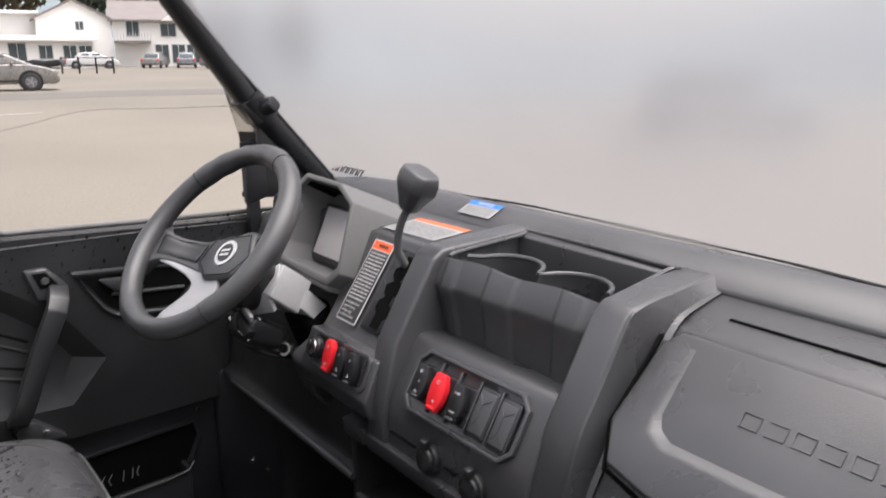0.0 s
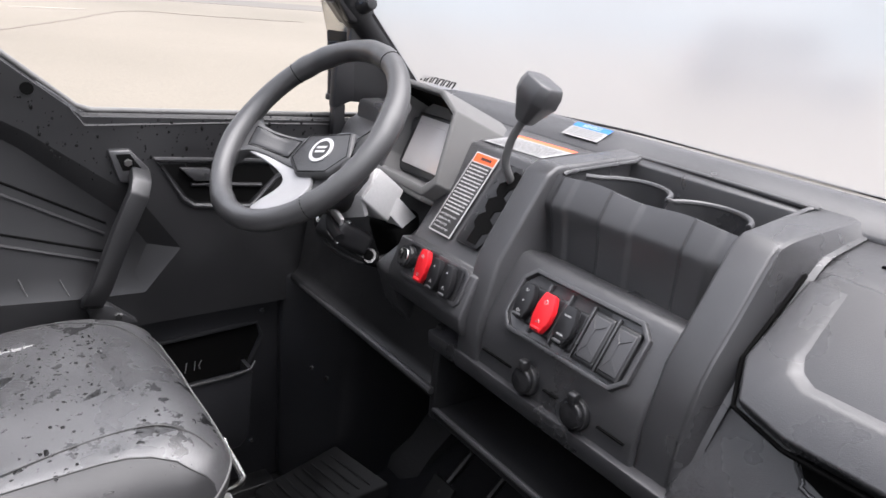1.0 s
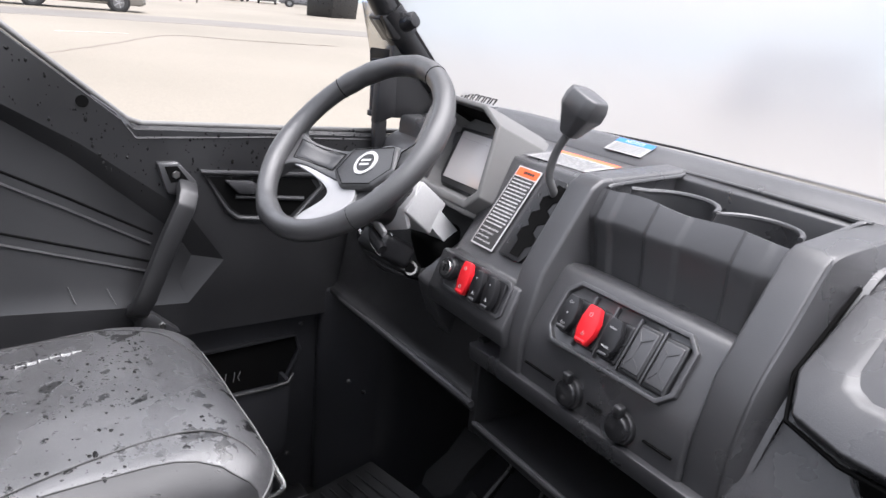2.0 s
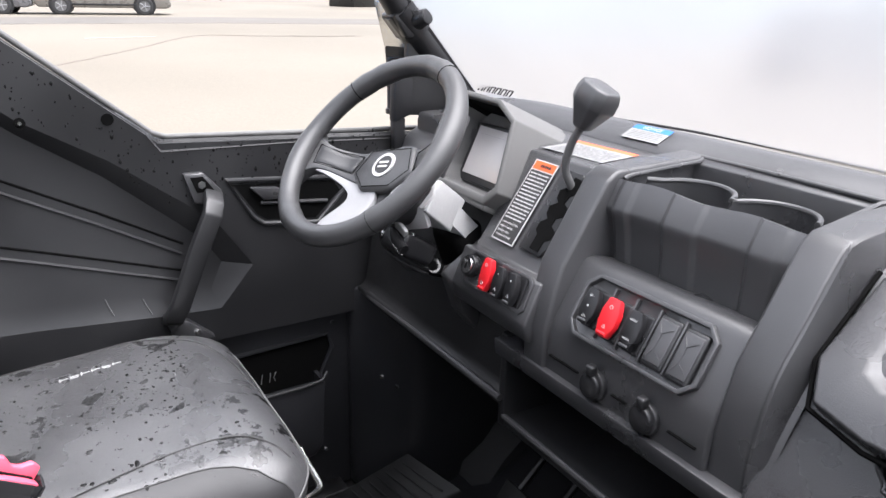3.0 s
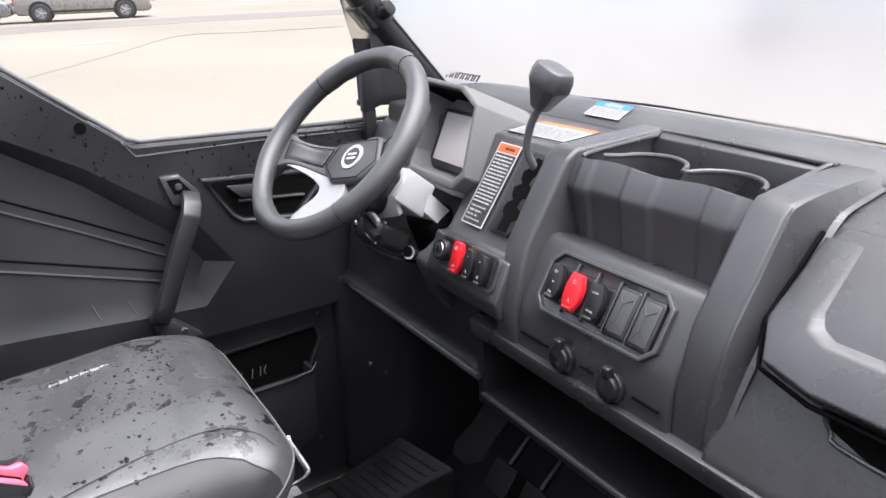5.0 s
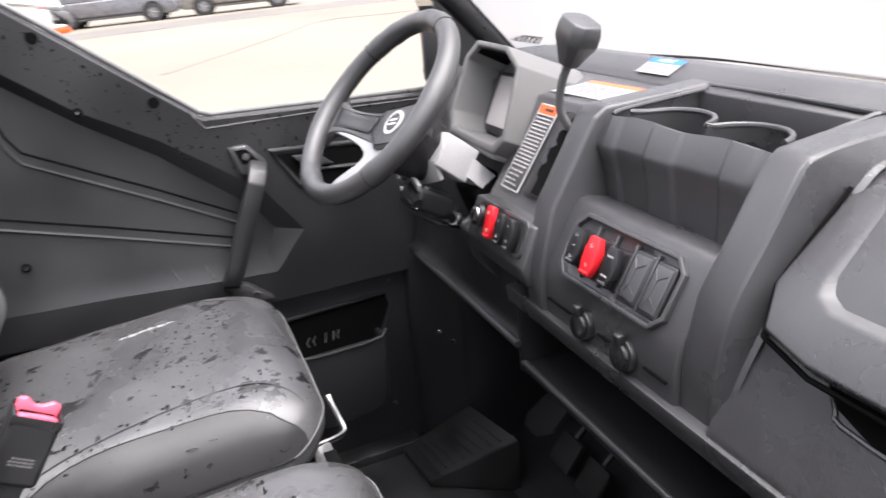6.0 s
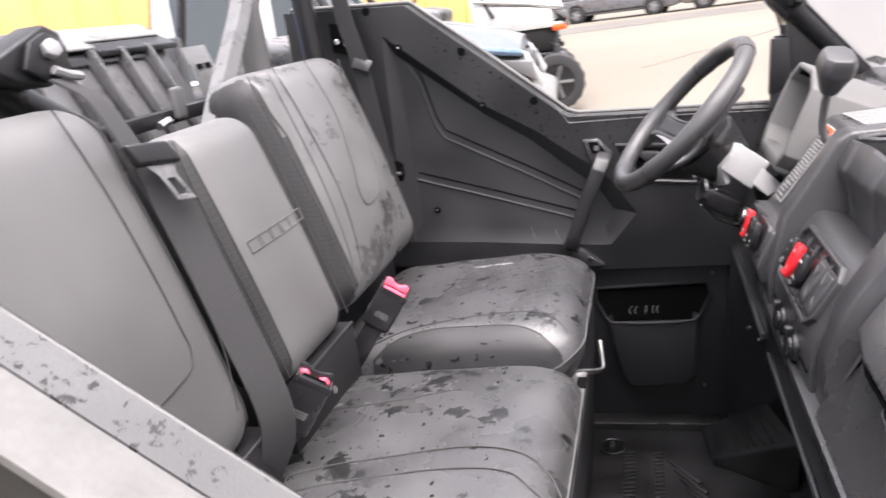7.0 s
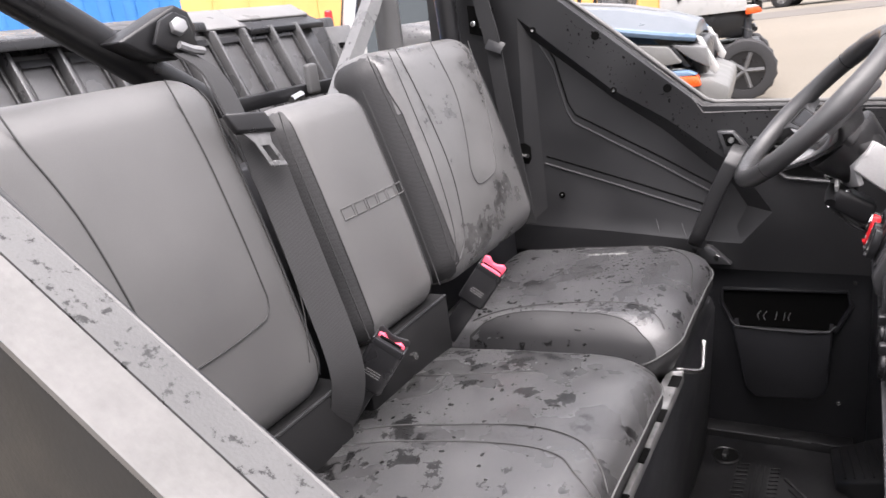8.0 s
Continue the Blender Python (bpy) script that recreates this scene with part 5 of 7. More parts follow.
def cushion(owner, x0, x1, y0, y1, ztop, h, dome, radii, roll, drop, mat=None, insert=None):
    """A stuffed seat cushion: round corners in plan, a wide rolled shoulder, a domed top that dips to the back. Returns the mesh and the height of its top."""
    cx_, cy_, hx, hy = (x0 + x1) / 2, (y0 + y1) / 2, (x1 - x0) / 2, (y1 - y0) / 2

    def lift(x, y):
        u, v = (x - cx_) / hx, (y - cy_) / hy
        return dome * (1 - abs(u) ** 2.6) * (1 - 0.55 * v * v) + 0.016 * v - 0.010 * max(0, v - 0.45) ** 2 * 4 + 0.0016 * math.sin(11 * u + 3 * v) * math.cos(7 * v)
    plan = round_plan(x0, x1, y0, y1, radii)
    deep_ = [roll * k / 7 for k in range(8)]

    def shoulder(d):
        e = 1 - min(1.0, d / roll)
        return -(1 - math.sqrt(max(0.0, 1 - e * e)))
    rows = []
    n_ = len(plan)
    for dd in deep_:
        rows.append([p - d * dd + Vector((0, 0, ztop + drop * (1 + 0.9 * abs(d.x) ** 3) * shoulder(dd) + lift((p - d * dd).x, (p - d * dd).y))) for p, d in plan])
    # the boxing below the piping
    box_ = bmesh.new()
    lev_ = [[box_.verts.new(p + d * off + Vector((0, 0, (q.z + dz_) if z is None else z))) for (p, d), q in zip(plan, rows[0])] for off, dz_, z in ((-0.004, 0.001, None), (0.001, -0.010, None), (0.0, -0.022, None), (-0.022, 0, ztop - h))]
    for A, B in zip(lev_, lev_[1:]):
        for k in range(n_):
            box_.faces.new((A[k], A[(k + 1) % n_], B[(k + 1) % n_], B[k]))
    box_.faces.new(lev_[-1])
    bmesh.ops.recalc_face_normals(box_, faces=box_.faces)
    part("boxing", box_, WEAVE_DARK, owner, "dark woven band round the cushion's foot", smooth=70)
    part("piping", tube([q + d * 0.0012 for q, (p, d) in zip(rows[0], plan) if d.y > 0.2], 0.0014, 6), THREAD_LIGHT, owner, "pale piping round the cushion's front")
    mid_ = Vector((cx_, cy_, 0))
    for k in (0.8, 0.6, 0.4, 0.2):
        ring_ = []
        for p, d in plan:
            q = mid_ + (p - d * roll - mid_) * k
            ring_.append(Vector((q.x, q.y, ztop + lift(q.x, q.y))))
        rows.append(ring_)
    b_ = bmesh.new()
    vs = [[b_.verts.new(p) for p in row] for row in rows]
    for A, B in zip(vs, vs[1:]):
        for k in range(n_):
            b_.faces.new((A[k], A[(k + 1) % n_], B[(k + 1) % n_], B[k]))
    tip = b_.verts.new((cx_, cy_, ztop + lift(cx_, cy_)))
    for k in range(n_):
        b_.faces.new((vs[-1][k], vs[-1][(k + 1) % n_], tip))
    bmesh.ops.recalc_face_normals(b_, faces=b_.faces)
    ob = part("cushion", b_, mat or VINYL, owner, smooth=70)
    if insert:
        # a smooth dark panel let into the near side, arched at both ends
        ya, yb = insert
        ids = sorted([k for k in range(n_) if plan[k][1].x > 0.6 and ya < plan[k][0].y < yb], key=lambda k: plan[k][0].y)
        lines = rows[:7]
        p_ = bmesh.new()
        grid_ = []
        for k in ids:
            t_ = (plan[k][0].y - ya) / (yb - ya)
            top_ = (1 - abs(2 * t_ - 1) ** 3.6) * 5.6
            pts_ = []
            for j in range(7):
                f = min(j / 6 * top_ + 0.05, 5.99)
                i = int(f)
                q = lines[i][k].lerp(lines[i + 1][k], f - i)
                pts_.append(p_.verts.new(q + plan[k][1] * 0.0012 + Vector((0, 0, 0.0012))))
            grid_.append(pts_)
        for A, B in zip(grid_, grid_[1:]):
            for j in range(6):
                p_.faces.new((A[j], B[j], B[j + 1], A[j + 1]))
        bmesh.ops.recalc_face_normals(p_, faces=p_.faces)
        edge_line = [v.co.copy() for v in [g_[6] for g_ in grid_]]
        part("side_panel", p_, SMOOTH_DARK, owner, "dark smooth side panel let into the cushion", smooth=70)
        part("welt", tube(edge_line, 0.0012, 6), THREAD, owner)

    def top(x, y):
        best = min(((p - Vector((x, y, 0))).dot(d) for p, d in plan if (p - Vector((x, y, 0))).length < 0.16), default=roll)
        near_ = min(plan, key=lambda pd: (pd[0] - Vector((x, y, 0))).length)[1]
        return ztop + lift(x, y) + drop * (1 + 0.9 * abs(near_.x) ** 3) * shoulder(max(0.0, best))
    return ob, top


def seam(owner, fn, pts, r=0.0012, mat=None, name="seam", n=8, off=0.0007):
    line = [(x, y, fn(x, y) + off) for x, y, _ in smooth_path([(x, y, 0) for x, y in pts], n)]
    return part(name, tube(line, r, 6), mat or THREAD, owner)


def wet_drops(owner, fn, x0, x1, y0, y1, count, seed, biggest=0.006):
    """Rain drops lying on a cushion: small flat domes in one mesh."""
    rg = random.Random(seed)
    b_ = bmesh.new()
    for _ in range(count):
        x, y = rg.uniform(x0, x1), rg.uniform(y0, y1)
        r = biggest * rg.random() ** 3 + 0.0009
        z = fn(x, y)
        c = b_.verts.new((x, y, z + r * 0.16))
        k = 8
        st = rg.uniform(0.7, 1.5)
        jag = [rg.uniform(0.6, 1.35) for _ in range(k)]
        low = [b_.verts.new((x + r * jag[i] * st * math.cos(math.tau * i / k), y + r * jag[i] / st * math.sin(math.tau * i / k), fn(x, y) - 0.0002)) for i in range(k)]
        mid_ = [b_.verts.new((x + 0.7 * r * jag[i] * st * math.cos(math.tau * i / k), y + 0.7 * r * jag[i] / st * math.sin(math.tau * i / k), z + r * 0.13)) for i in range(k)]
        for i in range(k):
            b_.faces.new((low[i], low[(i + 1) % k], mid_[(i + 1) % k], mid_[i]))
            b_.faces.new((mid_[i], mid_[(i + 1) % k], c))
    ob = part("rain_spatter", b_, WATER, owner, "scattered rain drops", smooth=80)
    ob["kind"] = "stuff"
    return ob


dseat = thing("driver_seat", "black vinyl driver's seat cushion and backrest, wet with rain", "seat", (-1.02, 0, 0.85))
dc, dtop = cushion(dseat, -1.285, -0.778, -0.29, 0.219, 0.956, 0.098, 0.024, (0.06, 0.05, 0.075, 0.135), 0.070, 0.034, insert=(-0.20, 0.188))
seam(dseat, dtop, [(-0.812, -0.19), (-0.841, -0.122), (-0.862, -0.02), (-0.878, 0.07), (-0.874, 0.135), (-0.848, 0.175), (-0.825, 0.192)])
seam(dseat, dtop, [(-1.235, -0.24), (-1.232, 0.02), (-1.20, 0.12), (-1.13, 0.18), (-1.00, 0.205)])
tx = bmesh.new()
for i in range(6):
    y, x = -0.047 + i * 0.0150, -1.134 - i * 0.0032
    for q in (((x, y), (x - 0.002, y + 0.0115)), ((x + 0.004, y), (x - 0.004, y)), ((x + 0.005, y + 0.001), (x + 0.003, y + 0.0105)))[: 3 if i % 3 == 1 else 2]:
        tube([(a, b, dtop(a, b) + 0.0006) for a, b in q], 0.0015, 5, bm=tx, flat=0.6)
part("seat_mark", tx, WHITE, dseat, "white printed mark")
part("seat_lever", tube(smooth_path([(-0.835, 0.17, 0.872), (-0.848, 0.215, 0.864), (-0.866, 0.245, 0.859), (-0.888, 0.246, 0.868), (-0.93, 0.240, 0.886)], 4), [0.005] * 16 + [0.007] * 1, 8), CHROME, dseat, "bare metal adjusting lever")
wet_drops(dseat, dtop, -1.22, -0.86, -0.22, 0.15, 420, 11, 0.0028)
wet_drops(dseat, dtop, -1.16, -0.96, -0.04, 0.13, 220, 17, 0.0028)
wet_drops(dseat, dtop, -0.88, -0.80, -0.22, 0.16, 90, 12, 0.005)
bench = thing("passenger_bench_seat", "black vinyl two-place bench seat, wet with rain", "seat", (-0.35, 0, 0.85))
pc, ptop = cushion(bench, -0.704, 0.060, -0.27, 0.232, 0.966, 0.104, 0.016, (0.05, 0.05, 0.07, 0.085), 0.062, 0.034, mat=WEAVE)
seam(bench, ptop, [(-0.515, -0.25), (-0.530, -0.12), (-0.562, 0.0), (-0.575, 0.05)])
seam(bench, ptop, [(-0.541, -0.10), (-0.505, -0.095), (-0.475, -0.10)], 0.001)
seam(bench, ptop, [(-0.318, -0.22), (-0.345, -0.15), (-0.372, -0.08), (-0.396, 0.03), (-0.408, 0.12), (-0.400, 0.175), (-0.370, 0.213), (-0.345, 0.230)], 0.0014)
seam(bench, ptop, [(-0.275, -0.22), (-0.300, -0.15), (-0.329, -0.073), (-0.352, 0.04), (-0.362, 0.12), (-0.355, 0.165), (-0.332, 0.194), (-0.315, 0.225)], 0.0014)
wet_drops(bench, ptop, -0.69, -0.25, -0.22, 0.14, 280, 13, 0.0034)
def backrest(owner, x0, x1, yb, zb, zt, lean, thick=0.13, r=0.058, belly=0.024, mat=None):
    """A leaning backrest; its front face starts at yb, zb."""
    hgt = (zt - zb) / math.cos(radians(lean))
    def bend(p):
        u, v = p.x / ((x1 - x0) / 2), p.z / (hgt / 2)
        f = belly * (1 - u * u) * (1 - v * v) if p.y > 0 else 0
        return (p.x * (1 - 0.02 * max(0, v)), p.y + f, p.z)
    m = pose((x0 + x1) / 2, yb, zb, lean) @ pose(0, -thick / 2, hgt / 2)
    ob = part("backrest", moved(rbox(x1 - x0, thick, hgt, r, 5, (12, 2, 14), bend), m), mat or VINYL_DRY, owner, smooth=60)
    # the woven gusset lies over the round flank, its edges piped
    for s in (-1, 1):
        g_ = rbox(x1 - x0, thick, hgt, r, 5, (12, 2, 14), bend)
        bmesh.ops.delete(g_, geom=[f for f in g_.faces if s * f.calc_center_median().x < (x1 - x0) / 2 - 0.034 or abs(f.calc_center_median().z) > hgt / 2 - 0.012], context="FACES")
        g_.normal_update()
        for v in g_.verts:
            v.co += v.normal * 0.0016
        edge_ = sorted([v.co.copy() for v in g_.verts if v.is_boundary and v.co.y > 0 and abs(v.co.z) < hgt / 2 - 0.03], key=lambda p: p.z)
        part("side_gusset", moved(g_, m), WEAVE_DARK, owner, "dark woven side gusset", smooth=60)
        xs_ = sorted(abs(p.x) for p in edge_)
        edge_ = [p for p in edge_ if xs_ and abs(abs(p.x) - xs_[len(xs_) // 2]) < 0.006]
        if len(edge_) > 3:
            part("gusset_seam", moved(tube(edge_, 0.0012, 6), m), THREAD, owner)
    def at(u, v, off=0.0):
        """u across from -1 to 1, v up from -1 to 1."""
        return m @ Vector((u * (x1 - x0) / 2, thick / 2 + belly * (1 - u * u) * (1 - v * v) + off, v * hgt / 2))
    return ob, at
def line_on(owner, at, uv, r=0.0012, mat=None, name="seam", off=0.0007):
    pts = smooth_path([(u, v, 0) for u, v in uv], 6)
    return part(name, tube([at(p.x, p.y, off) for p in pts], r, 6), mat or THREAD, owner)
_, da = backrest(dseat, -1.200, -0.752, -0.178, 1.045, 1.505, 17, mat=VINYL_SMUDGED)
line_on(dseat, da, [(-0.08, 0.97), (-0.06, 0.78), (-0.03, 0.44), (0.15, -0.0), (0.24, -0.19), (0.23, -0.31), (0.15, -0.36), (-0.12, -0.34), (-0.24, -0.29), (-0.29, -0.21), (-0.41, -0.03), (-0.54, 0.2), (-0.74, 0.6), (-0.82, 0.89)], 0.001)
line_on(dseat, da, [(0.985, 0.93), (0.96, 0.6), (0.93, 0.1), (0.92, -0.4), (0.96, -0.8)])
line_on(dseat, da, [(0.55, 0.95), (0.54, 0.68), (0.54, 0.38), (0.54, -0.12), (0.61, -0.5), (0.7, -0.71), (0.85, -0.83)])
line_on(dseat, da, [(0.67, 0.93), (0.7, 0.47), (0.72, -0.05), (0.79, -0.58), (0.93, -0.81)], 0.0008)
_, ma = backrest(bench, -0.655, -0.410, -0.148, 1.070, 1.452, 16, 0.11, 0.048, 0.014, mat=WEAVE_DRY)
line_on(bench, ma, [(0.95, -0.9), (0.95, 0.5), (0.9, 0.92)])
line_on(bench, ma, [(-0.88, -0.9), (-0.88, 0.5), (-0.86, 0.92)])
for i in range(6):
    u, w_ = 0.6 - i * 0.25, 0.2
    pts = (((u, 0.09), (u - w_, 0.09)), ((u, 0.0), (u, 0.09)), ((u - w_, 0.0), (u, 0.0)), ((u - w_, 0.0), (u - w_, 0.09)), ((u, 0.045), (u - w_, 0.045)))
    for a, b in pts[:4]:
        part("embossed_mark", tube([ma(*a, 0.0003), ma(*b, 0.0003)], 0.0016, 6, flat=0.7), WEAVE_DRY, bench)
_, pa = backrest(bench, -0.325, 0.085, -0.135, 1.065, 1.520, 15)
line_on(bench, pa, [(-0.55, 0.95), (-0.57, 0.58), (-0.57, 0.19), (-0.57, -0.2), (-0.57, -0.3), (-0.53, -0.37), (-0.46, -0.4), (-0.21, -0.42), (0.04, -0.43), (0.26, -0.43)])
line_on(bench, pa, [(0.48, 0.94), (0.45, 0.75), (0.4, 0.57), (0.36, 0.38), (0.33, 0.11), (0.3, -0.26)])
line_on(bench, pa, [(-0.84, 0.92), (-0.88, 0.54), (-0.9, 0.22), (-0.9, -0.14), (-0.87, -0.44), (-0.73, -0.75)], 0.0008)
BRACKET = material("matt_black_bracket", (0.012, 0.012, 0.0125), 0.75, spec=0.2, grain=500, bump=0.3)
for x0, x1, y in ((-0.668, -0.405, -0.128), (-0.335, 0.06, -0.115)):
    part("hinge_bracket", box(x0, x1, y - 0.09, y - 0.030, 0.955, 1.062, 0.006), BRACKET, bench)
    part("bracket_lip", tube([(x0 + 0.004, y - 0.032, 1.060), (x1 - 0.004, y - 0.032, 1.060)], 0.003, 8), PANEL, bench)
part("hinge_bolt", disc((-0.50, -0.138, 1.02), (0, 1, 0.3), 0.007, 0.008, sides=6), CHROME, bench)
settle(dseat), settle(bench)

# ---- belts and buckles ----
def buckle(at, m, label, deep=0.0):
    t_ = thing("seat_belt_buckle", label, "buckle", at)
    for s in (-1, 1):
        part("cheek", moved(prism([(-0.015, 0.030), (-0.015, 0.044), (0.0, 0.046), (0.015, 0.041), (0.015, 0.030)], "x", min(s * 0.0235, s * 0.027), max(s * 0.0235, s * 0.027), 0.001), m), BLACK_GLOSS, t_)
    part("lip", moved(box(-0.0235, 0.0235, 0.0132, 0.0152, 0.030, 0.0405, 0.0008), m), BLACK_GLOSS, t_)
    part("body", moved(rbox(0.054, 0.030, 0.080, 0.007, 2, (2, 1, 2)), m @ pose(0, 0, 0.0)), BLACK_GLOSS, t_)
    far_lip = prism([(-0.023, 0.034), (-0.023, 0.053), (-0.014, 0.056), (-0.005, 0.050), (0.004, 0.049), (0.014, 0.056), (0.023, 0.054), (0.023, 0.034)], "y", -0.013, -0.004, 0.002)
    near_lip = prism([(-0.021, 0.034), (-0.021, 0.0415), (-0.010, 0.0425), (0.010, 0.0420), (0.021, 0.041), (0.021, 0.034)], "y", 0.001, 0.013, 0.002)
    part("button", moved(join(far_lip, near_lip), m @ pose(0, 0, -deep)), BUCKLE_RED, t_, "red release button")
    part("tongue_slot", moved(box(-0.018, 0.018, -0.0045, 0.0015, 0.036, 0.0425, 0.0), m), VOID, t_)
    part("guard", moved(prism([(-0.026, 0.034), (-0.026, 0.050), (-0.021, 0.054), (-0.005, 0.049), (0.004, 0.048), (0.021, 0.054), (0.026, 0.050), (0.026, 0.034)], "y", -0.0165, -0.0128, 0.001), m), BLACK_GLOSS, t_)
    part("stalk", moved(box(-0.018, 0.018, -0.004, 0.004, -0.13, -0.04, 0.002), m), STEEL_BLACK, t_)
    part("small_print", moved(bars(0.026, 0.012, 3, random.Random(2), 0.4), m @ pose(0, 0.0153, -0.01, -90)), CHALK, t_)
    part("small_print", moved(bars(0.026, 0.012, 3, random.Random(2), 0.4), m @ pose(0.0272, 0, -0.01, 90, 0, 90)), CHALK, t_)
    settle(t_)
    return t_
def tilted(at, up, face):
    z = Vector(up).normalized()
    y = Vector(face)
    y = (y - z * y.dot(z)).normalized()
    return axes(Vector(at), y.cross(z), y, z)
buckle((-0.76, -0.13, 1.0), tilted((-0.750, -0.130, 1.048), (-0.20, 0.56, 0.78), (0.85, 0.43, 0.3)), "black belt buckle with red button beside the driver's cushion")
buckle((-0.41, -0.11, 1.02), tilted((-0.400, -0.134, 1.056), (-0.34, 0.50, 0.78), (0.88, 0.43, 0.2)), "black belt buckle with red button between the bench backs", 0.010)
belt = thing("seat_belt", "black webbing seat belt with steel tongue hanging over the bench back", "seat belt", (-0.33, -0.2, 1.0))
bp = smooth_path([(-0.345, -0.325, 1.545), (-0.350, -0.285, 1.515), (-0.330, -0.240, 1.462), (-0.322, -0.220, 1.42), (-0.322, -0.198, 1.33), (-0.318, -0.166, 1.225), (-0.313, -0.134, 1.11), (-0.310, -0.136, 1.05), (-0.308, -0.160, 1.00), (-0.304, -0.200, 0.94)], 5)
part("webbing", ribbon([p + Vector((0.006, 0, -0.010)) for p in bp[:14]], (1, 0.25, 0.1), 0.046, 0.003), WEBBING, belt)
part("lap_webbing", ribbon([p + Vector((-0.006, 0.007, 0)) for p in bp[13:]], (0.84, -0.54, 0), 0.050, 0.003), WEBBING, belt)
MT = axes(Vector((-0.312, -0.204, 1.431)), Vector((0.93, -0.33, 0.12)).normalized(), Vector((0.25, -0.33, 0.91)).normalized(), Vector((0.30, 0.88, 0.34)).normalized())
part("tongue_cover", moved(rbox(0.058, 0.030, 0.014, 0.005, 2, (1, 1, 1)), MT @ pose(0, 0.008, 0.006)), BLACK_GLOSS, belt)
part("tongue", moved(join(prism([(-0.022, 0.0), (0.022, 0.0), (0.012, -0.022), (0.0125, -0.052), (0.0055, -0.052), (0.0055, -0.026), (-0.0055, -0.026), (-0.0055, -0.052), (-0.0125, -0.052), (-0.012, -0.022)], "z", 0.004, 0.0065, 0.0006),
                          box(-0.0125, 0.0125, -0.058, -0.0495, 0.004, 0.0065, 0.0006)), MT), STEEL_WORN, belt, "steel tongue")
part("anchor_plate", prism([(-0.300, 1.552), (-0.318, 1.582), (-0.344, 1.592), (-0.366, 1.584), (-0.376, 1.540), (-0.334, 1.535)], "y", -0.340, -0.332, 0.003), STEEL_BLACK, belt)
part("slot_loop", tube([(-0.335, -0.326, 1.548), (-0.352, -0.322, 1.540), (-0.372, -0.322, 1.536)], 0.006, 8), SILVER, belt)
part("anchor_bolt", disc((-0.343, -0.332, 1.570), (0.25, 0.9, 0.3), 0.0130, 0.012, 0.012, sides=6, bevel=0.0015), SILVER, belt)
settle(belt)
dbelt = thing("seat_belt", "black webbing seat belt coming down beside the driver's seat", "seat belt", (-1.32, -0.35, 1.2))
part("webbing", ribbon(smooth_path([(-1.335, -0.36, 1.72), (-1.330, -0.345, 1.56), (-1.325, -0.325, 1.47), (-1.32, -0.30, 1.25), (-1.30, -0.26, 1.0)], 5), (0.2, 1, 0), 0.046, 0.003), WEBBING, dbelt)
part("tongue", moved(rbox(0.05, 0.004, 0.03, 0.0015, 1, (1, 1, 1)), pose(-1.318, -0.315, 1.455, -30, 20, 80)), STEEL_BLACK, dbelt, "steel tongue")
settle(dbelt)

# rear cage members
STRUT_GREY = material("wet_grey_powder_coat", (0.13, 0.13, 0.13), 0.32, spec=0.8, grain=200, bump=0.15, vary=0.3, blotch=30)
LIP_WET = material("rain_spotted_lip", (0.085, 0.085, 0.085), 0.36, grain=400, bump=0.2, vary=0.25, stains=0.4, stain_at=0.60, stain_size=80, stain_soft=0.05)
# wet black moulding painted pale for the sky it reflects
FASCIA = material("sky_sheen_wet_moulding", (0.17, 0.168, 0.166), 0.32, grain=300, bump=0.15, vary=0.2)
rear = thing("rear_roll_hoop", "black and grey steel tubes of the rear roll hoop", "roll cage", (CX, -0.4, 1.3))
part("brace", tube([(0.10, -0.43, 1.83), (-0.17, -0.42, 1.64), (-0.36, -0.41, 1.505), (-0.44, -0.40, 1.45)], 0.027, 14), STEEL_BLACK, rear)
part("bracket", prism([(-0.255, 1.560), (-0.360, 1.602), (-0.382, 1.592), (-0.392, 1.566), (-0.378, 1.538), (-0.345, 1.528), (-0.300, 1.536)], "y", -0.390, -0.345, 0.005, 3), STEEL_BLACK, rear)
part("brace", tube([(-1.04, -0.43, 1.668), (-0.945, -0.42, 1.575), (-0.800, -0.41, 1.445), (-0.73, -0.40, 1.38)], 0.021, 4), STRUT_GREY, rear, "grey channel strut")
part("hoop_post", tube([(-1.085, -0.47, 1.75), (-1.07, -0.46, 1.30)], 0.030, 14), STEEL_GREY, rear)
part("hoop_post", tube([(-1.30, -0.44, 1.80), (-1.31, -0.43, 1.40)], 0.026, 14), STEEL_BLACK, rear)
part("rear_hoop", tube([(-1.31, -0.45, 1.80), (-1.28, -0.46, 1.90), (-0.1, -0.46, 1.90), (0.05, -0.45, 1.85), (0.06, -0.44, 1.40)], 0.026, 14), STEEL_BLACK, rear)
settle(rear)
# black bed plastic, base colour lifted to paint in the sky's wet sheen
BED_SHEEN = material("wet_sky_sheen_plastic", (0.080, 0.080, 0.081), 0.30, spec=1.0, grain=400, bump=0.2, vary=0.35, rough_vary=0.12, blotch=12)
bed = thing("cargo_bed", "black ribbed plastic cargo bed behind the seats", "cargo bed", (-0.7, -0.9, 1.2))
part("front_wall", prism([(-0.575, 1.28), (-0.715, 1.585), (-0.755, 1.585), (-0.615, 1.28)], "x", -1.10, 0.05, 0.004), PLASTIC, bed)
part("top_flange", prism([(-0.66, 1.572), (-0.665, 1.590), (-0.80, 1.612), (-0.80, 1.585)], "x", -0.72, 0.05, 0.004), PLASTIC_WET, bed)
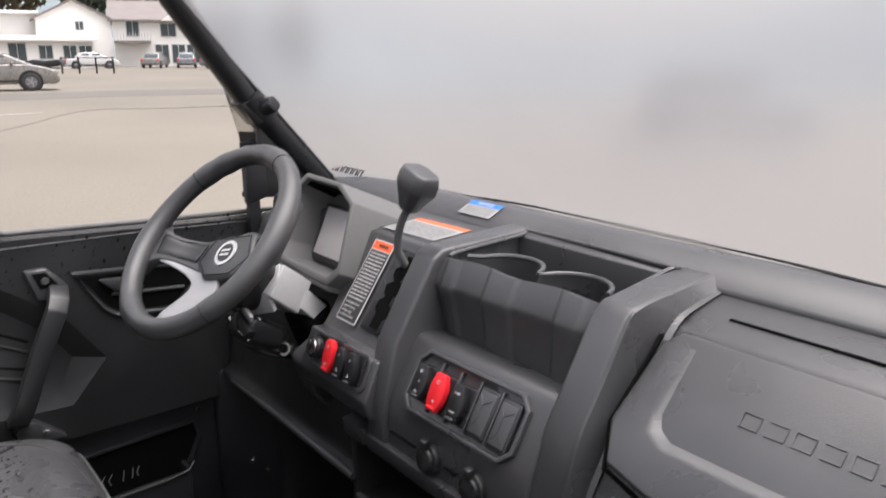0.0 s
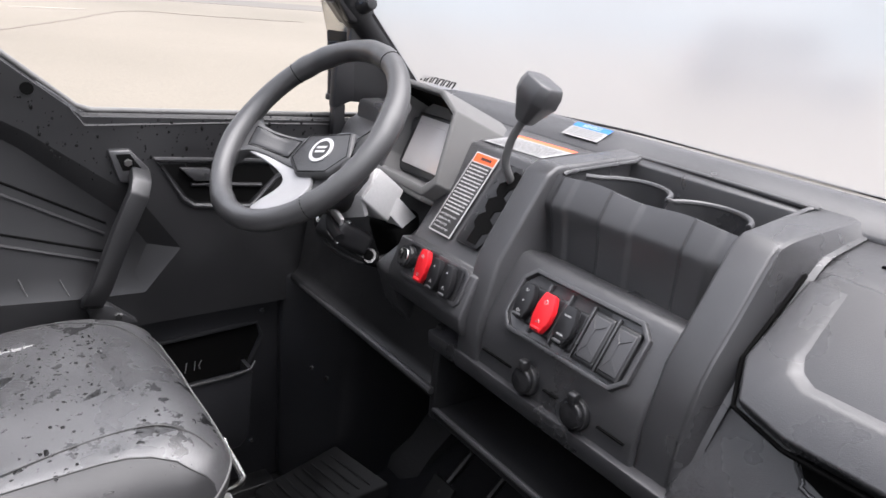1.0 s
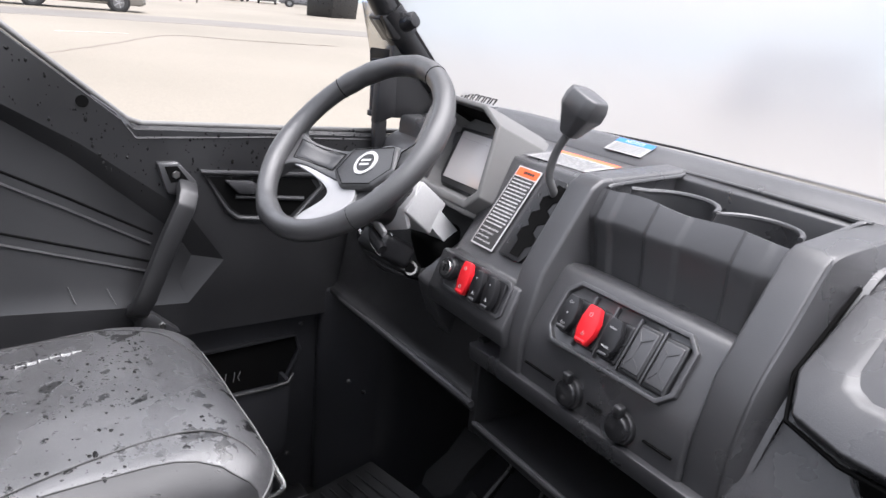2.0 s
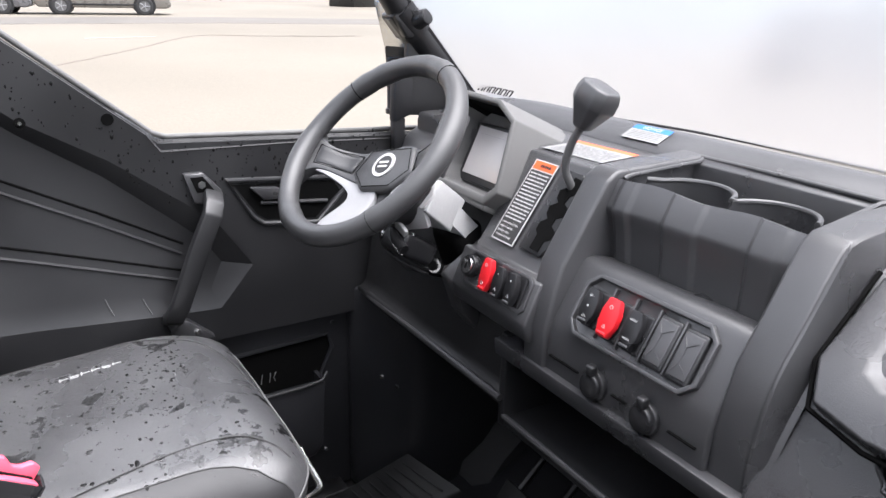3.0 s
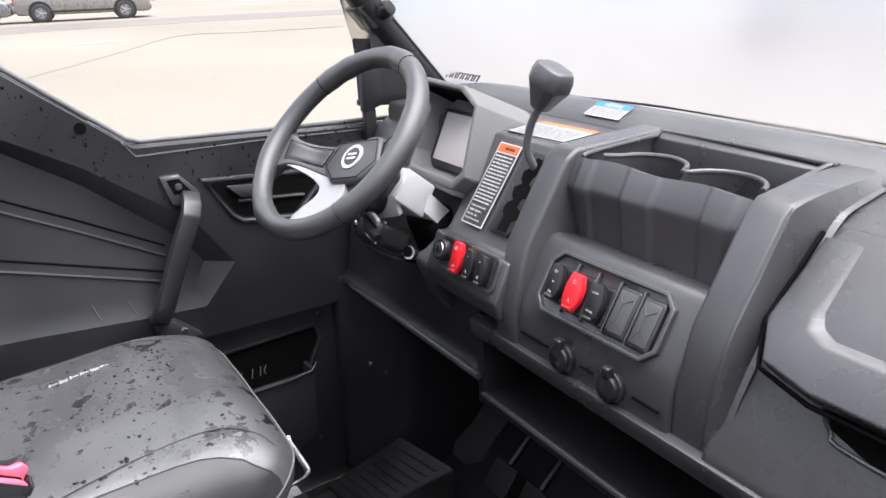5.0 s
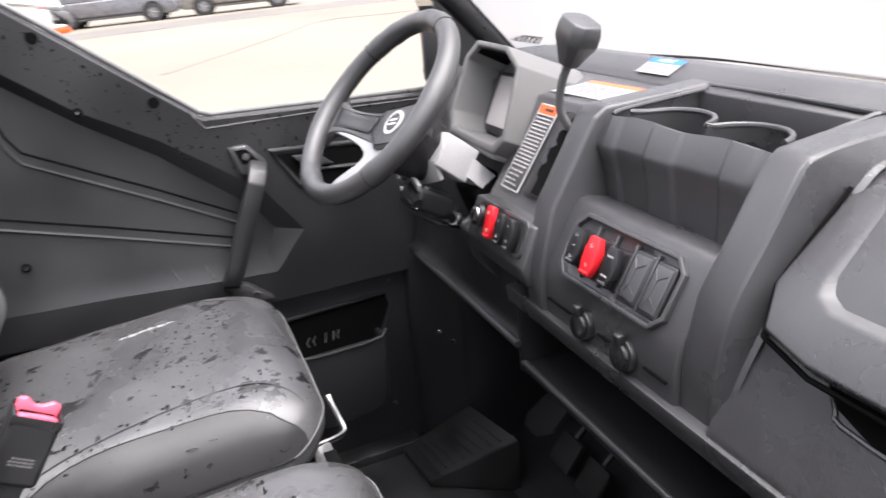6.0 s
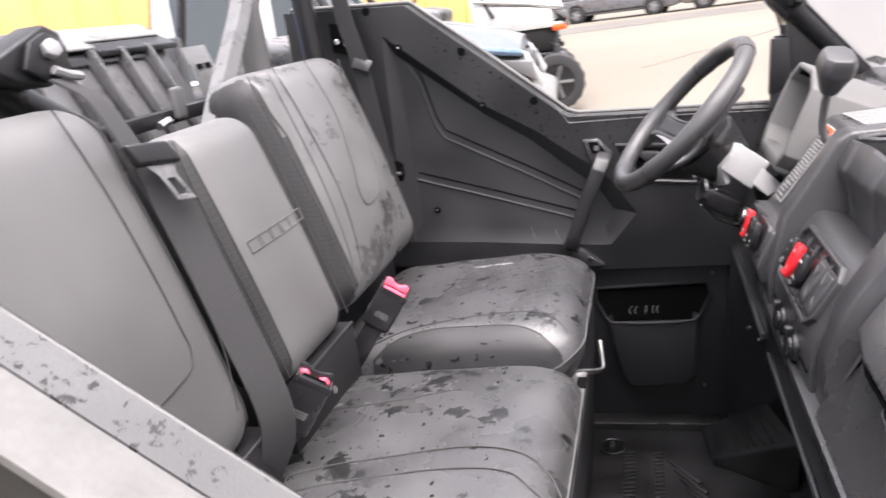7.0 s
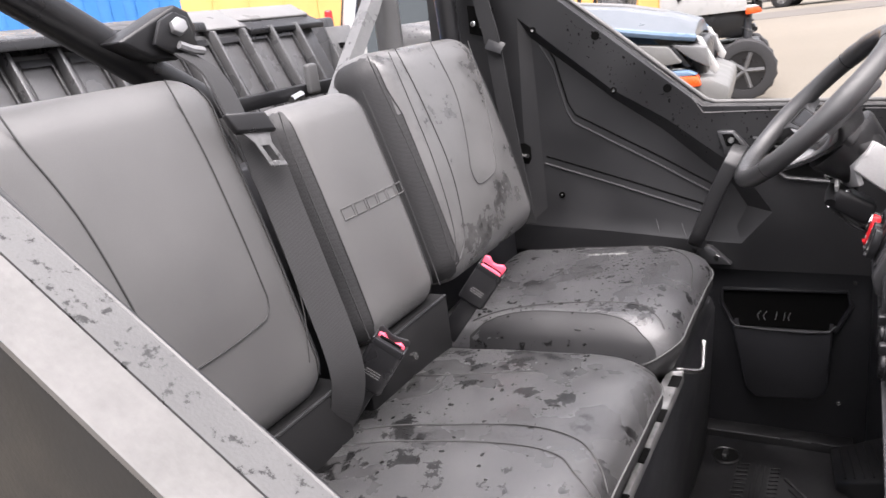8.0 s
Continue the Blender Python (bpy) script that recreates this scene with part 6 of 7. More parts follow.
for x0, x1, y0, z0 in ((-0.862, -0.735, -0.690, 1.577), (-1.115, -0.862, -0.718, 1.591)):
    part("fascia", prism([(y0, z0 - 0.005), (y0, z0), (-0.765, 1.618), (-0.82, 1.620), (-0.82, 1.60)], "x", x0, x1, 0.002), FASCIA, bed, "wet top moulding of the cargo bed, sky sheen painted pale")
part("fascia_notch", prism([(-0.682, 1.555), (-0.682, 1.567), (-0.720, 1.585), (-0.75, 1.604), (-0.75, 1.555)], "x", -1.125, -0.864, 0.002), STEEL_BLACK, bed, "black notched flange")
for i in range(10):
    x = -1.02 + i * 0.0885
    part("rib", prism([(-0.55, 1.28), (-0.68, 1.572), (-0.73, 1.572), (-0.60, 1.28)], "x", x - 0.004, x + 0.004, 0.002), BED_SHEEN, bed)
    part("rib_panel", prism([(-0.574, 1.30), (-0.700, 1.565), (-0.712, 1.565), (-0.586, 1.30)], "x", x + 0.0065, x + 0.082, 0.003), BED_SHEEN, bed)
    for a_, b_ in ((0.012, 0.018), (0.070, 0.076)):
        part("panel_frame", prism([(-0.583, 1.335), (-0.689, 1.557), (-0.705, 1.557), (-0.599, 1.335)], "x", x + a_, x + b_, 0.002), PLASTIC_WET, bed)
    part("panel_frame", prism([(-0.683, 1.545), (-0.689, 1.557), (-0.705, 1.557), (-0.699, 1.545)], "x", x + 0.018, x + 0.070, 0.0), PLASTIC_WET, bed)
part("end_plate", prism([(-0.62, 1.43), (-0.66, 1.552), (-0.664, 1.552), (-0.624, 1.43)], "x", -1.20, -1.10, 0.001), STRUT_GREY, bed, "grey slotted end plate")
for x in (-1.18, -1.145):
    part("slot", prism([(-0.6395, 1.50), (-0.6428, 1.512), (-0.645, 1.512), (-0.6417, 1.50)], "x", x, x + 0.022), VOID, bed)
part("front_rail", box(-1.10, 0.0, -0.56, -0.53, 1.415, 1.442, 0.003), STEEL_BLACK, bed, "black steel latch rail")
part("latch", moved(rbox(0.034, 0.016, 0.062, 0.007, 2, (1, 1, 1)), pose(-0.845, -0.522, 1.452)), STEEL_GREY, bed)
part("latch_bolt", tube([(-0.80, -0.52, 1.425), (-0.76, -0.515, 1.420)], 0.008, 8), CHROME, bed)
part("side_wall", box(-1.33, -1.29, -1.6, -0.80, 1.25, 1.58, 0.01), PLASTIC, bed)
part("bed_floor", box(-1.30, 0.05, -1.6, -0.64, 1.22, 1.27, 0.004), PLASTIC_SHADED, bed)
settle(bed)
# passenger side outer panel, seen from above
ps = thing("passenger_quarter_panel", "wet black lip over a white and grimy grey outer panel", "body panel", (0.12, 0.1, 1.2))
L = [(-0.40, 1.60), (-0.285, 1.598), (-0.235, 1.580), (-0.066, 1.456), (0.100, 1.334), (0.205, 1.257), (0.228, 1.246), (0.262, 1.241), (0.40, 1.236), (0.93, 1.220)]
part("lip", ribbon([(0.1180, y, z - 0.003) for y, z in L], (1, 0, 0), 0.034, 0.008), LIP_WET, ps)
part("lip_edge", tube([(0.1015, y, z - 0.0005) for y, z in L], 0.0028, 8), PANEL, ps)
part("white_band", ribbon([(0.1570, y, z - 0.004) for y, z in L], (1, 0, -0.06), 0.042, 0.006), BODY_WHITE, ps, "white painted band")
part("outer_skin", prism([(y - 0.002, z - 0.008) for y, z in L] + [(0.93, 0.7), (-0.40, 0.7)], "x", 0.170, 0.176, 0.001), BODY_GREY, ps, "grimy grey outer skin")
settle(ps)

# ---- the lot around: parked cars, machines, buildings ----
CARPAINT_SILVER = material("silver_car_paint", (0.17, 0.16, 0.145), 0.3, metal=0.3, grain=5, bump=0, vary=0.02, coat=0.6)
CARPAINT_DARK = material("dark_grey_car_paint", (0.13, 0.13, 0.14), 0.3, metal=0.3, grain=50, bump=0, vary=0.05, coat=0.6)
CARPAINT_WHITE = material("white_car_paint", (0.45, 0.45, 0.44), 0.3, grain=50, bump=0, vary=0.05, coat=0.6)
CARPAINT_BLUE = material("pale_blue_machine_plastic", (0.125, 0.195, 0.29), 0.35, grain=80, bump=0.05, vary=0.1, coat=0.4)
MACHINE_GREY = material("light_grey_machine_plastic", (0.13, 0.13, 0.13), 0.4, grain=80, bump=0.05, vary=0.1)
BUMPER_GREY = material("light_grey_bumper", (0.135, 0.135, 0.13), 0.5, grain=80, bump=0.1, vary=0.15)
HOOD_PALE = material("pale_grey_blue_hood", (0.098, 0.112, 0.126), 0.35, grain=80, bump=0.05, vary=0.1, coat=0.4)
CARGLASS = material("dark_car_glass", (0.05, 0.06, 0.065), 0.08, grain=20, bump=0, vary=0.05)
TYRE = material("tyre_rubber", (0.025, 0.025, 0.026), 0.75, grain=120, bump=0.4)
LAMP_RED = material("red_lamp_lens", (0.65, 0.02, 0.02), 0.25, bump=0)
LAMP_AMBER = material("amber_lamp_lens", (0.72, 0.085, 0.012), 0.25, bump=0)
SIDING = material("white_siding", (0.72, 0.70, 0.67), 0.7, grain=6, bump=0.2, vary=0.06, blotch=0.4)
ROOFING = material("grey_brown_shingle", (0.17, 0.15, 0.14), 0.85, grain=8, bump=0.5, vary=0.25, blotch=0.6, dist=0.02)
WINDOW = material("window_glass", (0.06, 0.075, 0.08), 0.12, bump=0, grain=4)
CONTAINER_ORANGE = material("orange_painted_wall", (0.75, 0.40, 0.13), 0.55, grain=12, bump=0.2, vary=0.1, blotch=0.8)
CONTAINER_BLUE = material("blue_painted_steel", (0.03, 0.18, 0.46), 0.5, grain=12, bump=0.2, vary=0.15, blotch=0.8)
FOLIAGE = material("autumn_foliage", (0.10, 0.085, 0.05), 0.8, grain=3, bump=0.5, vary=0.5, blotch=0.25)
FOLIAGE_GREEN = material("green_foliage", (0.055, 0.075, 0.05), 0.8, grain=3, bump=0.5, vary=0.5, blotch=0.25)
HILL = material("hazy_wooded_hillside", (0.13, 0.16, 0.17), 0.9, grain=0.3, bump=0.5, vary=0.5, blotch=0.02)


def road_wheel(owner, x, y, r, w_, knobs=0, m=None):
    """A wheel standing on z = 0, axle along x; a tyre with a spoked rim under it."""
    m = m or Matrix.Identity(4)
    prof = [(0.62, 0.5), (0.80, 0.52), (0.93, 0.48), (1.0, 0.34), (1.0, -0.34), (0.93, -0.48), (0.80, -0.52), (0.62, -0.5)]
    b_ = bmesh.new()
    rings_ = []
    for k in range(32):
        a = math.tau * k / 32
        kn = 1.0 + (0.05 if knobs and k % 2 else 0)
        rings_.append([b_.verts.new((x + w_ * q, y + r * (p if p < 0.95 else p * kn / (1.05 if knobs else 1)) * math.cos(a), r + r * (p if p < 0.95 else p * kn / (1.05 if knobs else 1)) * math.sin(a))) for p, q in prof])
    for k in range(32):
        A, B = rings_[k], rings_[(k + 1) % 32]
        for j in range(8):
            b_.faces.new((A[j], A[(j + 1) % 8], B[(j + 1) % 8], B[j]))
    bmesh.ops.recalc_face_normals(b_, faces=b_.faces)
    t_ = part("tyre", moved(b_, m), TYRE, owner, smooth=30)
    rim_b = disc((x - w_ * 0.42, y, r), (1, 0, 0), r * 0.64, w_ * 0.84, sides=28)
    part("rim", moved(rim_b, m), MACHINE_GREY if not knobs else STEEL_BLACK, t_)
    sp = bmesh.new()
    for k in range(5):
        a = math.tau * k / 5
        tube([(x + w_ * 0.44, y, r), (x + w_ * 0.44, y + 0.58 * r * math.cos(a), r + 0.58 * r * math.sin(a))], r * 0.07, 6, bm=sp)
    part("spokes", moved(sp, m), SILVER if not knobs else STEEL_GREY, t_)
    return t_


# what carries the cab: frame, bed posts and wheels
chassis = thing("vehicle_frame", "black steel frame on knobbly tyres under the cab and bed", "vehicle frame", (CX, -0.2, 0))
for x in (-1.02, -0.26):
    part("frame_rail", box(x - 0.03, x + 0.03, -1.55, 1.05, 0.29, 0.361, 0.006), STEEL_BLACK, chassis)
for y in (-1.15, 1.0):
    part("axle", tube([(-1.24, y, 0.33), (-0.04, y, 0.33)], 0.03, 10), STEEL_BLACK, chassis)
    for x in (-1.24, -0.04):
        road_wheel(chassis, x, y, 0.33, 0.22, knobs=1)
for x in (-1.02, -0.26):
    for y in (-0.80, -1.48):
        part("bed_post", box(x - 0.025, x + 0.025, y - 0.025, y + 0.025, 0.355, 1.222, 0.004), STEEL_BLACK, chassis)
settle(chassis)


def car(label, paint, m, long=4.5, high=1.45, wide=1.75, van=False, lamp_z=0.95):
    """A parked car, its nose along +y, standing on z = 0 before the pose m."""
    c = thing("parked_car", label, "car", group="parked cars")
    L_, H, W = long / 2, high, wide / 2
    body = [(-L_, 0.45), (-L_ + 0.05, 0.85), (-L_ + 0.25, 0.92), (L_ - 0.95, 0.96), (L_ - 0.35, 0.84), (L_ - 0.06, 0.70), (L_, 0.58), (L_, 0.30), (L_ - 0.1, 0.24), (-L_ + 0.1, 0.26)]
    roof = [(-L_ + 0.12, 0.9), (-L_ + 0.45, H - 0.06), (-L_ + 0.9, H), (0.35, H), (0.7, H - 0.08), (L_ - 1.15, 0.9)] if van else \
           [(-L_ + 0.55, 0.9), (-L_ + 1.25, H - 0.06), (-L_ + 1.7, H), (0.15, H), (0.55, H - 0.07), (L_ - 0.75, 0.92)]
    part("body", moved(prism(body, "x", -W, W, 0.09, 3), m), paint, c)
    cab = prism(roof, "x", -W + 0.10, W - 0.10, 0.07, 3)
    for v in cab.verts:
        if v.co.z > 1.0:
            v.co.x *= 1 - 0.22 * (v.co.z - 0.9) / (H - 0.9)
    part("cabin", moved(cab, m), paint, c)
    for s in (-1, 1):
        def gl(a, b):
            q = prism([(a + 0.10, 0.94), (a + 0.16, H - 0.14), (b - 0.10, H - 0.14), (b + 0.02, 0.94)], "x", -0.006, 0.006)
            for v in q.verts:
                v.co.x += s * ((W - 0.10) * (1 - 0.22 * max(0, v.co.z - 0.9) / (H - 0.9)) + 0.004)
            return q
        y0, y1 = roof[1][0] + 0.02, roof[4][0] + 0.18
        ym = (y0 + y1) / 2
        for a, b in ((y0, ym - 0.05), (ym, y1)):
            part("side_window", moved(gl(a, b), m), CARGLASS, c)
        part("headlight", moved(rbox(0.32, 0.22, 0.14, 0.05, 2, (1, 1, 1)), m @ pose(s * (W - 0.22), L_ - 0.10, 0.66)), MACHINE_GREY, c)
        part("tail_light", moved(rbox(0.22, 0.12, 0.30 if van else 0.16, 0.04, 2, (1, 1, 1)), m @ pose(s * (W - 0.14), -L_ + 0.06, lamp_z if van else 0.78)), LAMP_RED, c)
        part("door_mirror", moved(rbox(0.16, 0.10, 0.12, 0.04, 2, (1, 1, 1)), m @ pose(s * (W + 0.04), L_ - 1.45, 0.98)), paint, c)
        part("door_handle", moved(rbox(0.03, 0.16, 0.03, 0.01, 2, (1, 1, 1)), m @ pose(s * (W + 0.005), -0.45, 0.80)), paint, c)
        part("sill_trim", moved(box(s * W - 0.012, s * W + 0.012, -L_ + 1.1, L_ - 1.2, 0.33, 0.40, 0.01), m), STEEL_BLACK, c)
        for y in (-L_ + 0.85, L_ - 0.9):
            part("wheel_arch", moved(disc((s * (W + 0.002) - (0.01 if s > 0 else -0.01), y, 0.34), (s, 0, 0), 0.40, 0.012, sides=28), m), STEEL_BLACK, c)
            road_wheel(c, s * (W - 0.07), y, 0.32, 0.20, m=m)
    part("windscreen", moved(ribbon([(0, roof[4][0] + 0.03, H - 0.10), (0, roof[5][0] - 0.02, 0.96)], (1, 0, 0), 1.25, 0.02), m), CARGLASS, c)
    part("rear_window", moved(ribbon([(0, roof[1][0] - 0.03, H - 0.12), (0, roof[0][0] + 0.0, 0.98)], (1, 0, 0), 1.2, 0.02), m), CARGLASS, c)
    part("bumper", moved(box(-W + 0.05, W - 0.05, L_ - 0.06, L_ + 0.05, 0.30, 0.52, 0.04), m), paint, c)
    part("bumper", moved(box(-W + 0.05, W - 0.05, -L_ - 0.05, -L_ + 0.06, 0.34, 0.58, 0.04), m), paint, c)
    return c


def stand(x, y, turn):
    return pose(x, y, rise(x, y), 0, 0, turn)


car("silver-beige sedan parked across the lot", CARPAINT_SILVER, stand(-31.9, 4.2, -8), 4.6, 1.45)
car("dark grey minivan with red tail lights parked across the lot", CARPAINT_DARK, stand(-32.6, -0.6, -10), 4.9, 1.75, van=True)
car("dark car parked far across the lot", CARPAINT_DARK, stand(-44, 4.0, 75), 4.6, 1.5)
car("white van with red tail lights behind the machines", CARPAINT_WHITE, stand(-11.5, -5.3, 37), 5.2, 2.5, 1.9, van=True, lamp_z=1.62)
car("white van seen faintly through the hazy windshield", CARPAINT_WHITE, stand(-11.5, 21.0, -63), 5.2, 1.9, van=True)
car("white car parked by the low building", CARPAINT_WHITE, stand(-76, 18.8, -10), 4.6, 1.5)
car("silver car parked by the low building", CARPAINT_SILVER, stand(-76, 24.6, 60), 4.5, 1.5)
car("red-tinged dark car before the house", CARPAINT_DARK, stand(-74, 27.0, 70), 4.4, 1.5)
car("dark green car before the house", CARPAINT_DARK, stand(-66, 27.6, -20), 4.4, 1.4)


def machine(label, paint, m, lamp, hood_paint, nose=0.0, lift=0.0, bumper=True):
    """A small four-wheeled off-road machine, its nose along +y, with a faceted hood."""
    t_ = thing("off_road_vehicle", label, "off-road vehicle", group="machines in the row")
    m_ = m @ pose(0, nose, lift)
    b_ = bmesh.new()
    rows = []
    for y, top, edge, z0, z1, z2 in ((0.10, 0.36, 0.61, 1.37, 1.29, 1.24), (0.72, 0.34, 0.59, 1.275, 1.195, 1.15), (1.00, 0.30, 0.54, 1.205, 1.135, 1.10), (1.13, 0.26, 0.46, 1.155, 1.105, 1.08)):
        rows.append([b_.verts.new((x, y, z)) for x, z in ((-edge, z2), (-edge - 0.01, z1), (-top, z0), (-0.12, z0 + 0.012), (0.12, z0 + 0.012), (top, z0), (edge + 0.01, z1), (edge, z2))])
    for A, B in zip(rows, rows[1:]):
        for j in range(8):
            b_.faces.new((A[j], A[(j + 1) % 8], B[(j + 1) % 8], B[j]))
    b_.faces.new(rows[0])
    b_.faces.new(rows[-1])
    bmesh.ops.recalc_face_normals(b_, faces=b_.faces)
    part("hood", moved(bev(b_, 0.008, 2, 12), m_), hood_paint, t_, smooth=20)
    part("hood_ridge", moved(prism([(0.12, 1.388), (0.70, 1.298), (0.95, 1.232), (0.95, 1.20), (0.12, 1.35)], "x", -0.13, 0.13, 0.008), m_), MACHINE_GREY, t_)
    part("grille", moved(rbox(0.70, 0.10, 0.22, 0.03, 2, (2, 1, 2)), m_ @ pose(0, 1.13, 0.95)), STEEL_BLACK, t_)
    if bumper:
        part("bumper", moved(prism([(1.00, 0.72), (1.02, 0.88), (1.20, 0.885), (1.31, 0.83), (1.30, 0.70), (1.15, 0.66)], "x", -0.56, 0.56, 0.03), m_), BUMPER_GREY, t_, "light grey moulded bumper")
    else:
        part("engine_bay", moved(box(-0.46, 0.46, -0.20, 1.00, 0.60, 0.90, 0.02), m_), STEEL_BLACK, t_)
        for z in (0.66, 0.86):
            part("cross_bar", moved(tube([(-0.40, 1.10, z), (0.40, 1.10, z)], 0.03, 8), m_), STEEL_BLACK, t_)
    part("chassis", moved(box(-0.42, 0.42, -1.2, 1.10, 0.38, 0.62, 0.03), m), STEEL_BLACK, t_)
    part("tub", moved(box(-0.66, 0.66, -0.75, 0.35, 0.50, 0.98, 0.05), m), paint, t_)
    part("bed", moved(box(-0.66, 0.66, -1.45, -0.70, 0.80, 1.12, 0.04), m), STEEL_BLACK, t_)
    for s in (-1, 1):
        def side(pts, x0, x1, r=0.008):
            return moved(prism(pts, "x", min(s * x0, s * x1), max(s * x0, s * x1), r), m_)
        part("hood_stripe", moved(tube([(s * 0.622, 0.10, 1.275), (s * 0.602, 0.72, 1.175), (s * 0.552, 1.00, 1.118), (s * 0.475, 1.13, 1.09)], 0.022, 8, flat=0.8), m_), paint, t_)
        part("cheek", side([(0.10, 1.23), (0.72, 1.14), (0.80, 1.02), (0.98, 0.90), (0.90, 0.84), (0.10, 0.84)] if bumper else [(0.10, 1.23), (0.72, 1.14), (1.0, 1.08), (1.02, 0.88), (0.10, 0.88)], 0.50, 0.605), paint, t_)
        part("headlight", side([(0.74, 1.10), (1.00, 1.065), (1.07, 0.975), (0.88, 0.955)], 0.46, 0.600), BUMPER_GREY, t_, "white headlight lens")
        part("brow", side([(1.01, 1.07), (1.19, 1.04), (1.21, 0.93), (1.12, 0.98)], 0.38, 0.54), MACHINE_GREY, t_)
        part("brow_gap", side([(1.00, 1.06), (1.03, 1.055), (1.11, 0.945), (1.08, 0.95)], 0.40, 0.54, 0.002), STEEL_BLACK, t_)
        part("lower_cheek", side([(0.82, 0.945), (1.10, 0.93), (1.15, 0.905), (0.86, 0.89)], 0.44, 0.60), paint, t_)
        if bumper:
            part("nose_blade", side([(1.13, 1.10), (1.16, 1.09), (1.25, 0.92), (1.23, 0.88), (1.20, 0.91)], 0.40, 0.43), CARPAINT_WHITE, t_)
        part("marker_lamp", side([(1.00, 0.905), (1.15, 0.900), (1.17, 0.845), (1.00, 0.83)], 0.46, 0.610, 0.015), lamp, t_, "amber marker lamp")
        part("shock", moved(tube([(s * 0.40, 0.95, 0.95), (s * 0.55, 0.95, 0.42)], 0.05, 10), m), STEEL_BLACK, t_)
        part("spring", moved(tube([(s * (0.405 + 0.012 * k) + 0.06 * math.cos(k * 1.6), 0.95 + 0.06 * math.sin(k * 1.6), 0.88 - 0.03 * k) for k in range(13)], 0.012, 6), m), STEEL_GREY, t_)
        part("control_arm", moved(tube([(s * 0.30, 0.85, 0.48), (s * 0.60, 0.95, 0.42), (s * 0.30, 1.08, 0.48)], 0.022, 6), m), STEEL_BLACK, t_)
        part("front_post", moved(tube([(s * 0.60, 0.25, 1.15), (s * 0.56, -0.05, 1.75), (s * 0.56, -0.75, 1.80), (s * 0.60, -0.95, 1.0)], 0.028, 8), m), STEEL_BLACK, t_)
        for y in (0.92, -0.98):
            road_wheel(t_, s * 0.66, y, 0.34, 0.24, knobs=1, m=m)
    part("seat", moved(rbox(1.1, 0.35, 0.65, 0.08, 2, (3, 1, 2)), m @ pose(0, -0.55, 1.05, -12)), VINYL, t_)
    part("windscreen", moved(ribbon([(0, 0.14, 1.29), (0, -0.10, 1.72)], (1, 0, 0), 1.05, 0.01), m), CARGLASS, t_)
    return t_


machine("pale blue off-road side-by-side parked alongside", CARPAINT_BLUE, stand(-4.66, -1.68, 6) @ Matrix.Scale(1.1, 4), LAMP_AMBER, HOOD_PALE, lift=0.03)
machine("grey off-road side-by-side with knobbly tyres parked alongside", CARPAINT_WHITE, stand(-10.19, -1.92, 8) @ Matrix.Scale(1.12, 4), LAMP_AMBER, CARPAINT_WHITE, nose=-0.07, lift=0.09, bumper=False)

# painted parking line and a long crack
def strip(name, pts, width, mat, lift, label, cat):
    b_ = ribbon([(x, y, rise(x, y) + lift) for x, y in pts], (0.3, 1, 0) if width < 1 else (1, 0, 0), width, 0.004)
    return tagged(part(name, b_, mat), label, cat, kind="structure")
LINEPAINT = material("worn_white_line_paint", (0.32, 0.30, 0.26), 0.7, grain=30, vary=0.3)
CRACK = material("tar_crack", (0.13, 0.11, 0.09), 0.8, grain=30, vary=0.3)
DAMP = material("damp_asphalt_patch", (0.098, 0.088, 0.076), 0.7, grain=20, vary=0.25, blotch=0.5)
rg = random.Random(8)
strip("crack_line", [(p.x + rg.uniform(-.05, .05), p.y) for p in smooth_path([(-13.3, 0.3, 0), (-14.7, 1.3, 0), (-16.9, 2.8, 0), (-19.6, 4.6, 0), (-19.1, 6.5, 0), (-18.6, 8.7, 0)], 5)], 0.09, CRACK, 0.004, "dark tar-filled crack across the asphalt", "crack")
strip("parking_line", [(-19.3, 2.0), (-19.5, 3.6)], 0.12, LINEPAINT, 0.005, "worn white parking line", "parking line")
strip("asphalt_patch", [(-26.5, -4.0), (-27.0, 2.0), (-27.0, 7.0), (-25.5, 13.0), (-24.0, 16.0)], 4.2, DAMP, 0.003, "darker asphalt patch across the lot", "asphalt patch")


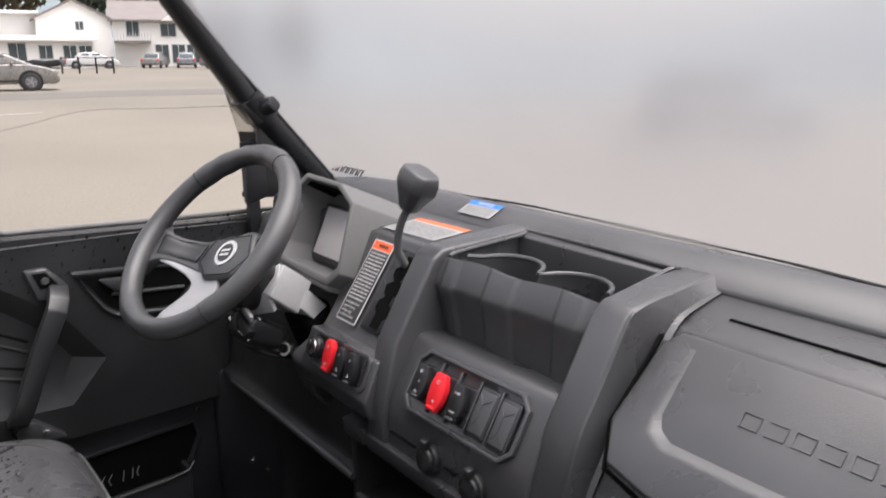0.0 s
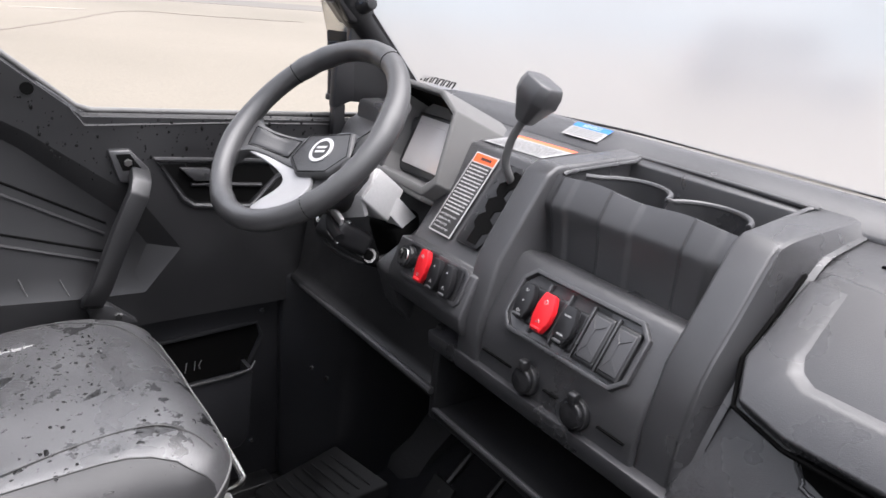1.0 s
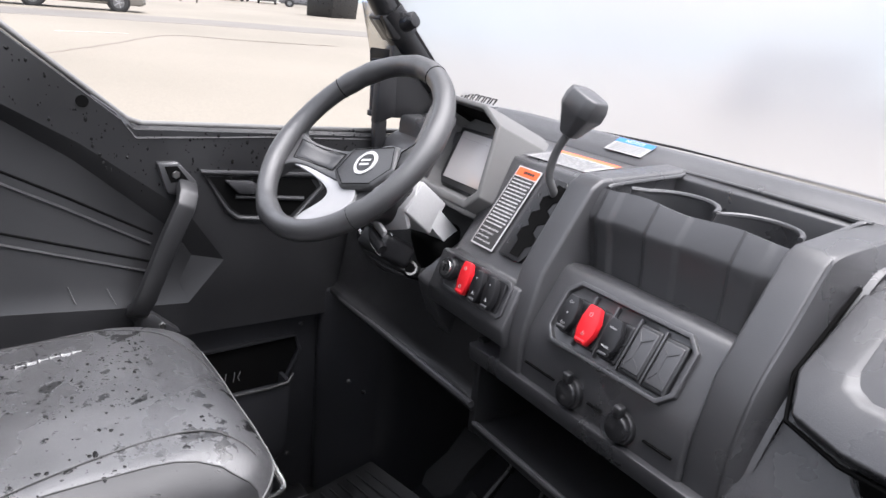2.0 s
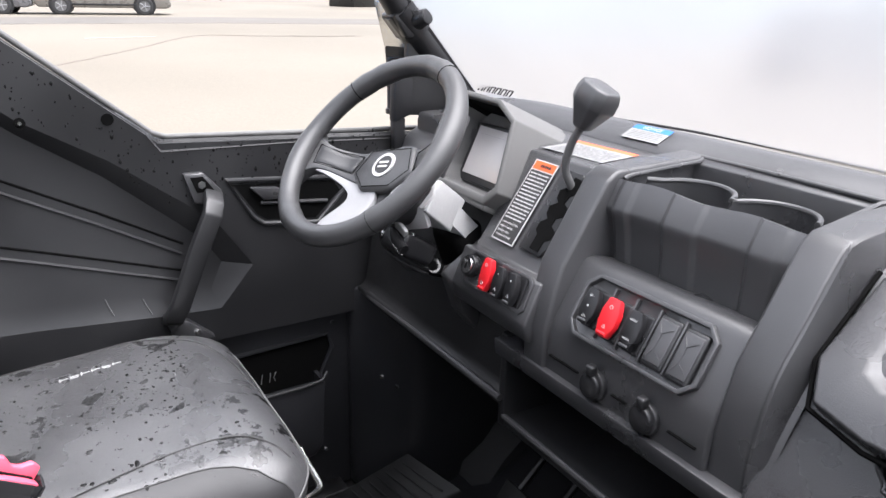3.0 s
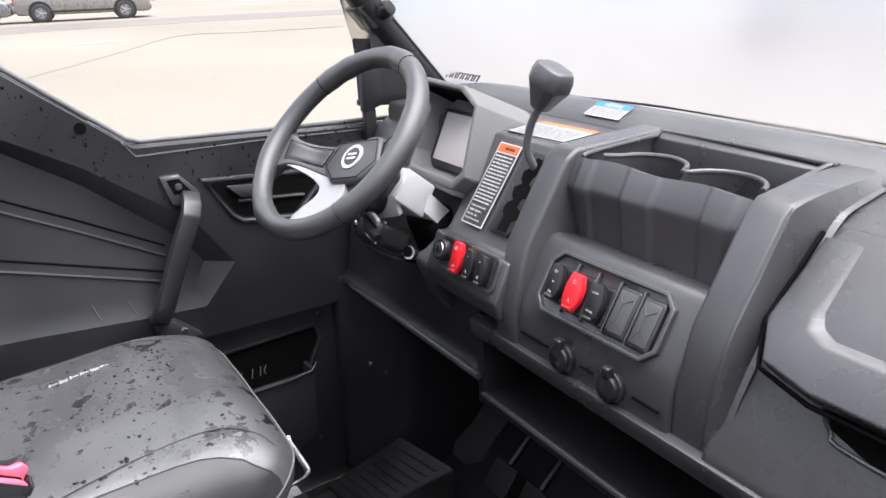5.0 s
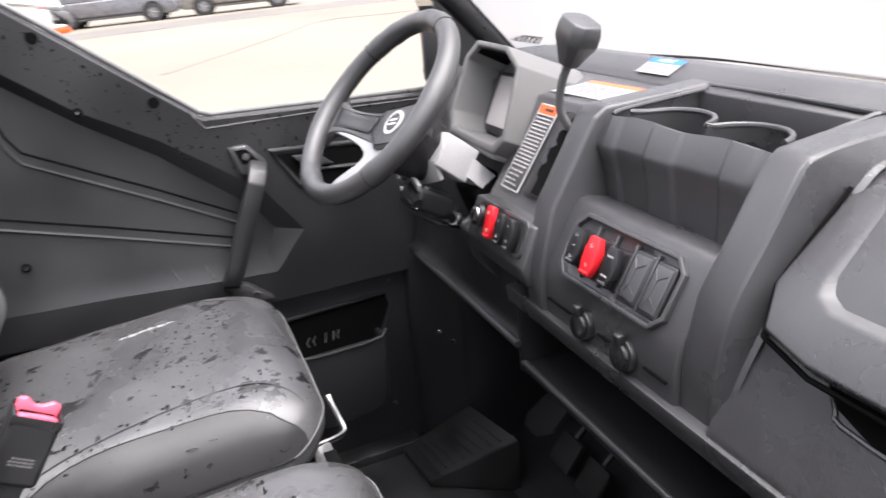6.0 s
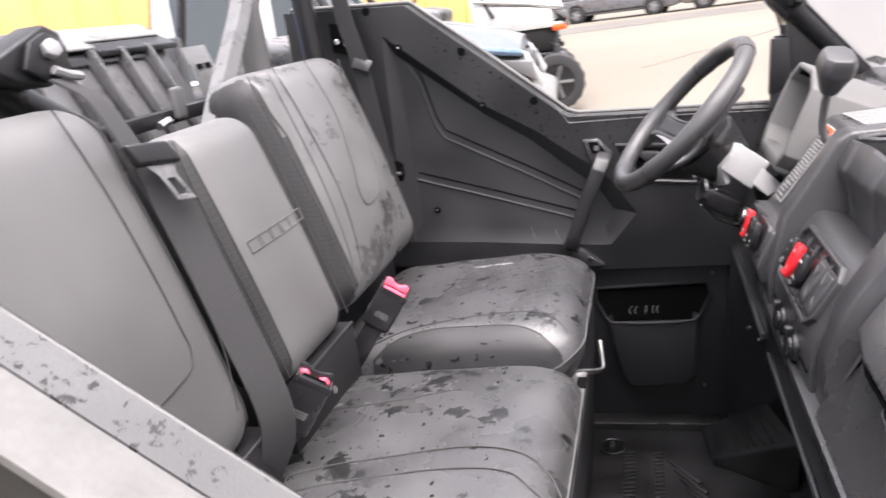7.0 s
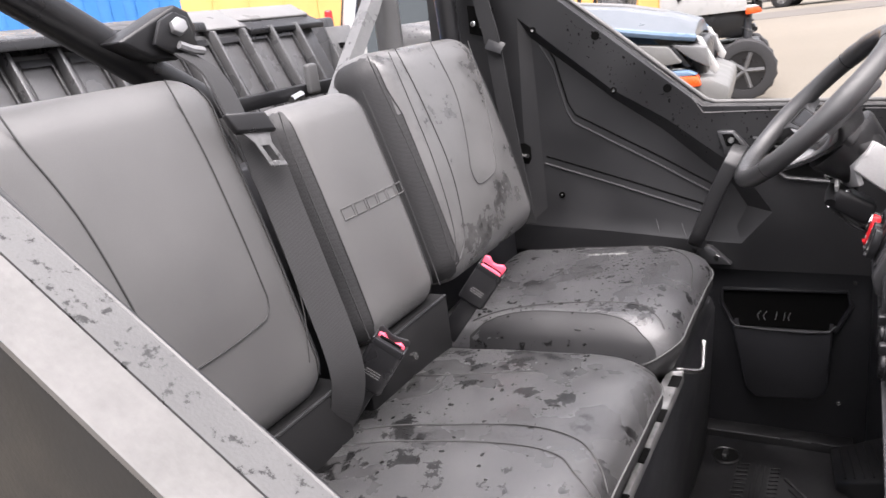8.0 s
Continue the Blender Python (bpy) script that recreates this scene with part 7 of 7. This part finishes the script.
def house(label, x, y, turn, w_, d_, wall, ridge, gable_front=True, storeys=2, windows=(), roof_mat=None):
    """A sided house with pitched roof; windows: (across, up, width, height) on its front."""
    h = thing("house", label, "house", (x, y, rise(x, y)))
    m = stand(x, y, turn)
    part("wall", moved(prism([(-w_ / 2, 0), (w_ / 2, 0), (w_ / 2, wall), (0, ridge), (-w_ / 2, wall)] if gable_front else [(-w_ / 2, 0), (w_ / 2, 0), (w_ / 2, wall), (-w_ / 2, wall)], "y", 0, d_), m), SIDING, h, smooth=0)
    if gable_front:
        for s in (-1, 1):
            part("roof", moved(prism([(0, ridge), (0, ridge + 0.22), (s * (w_ / 2 + 0.5), wall - 0.3 + 0.22), (s * (w_ / 2 + 0.5), wall - 0.3)], "y", -0.4, d_ + 0.4), m), roof_mat or ROOFING, h, smooth=0)
    else:
        part("roof", moved(prism([(-0.6, wall), (d_ / 2, ridge), (d_ + 0.6, wall), (d_ + 0.6, wall - 0.2), (-0.6, wall - 0.2)], "x", -w_ / 2 - 0.4, w_ / 2 + 0.4), m), roof_mat or ROOFING, h, smooth=0)
    for a, up, ww, hh in windows:
        win = part("window", moved(box(a - ww / 2 - 0.08, a + ww / 2 + 0.08, -0.06, 0.02, up - 0.08, up + hh + 0.08, 0.01), m), CARPAINT_WHITE, h)
        part("pane", moved(box(a - ww / 2, a + ww / 2, -0.075, -0.05, up, up + hh), m), WINDOW, win)
        part("mullion", moved(box(a - 0.03, a + 0.03, -0.085, -0.05, up, up + hh), m), CARPAINT_WHITE, win)
    return h, m


# fronts look back across the lot, along +x
h1, m1 = house("white two-storey house with a plain gable", -86.4, 20.0, 78.5, 7.1, 18, 4.9, 6.7, True, windows=((0.5, 3.8, 0.7, 0.8),))
h2, m2 = house("white two-storey apartment house with shingle roof and balcony", -84.4, 28.0, 73.4, 9.2, 11, 4.9, 7.2, False,
               windows=((-2.6, 3.2, 1.2, 1.6), (1.0, 3.2, 1.5, 1.3), (3.4, 3.2, 1.4, 1.3), (0.2, 0.4, 1.3, 1.9), (1.9, 0.4, 1.3, 1.9), (3.5, 0.4, 1.3, 1.9)))
part("balcony", moved(box(-4.5, -0.9, -1.6, 0.0, 2.5, 2.7), m2), ROOFING, h2)
for k in range(13):
    part("baluster", moved(box(-4.5 + k * 0.3, -4.44 + k * 0.3, -1.6, -1.54, 2.7, 3.5), m2), CARPAINT_WHITE, h2)
part("porch_gable", moved(prism([(0.3, 4.8), (3.7, 4.8), (2.0, 6.0)], "y", -0.7, 2.0), m2), SIDING, h2, smooth=0)
h3, m3 = house("low white office building with a row of windows", -81.4, 14.2, 80, 12.2, 5, 2.75, 3.1, False,
               windows=((-5.0, 0.9, 1.1, 1.4), (-3.4, 0.9, 1.1, 1.4), (-0.6, 0.2, 1.4, 2.1), (1.8, 0.9, 1.1, 1.2), (3.9, 0.9, 1.1, 1.2), (5.3, 0.9, 1.1, 1.2)), roof_mat=SIDING)
h4, m4 = house("white upper block of the office building", -90.0, 13.0, 80, 8.0, 8, 5.6, 5.9, False, roof_mat=SIDING)
for h in (h1, h2, h3, h4):
    settle(h)

# fence, hedge strip
fence = thing("fence", "dark pipe fence along the far edge of the lot", "fence", (-56, 18, 0.26))
for k in range(4):
    p0 = Vector((-57.5 + k * 0.7, 12.2 + k * 0.95, 0.2))
    part("post", tube([p0, p0 + Vector((0, 0, 1.2))], 0.06, 8), STEEL_BLACK, fence)
    if k < 3:
        for z in (0.6, 1.15):
            part("rail", tube([p0 + Vector((0, 0, z)), p0 + Vector((0.7, 0.95, z))], 0.04, 6), STEEL_BLACK, fence)
settle(fence)
tarp = thing("covered_trailer", "low trailer under a sagging black tarpaulin", "trailer", (-58, 10.4, 0.28))
sheet = prism([(-2.1, 0.35), (-1.2, 0.62), (-0.4, 0.80), (0.3, 0.95), (1.0, 0.86), (1.9, 0.98), (2.1, 0.70), (1.8, 0.52), (0.4, 0.42), (-1.0, 0.30)], "y", -0.8, 0.8, 0.06)
part("tarpaulin", moved(sheet, pose(-58.0, 10.4, 0.28, 0, 0, 66)), STEEL_BLACK, tarp)
part("frame", moved(box(-1.9, 1.9, -0.6, 0.6, 0.36, 0.46, 0.02), pose(-58.0, 10.4, 0.28, 0, 0, 66)), STEEL_GREY, tarp)
for s_ in (-1, 1):
    part("wheel", moved(disc((0.2, s_ * 0.66, 0.27), (0, s_, 0), 0.27, 0.16, sides=20, bevel=0.03), pose(-58.0, 10.4, 0.28, 0, 0, 66)), RUBBER, tarp)
settle(tarp)
bin_ = thing("dumpster", "dark steel waste container at the edge of the lot", "dumpster", (-44, 20, 0.26))
part("body", moved(prism([(-1.0, 0), (1.0, 0), (1.2, 1.7), (-1.0, 1.9)], "y", -1.2, 1.2, 0.05), pose(-44, 20.2, 0.26, 0, 0, 25)), STEEL_BLACK, bin_)
part("lid", moved(box(-1.05, 1.25, -1.25, 1.25, 1.85, 1.95, 0.03), pose(-44, 20.2, 0.26, 0, -4, 25)), PANEL, bin_)
settle(bin_)

# painted walls behind the cargo bed
wl_ = thing("orange_building", "orange-yellow painted wall of a shop building", "building", (-12, -12, 0))
part("wall", moved(box(-14, 10, -0.2, 0.2, 0, 4.2, 0.02), pose(-11.5, -13.0, 0, 0, 0, -35)), CONTAINER_ORANGE, wl_)
for k in range(30):
    part("rib", moved(box(-14 + k * 0.8, -13.9 + k * 0.8, 0.2, 0.235, 0.02, 4.2), pose(-11.5, -13.0, 0, 0, 0, -35)), CONTAINER_ORANGE, wl_)
settle(wl_)
cont = thing("shipping_container", "blue corrugated steel shipping container", "shipping container", (-4.4, -11, 0))
mc = pose(-3.35, -9.25, 0, 0, 0, -35)
part("shell", moved(box(-3.75, 3.0, -1.2, 1.2, 0.1, 2.6, 0.03), mc), CONTAINER_BLUE, cont)
for k in range(26):
    part("corrugation", moved(box(-3.65 + k * 0.25, -3.53 + k * 0.25, 1.19, 1.235, 0.25, 2.45), mc), CONTAINER_BLUE, cont)
settle(cont)

# wooded hillside and trees
hill_b = bmesh.new()
rg = random.Random(21)
cols = []
for k in range(61):
    a = radians(95 + k * 2.6)
    top_ = 34 + 10 * math.sin(k * 0.37) + rg.uniform(-2, 2)
    cols.append([hill_b.verts.new((q * math.cos(a), q * math.sin(a), z)) for q, z in ((240, -1), (300, top_ * 0.5), (380, top_), (520, top_ * 0.4))])
for A, B in zip(cols, cols[1:]):
    for j in range(3):
        hill_b.faces.new((A[j], A[j + 1], B[j + 1], B[j]))
bmesh.ops.recalc_face_normals(hill_b, faces=hill_b.faces)
tagged(part("hillside", hill_b, HILL, smooth=60), "hazy wooded hillside beyond the houses", "hillside", kind="structure")


def tree(x, y, h, mat, seed, label):
    t_ = thing("tree", label, "tree", (x, y, rise(x, y)))
    rg = random.Random(seed)
    z0 = rise(x, y)
    tr = tube([(x, y, z0), (x + 0.1, y, z0 + h * 0.4), (x, y + 0.1, z0 + h * 0.8)], [0.03 * h, 0.02 * h, 0.006 * h], 8)
    for k in range(7):
        a, s = rg.uniform(0, math.tau), rg.uniform(0.3, 0.7)
        tube([(x, y, z0 + h * s), (x + h * 0.2 * math.cos(a), y + h * 0.2 * math.sin(a), z0 + h * (s + 0.15))], [0.009 * h, 0.003 * h], 6, bm=tr)
    part("trunk", tr, ROOFING, t_)
    b_ = bmesh.new()
    for k in range(900):
        u = rg.gauss(0, 1), rg.gauss(0, 1), rg.gauss(0, 1)
        d = Vector(u).normalized() * rg.random() ** 0.4
        lump = 0.75 + 0.35 * math.sin(3 * d.x + seed) * math.cos(4 * d.y - seed)
        c = Vector((x + d.x * h * 0.28 * lump, y + d.y * h * 0.28 * lump, z0 + h * 0.62 + d.z * h * 0.38 * lump))
        s = h * rg.uniform(0.018, 0.04)
        e1 = Vector((rg.gauss(0, 1), rg.gauss(0, 1), rg.gauss(0, 1))).normalized()
        e2 = e1.orthogonal().normalized()
        b_.faces.new([b_.verts.new(c + e1 * s * p + e2 * s * q * 0.7) for p, q in ((-1, 0), (0, -1), (1, 0), (0, 1))])
    part("crown", b_, mat, t_, smooth=0)
    settle(t_)
    return t_


for k, (x, y, h) in enumerate(((-112, 14, 15), (-115, 20, 17), (-110, 27, 16), (-116, 34, 18), (-105, 39, 15), (-112, 7, 15), (-78, 36, 11), (-86, -2, 13), (-80, -12, 12), (-76, 44, 12))):
    tree(x, y, h, FOLIAGE if k % 3 == 1 else FOLIAGE_GREEN, 40 + k, "autumn-tinted tree behind the houses" if k % 3 == 1 else "green tree behind the houses")
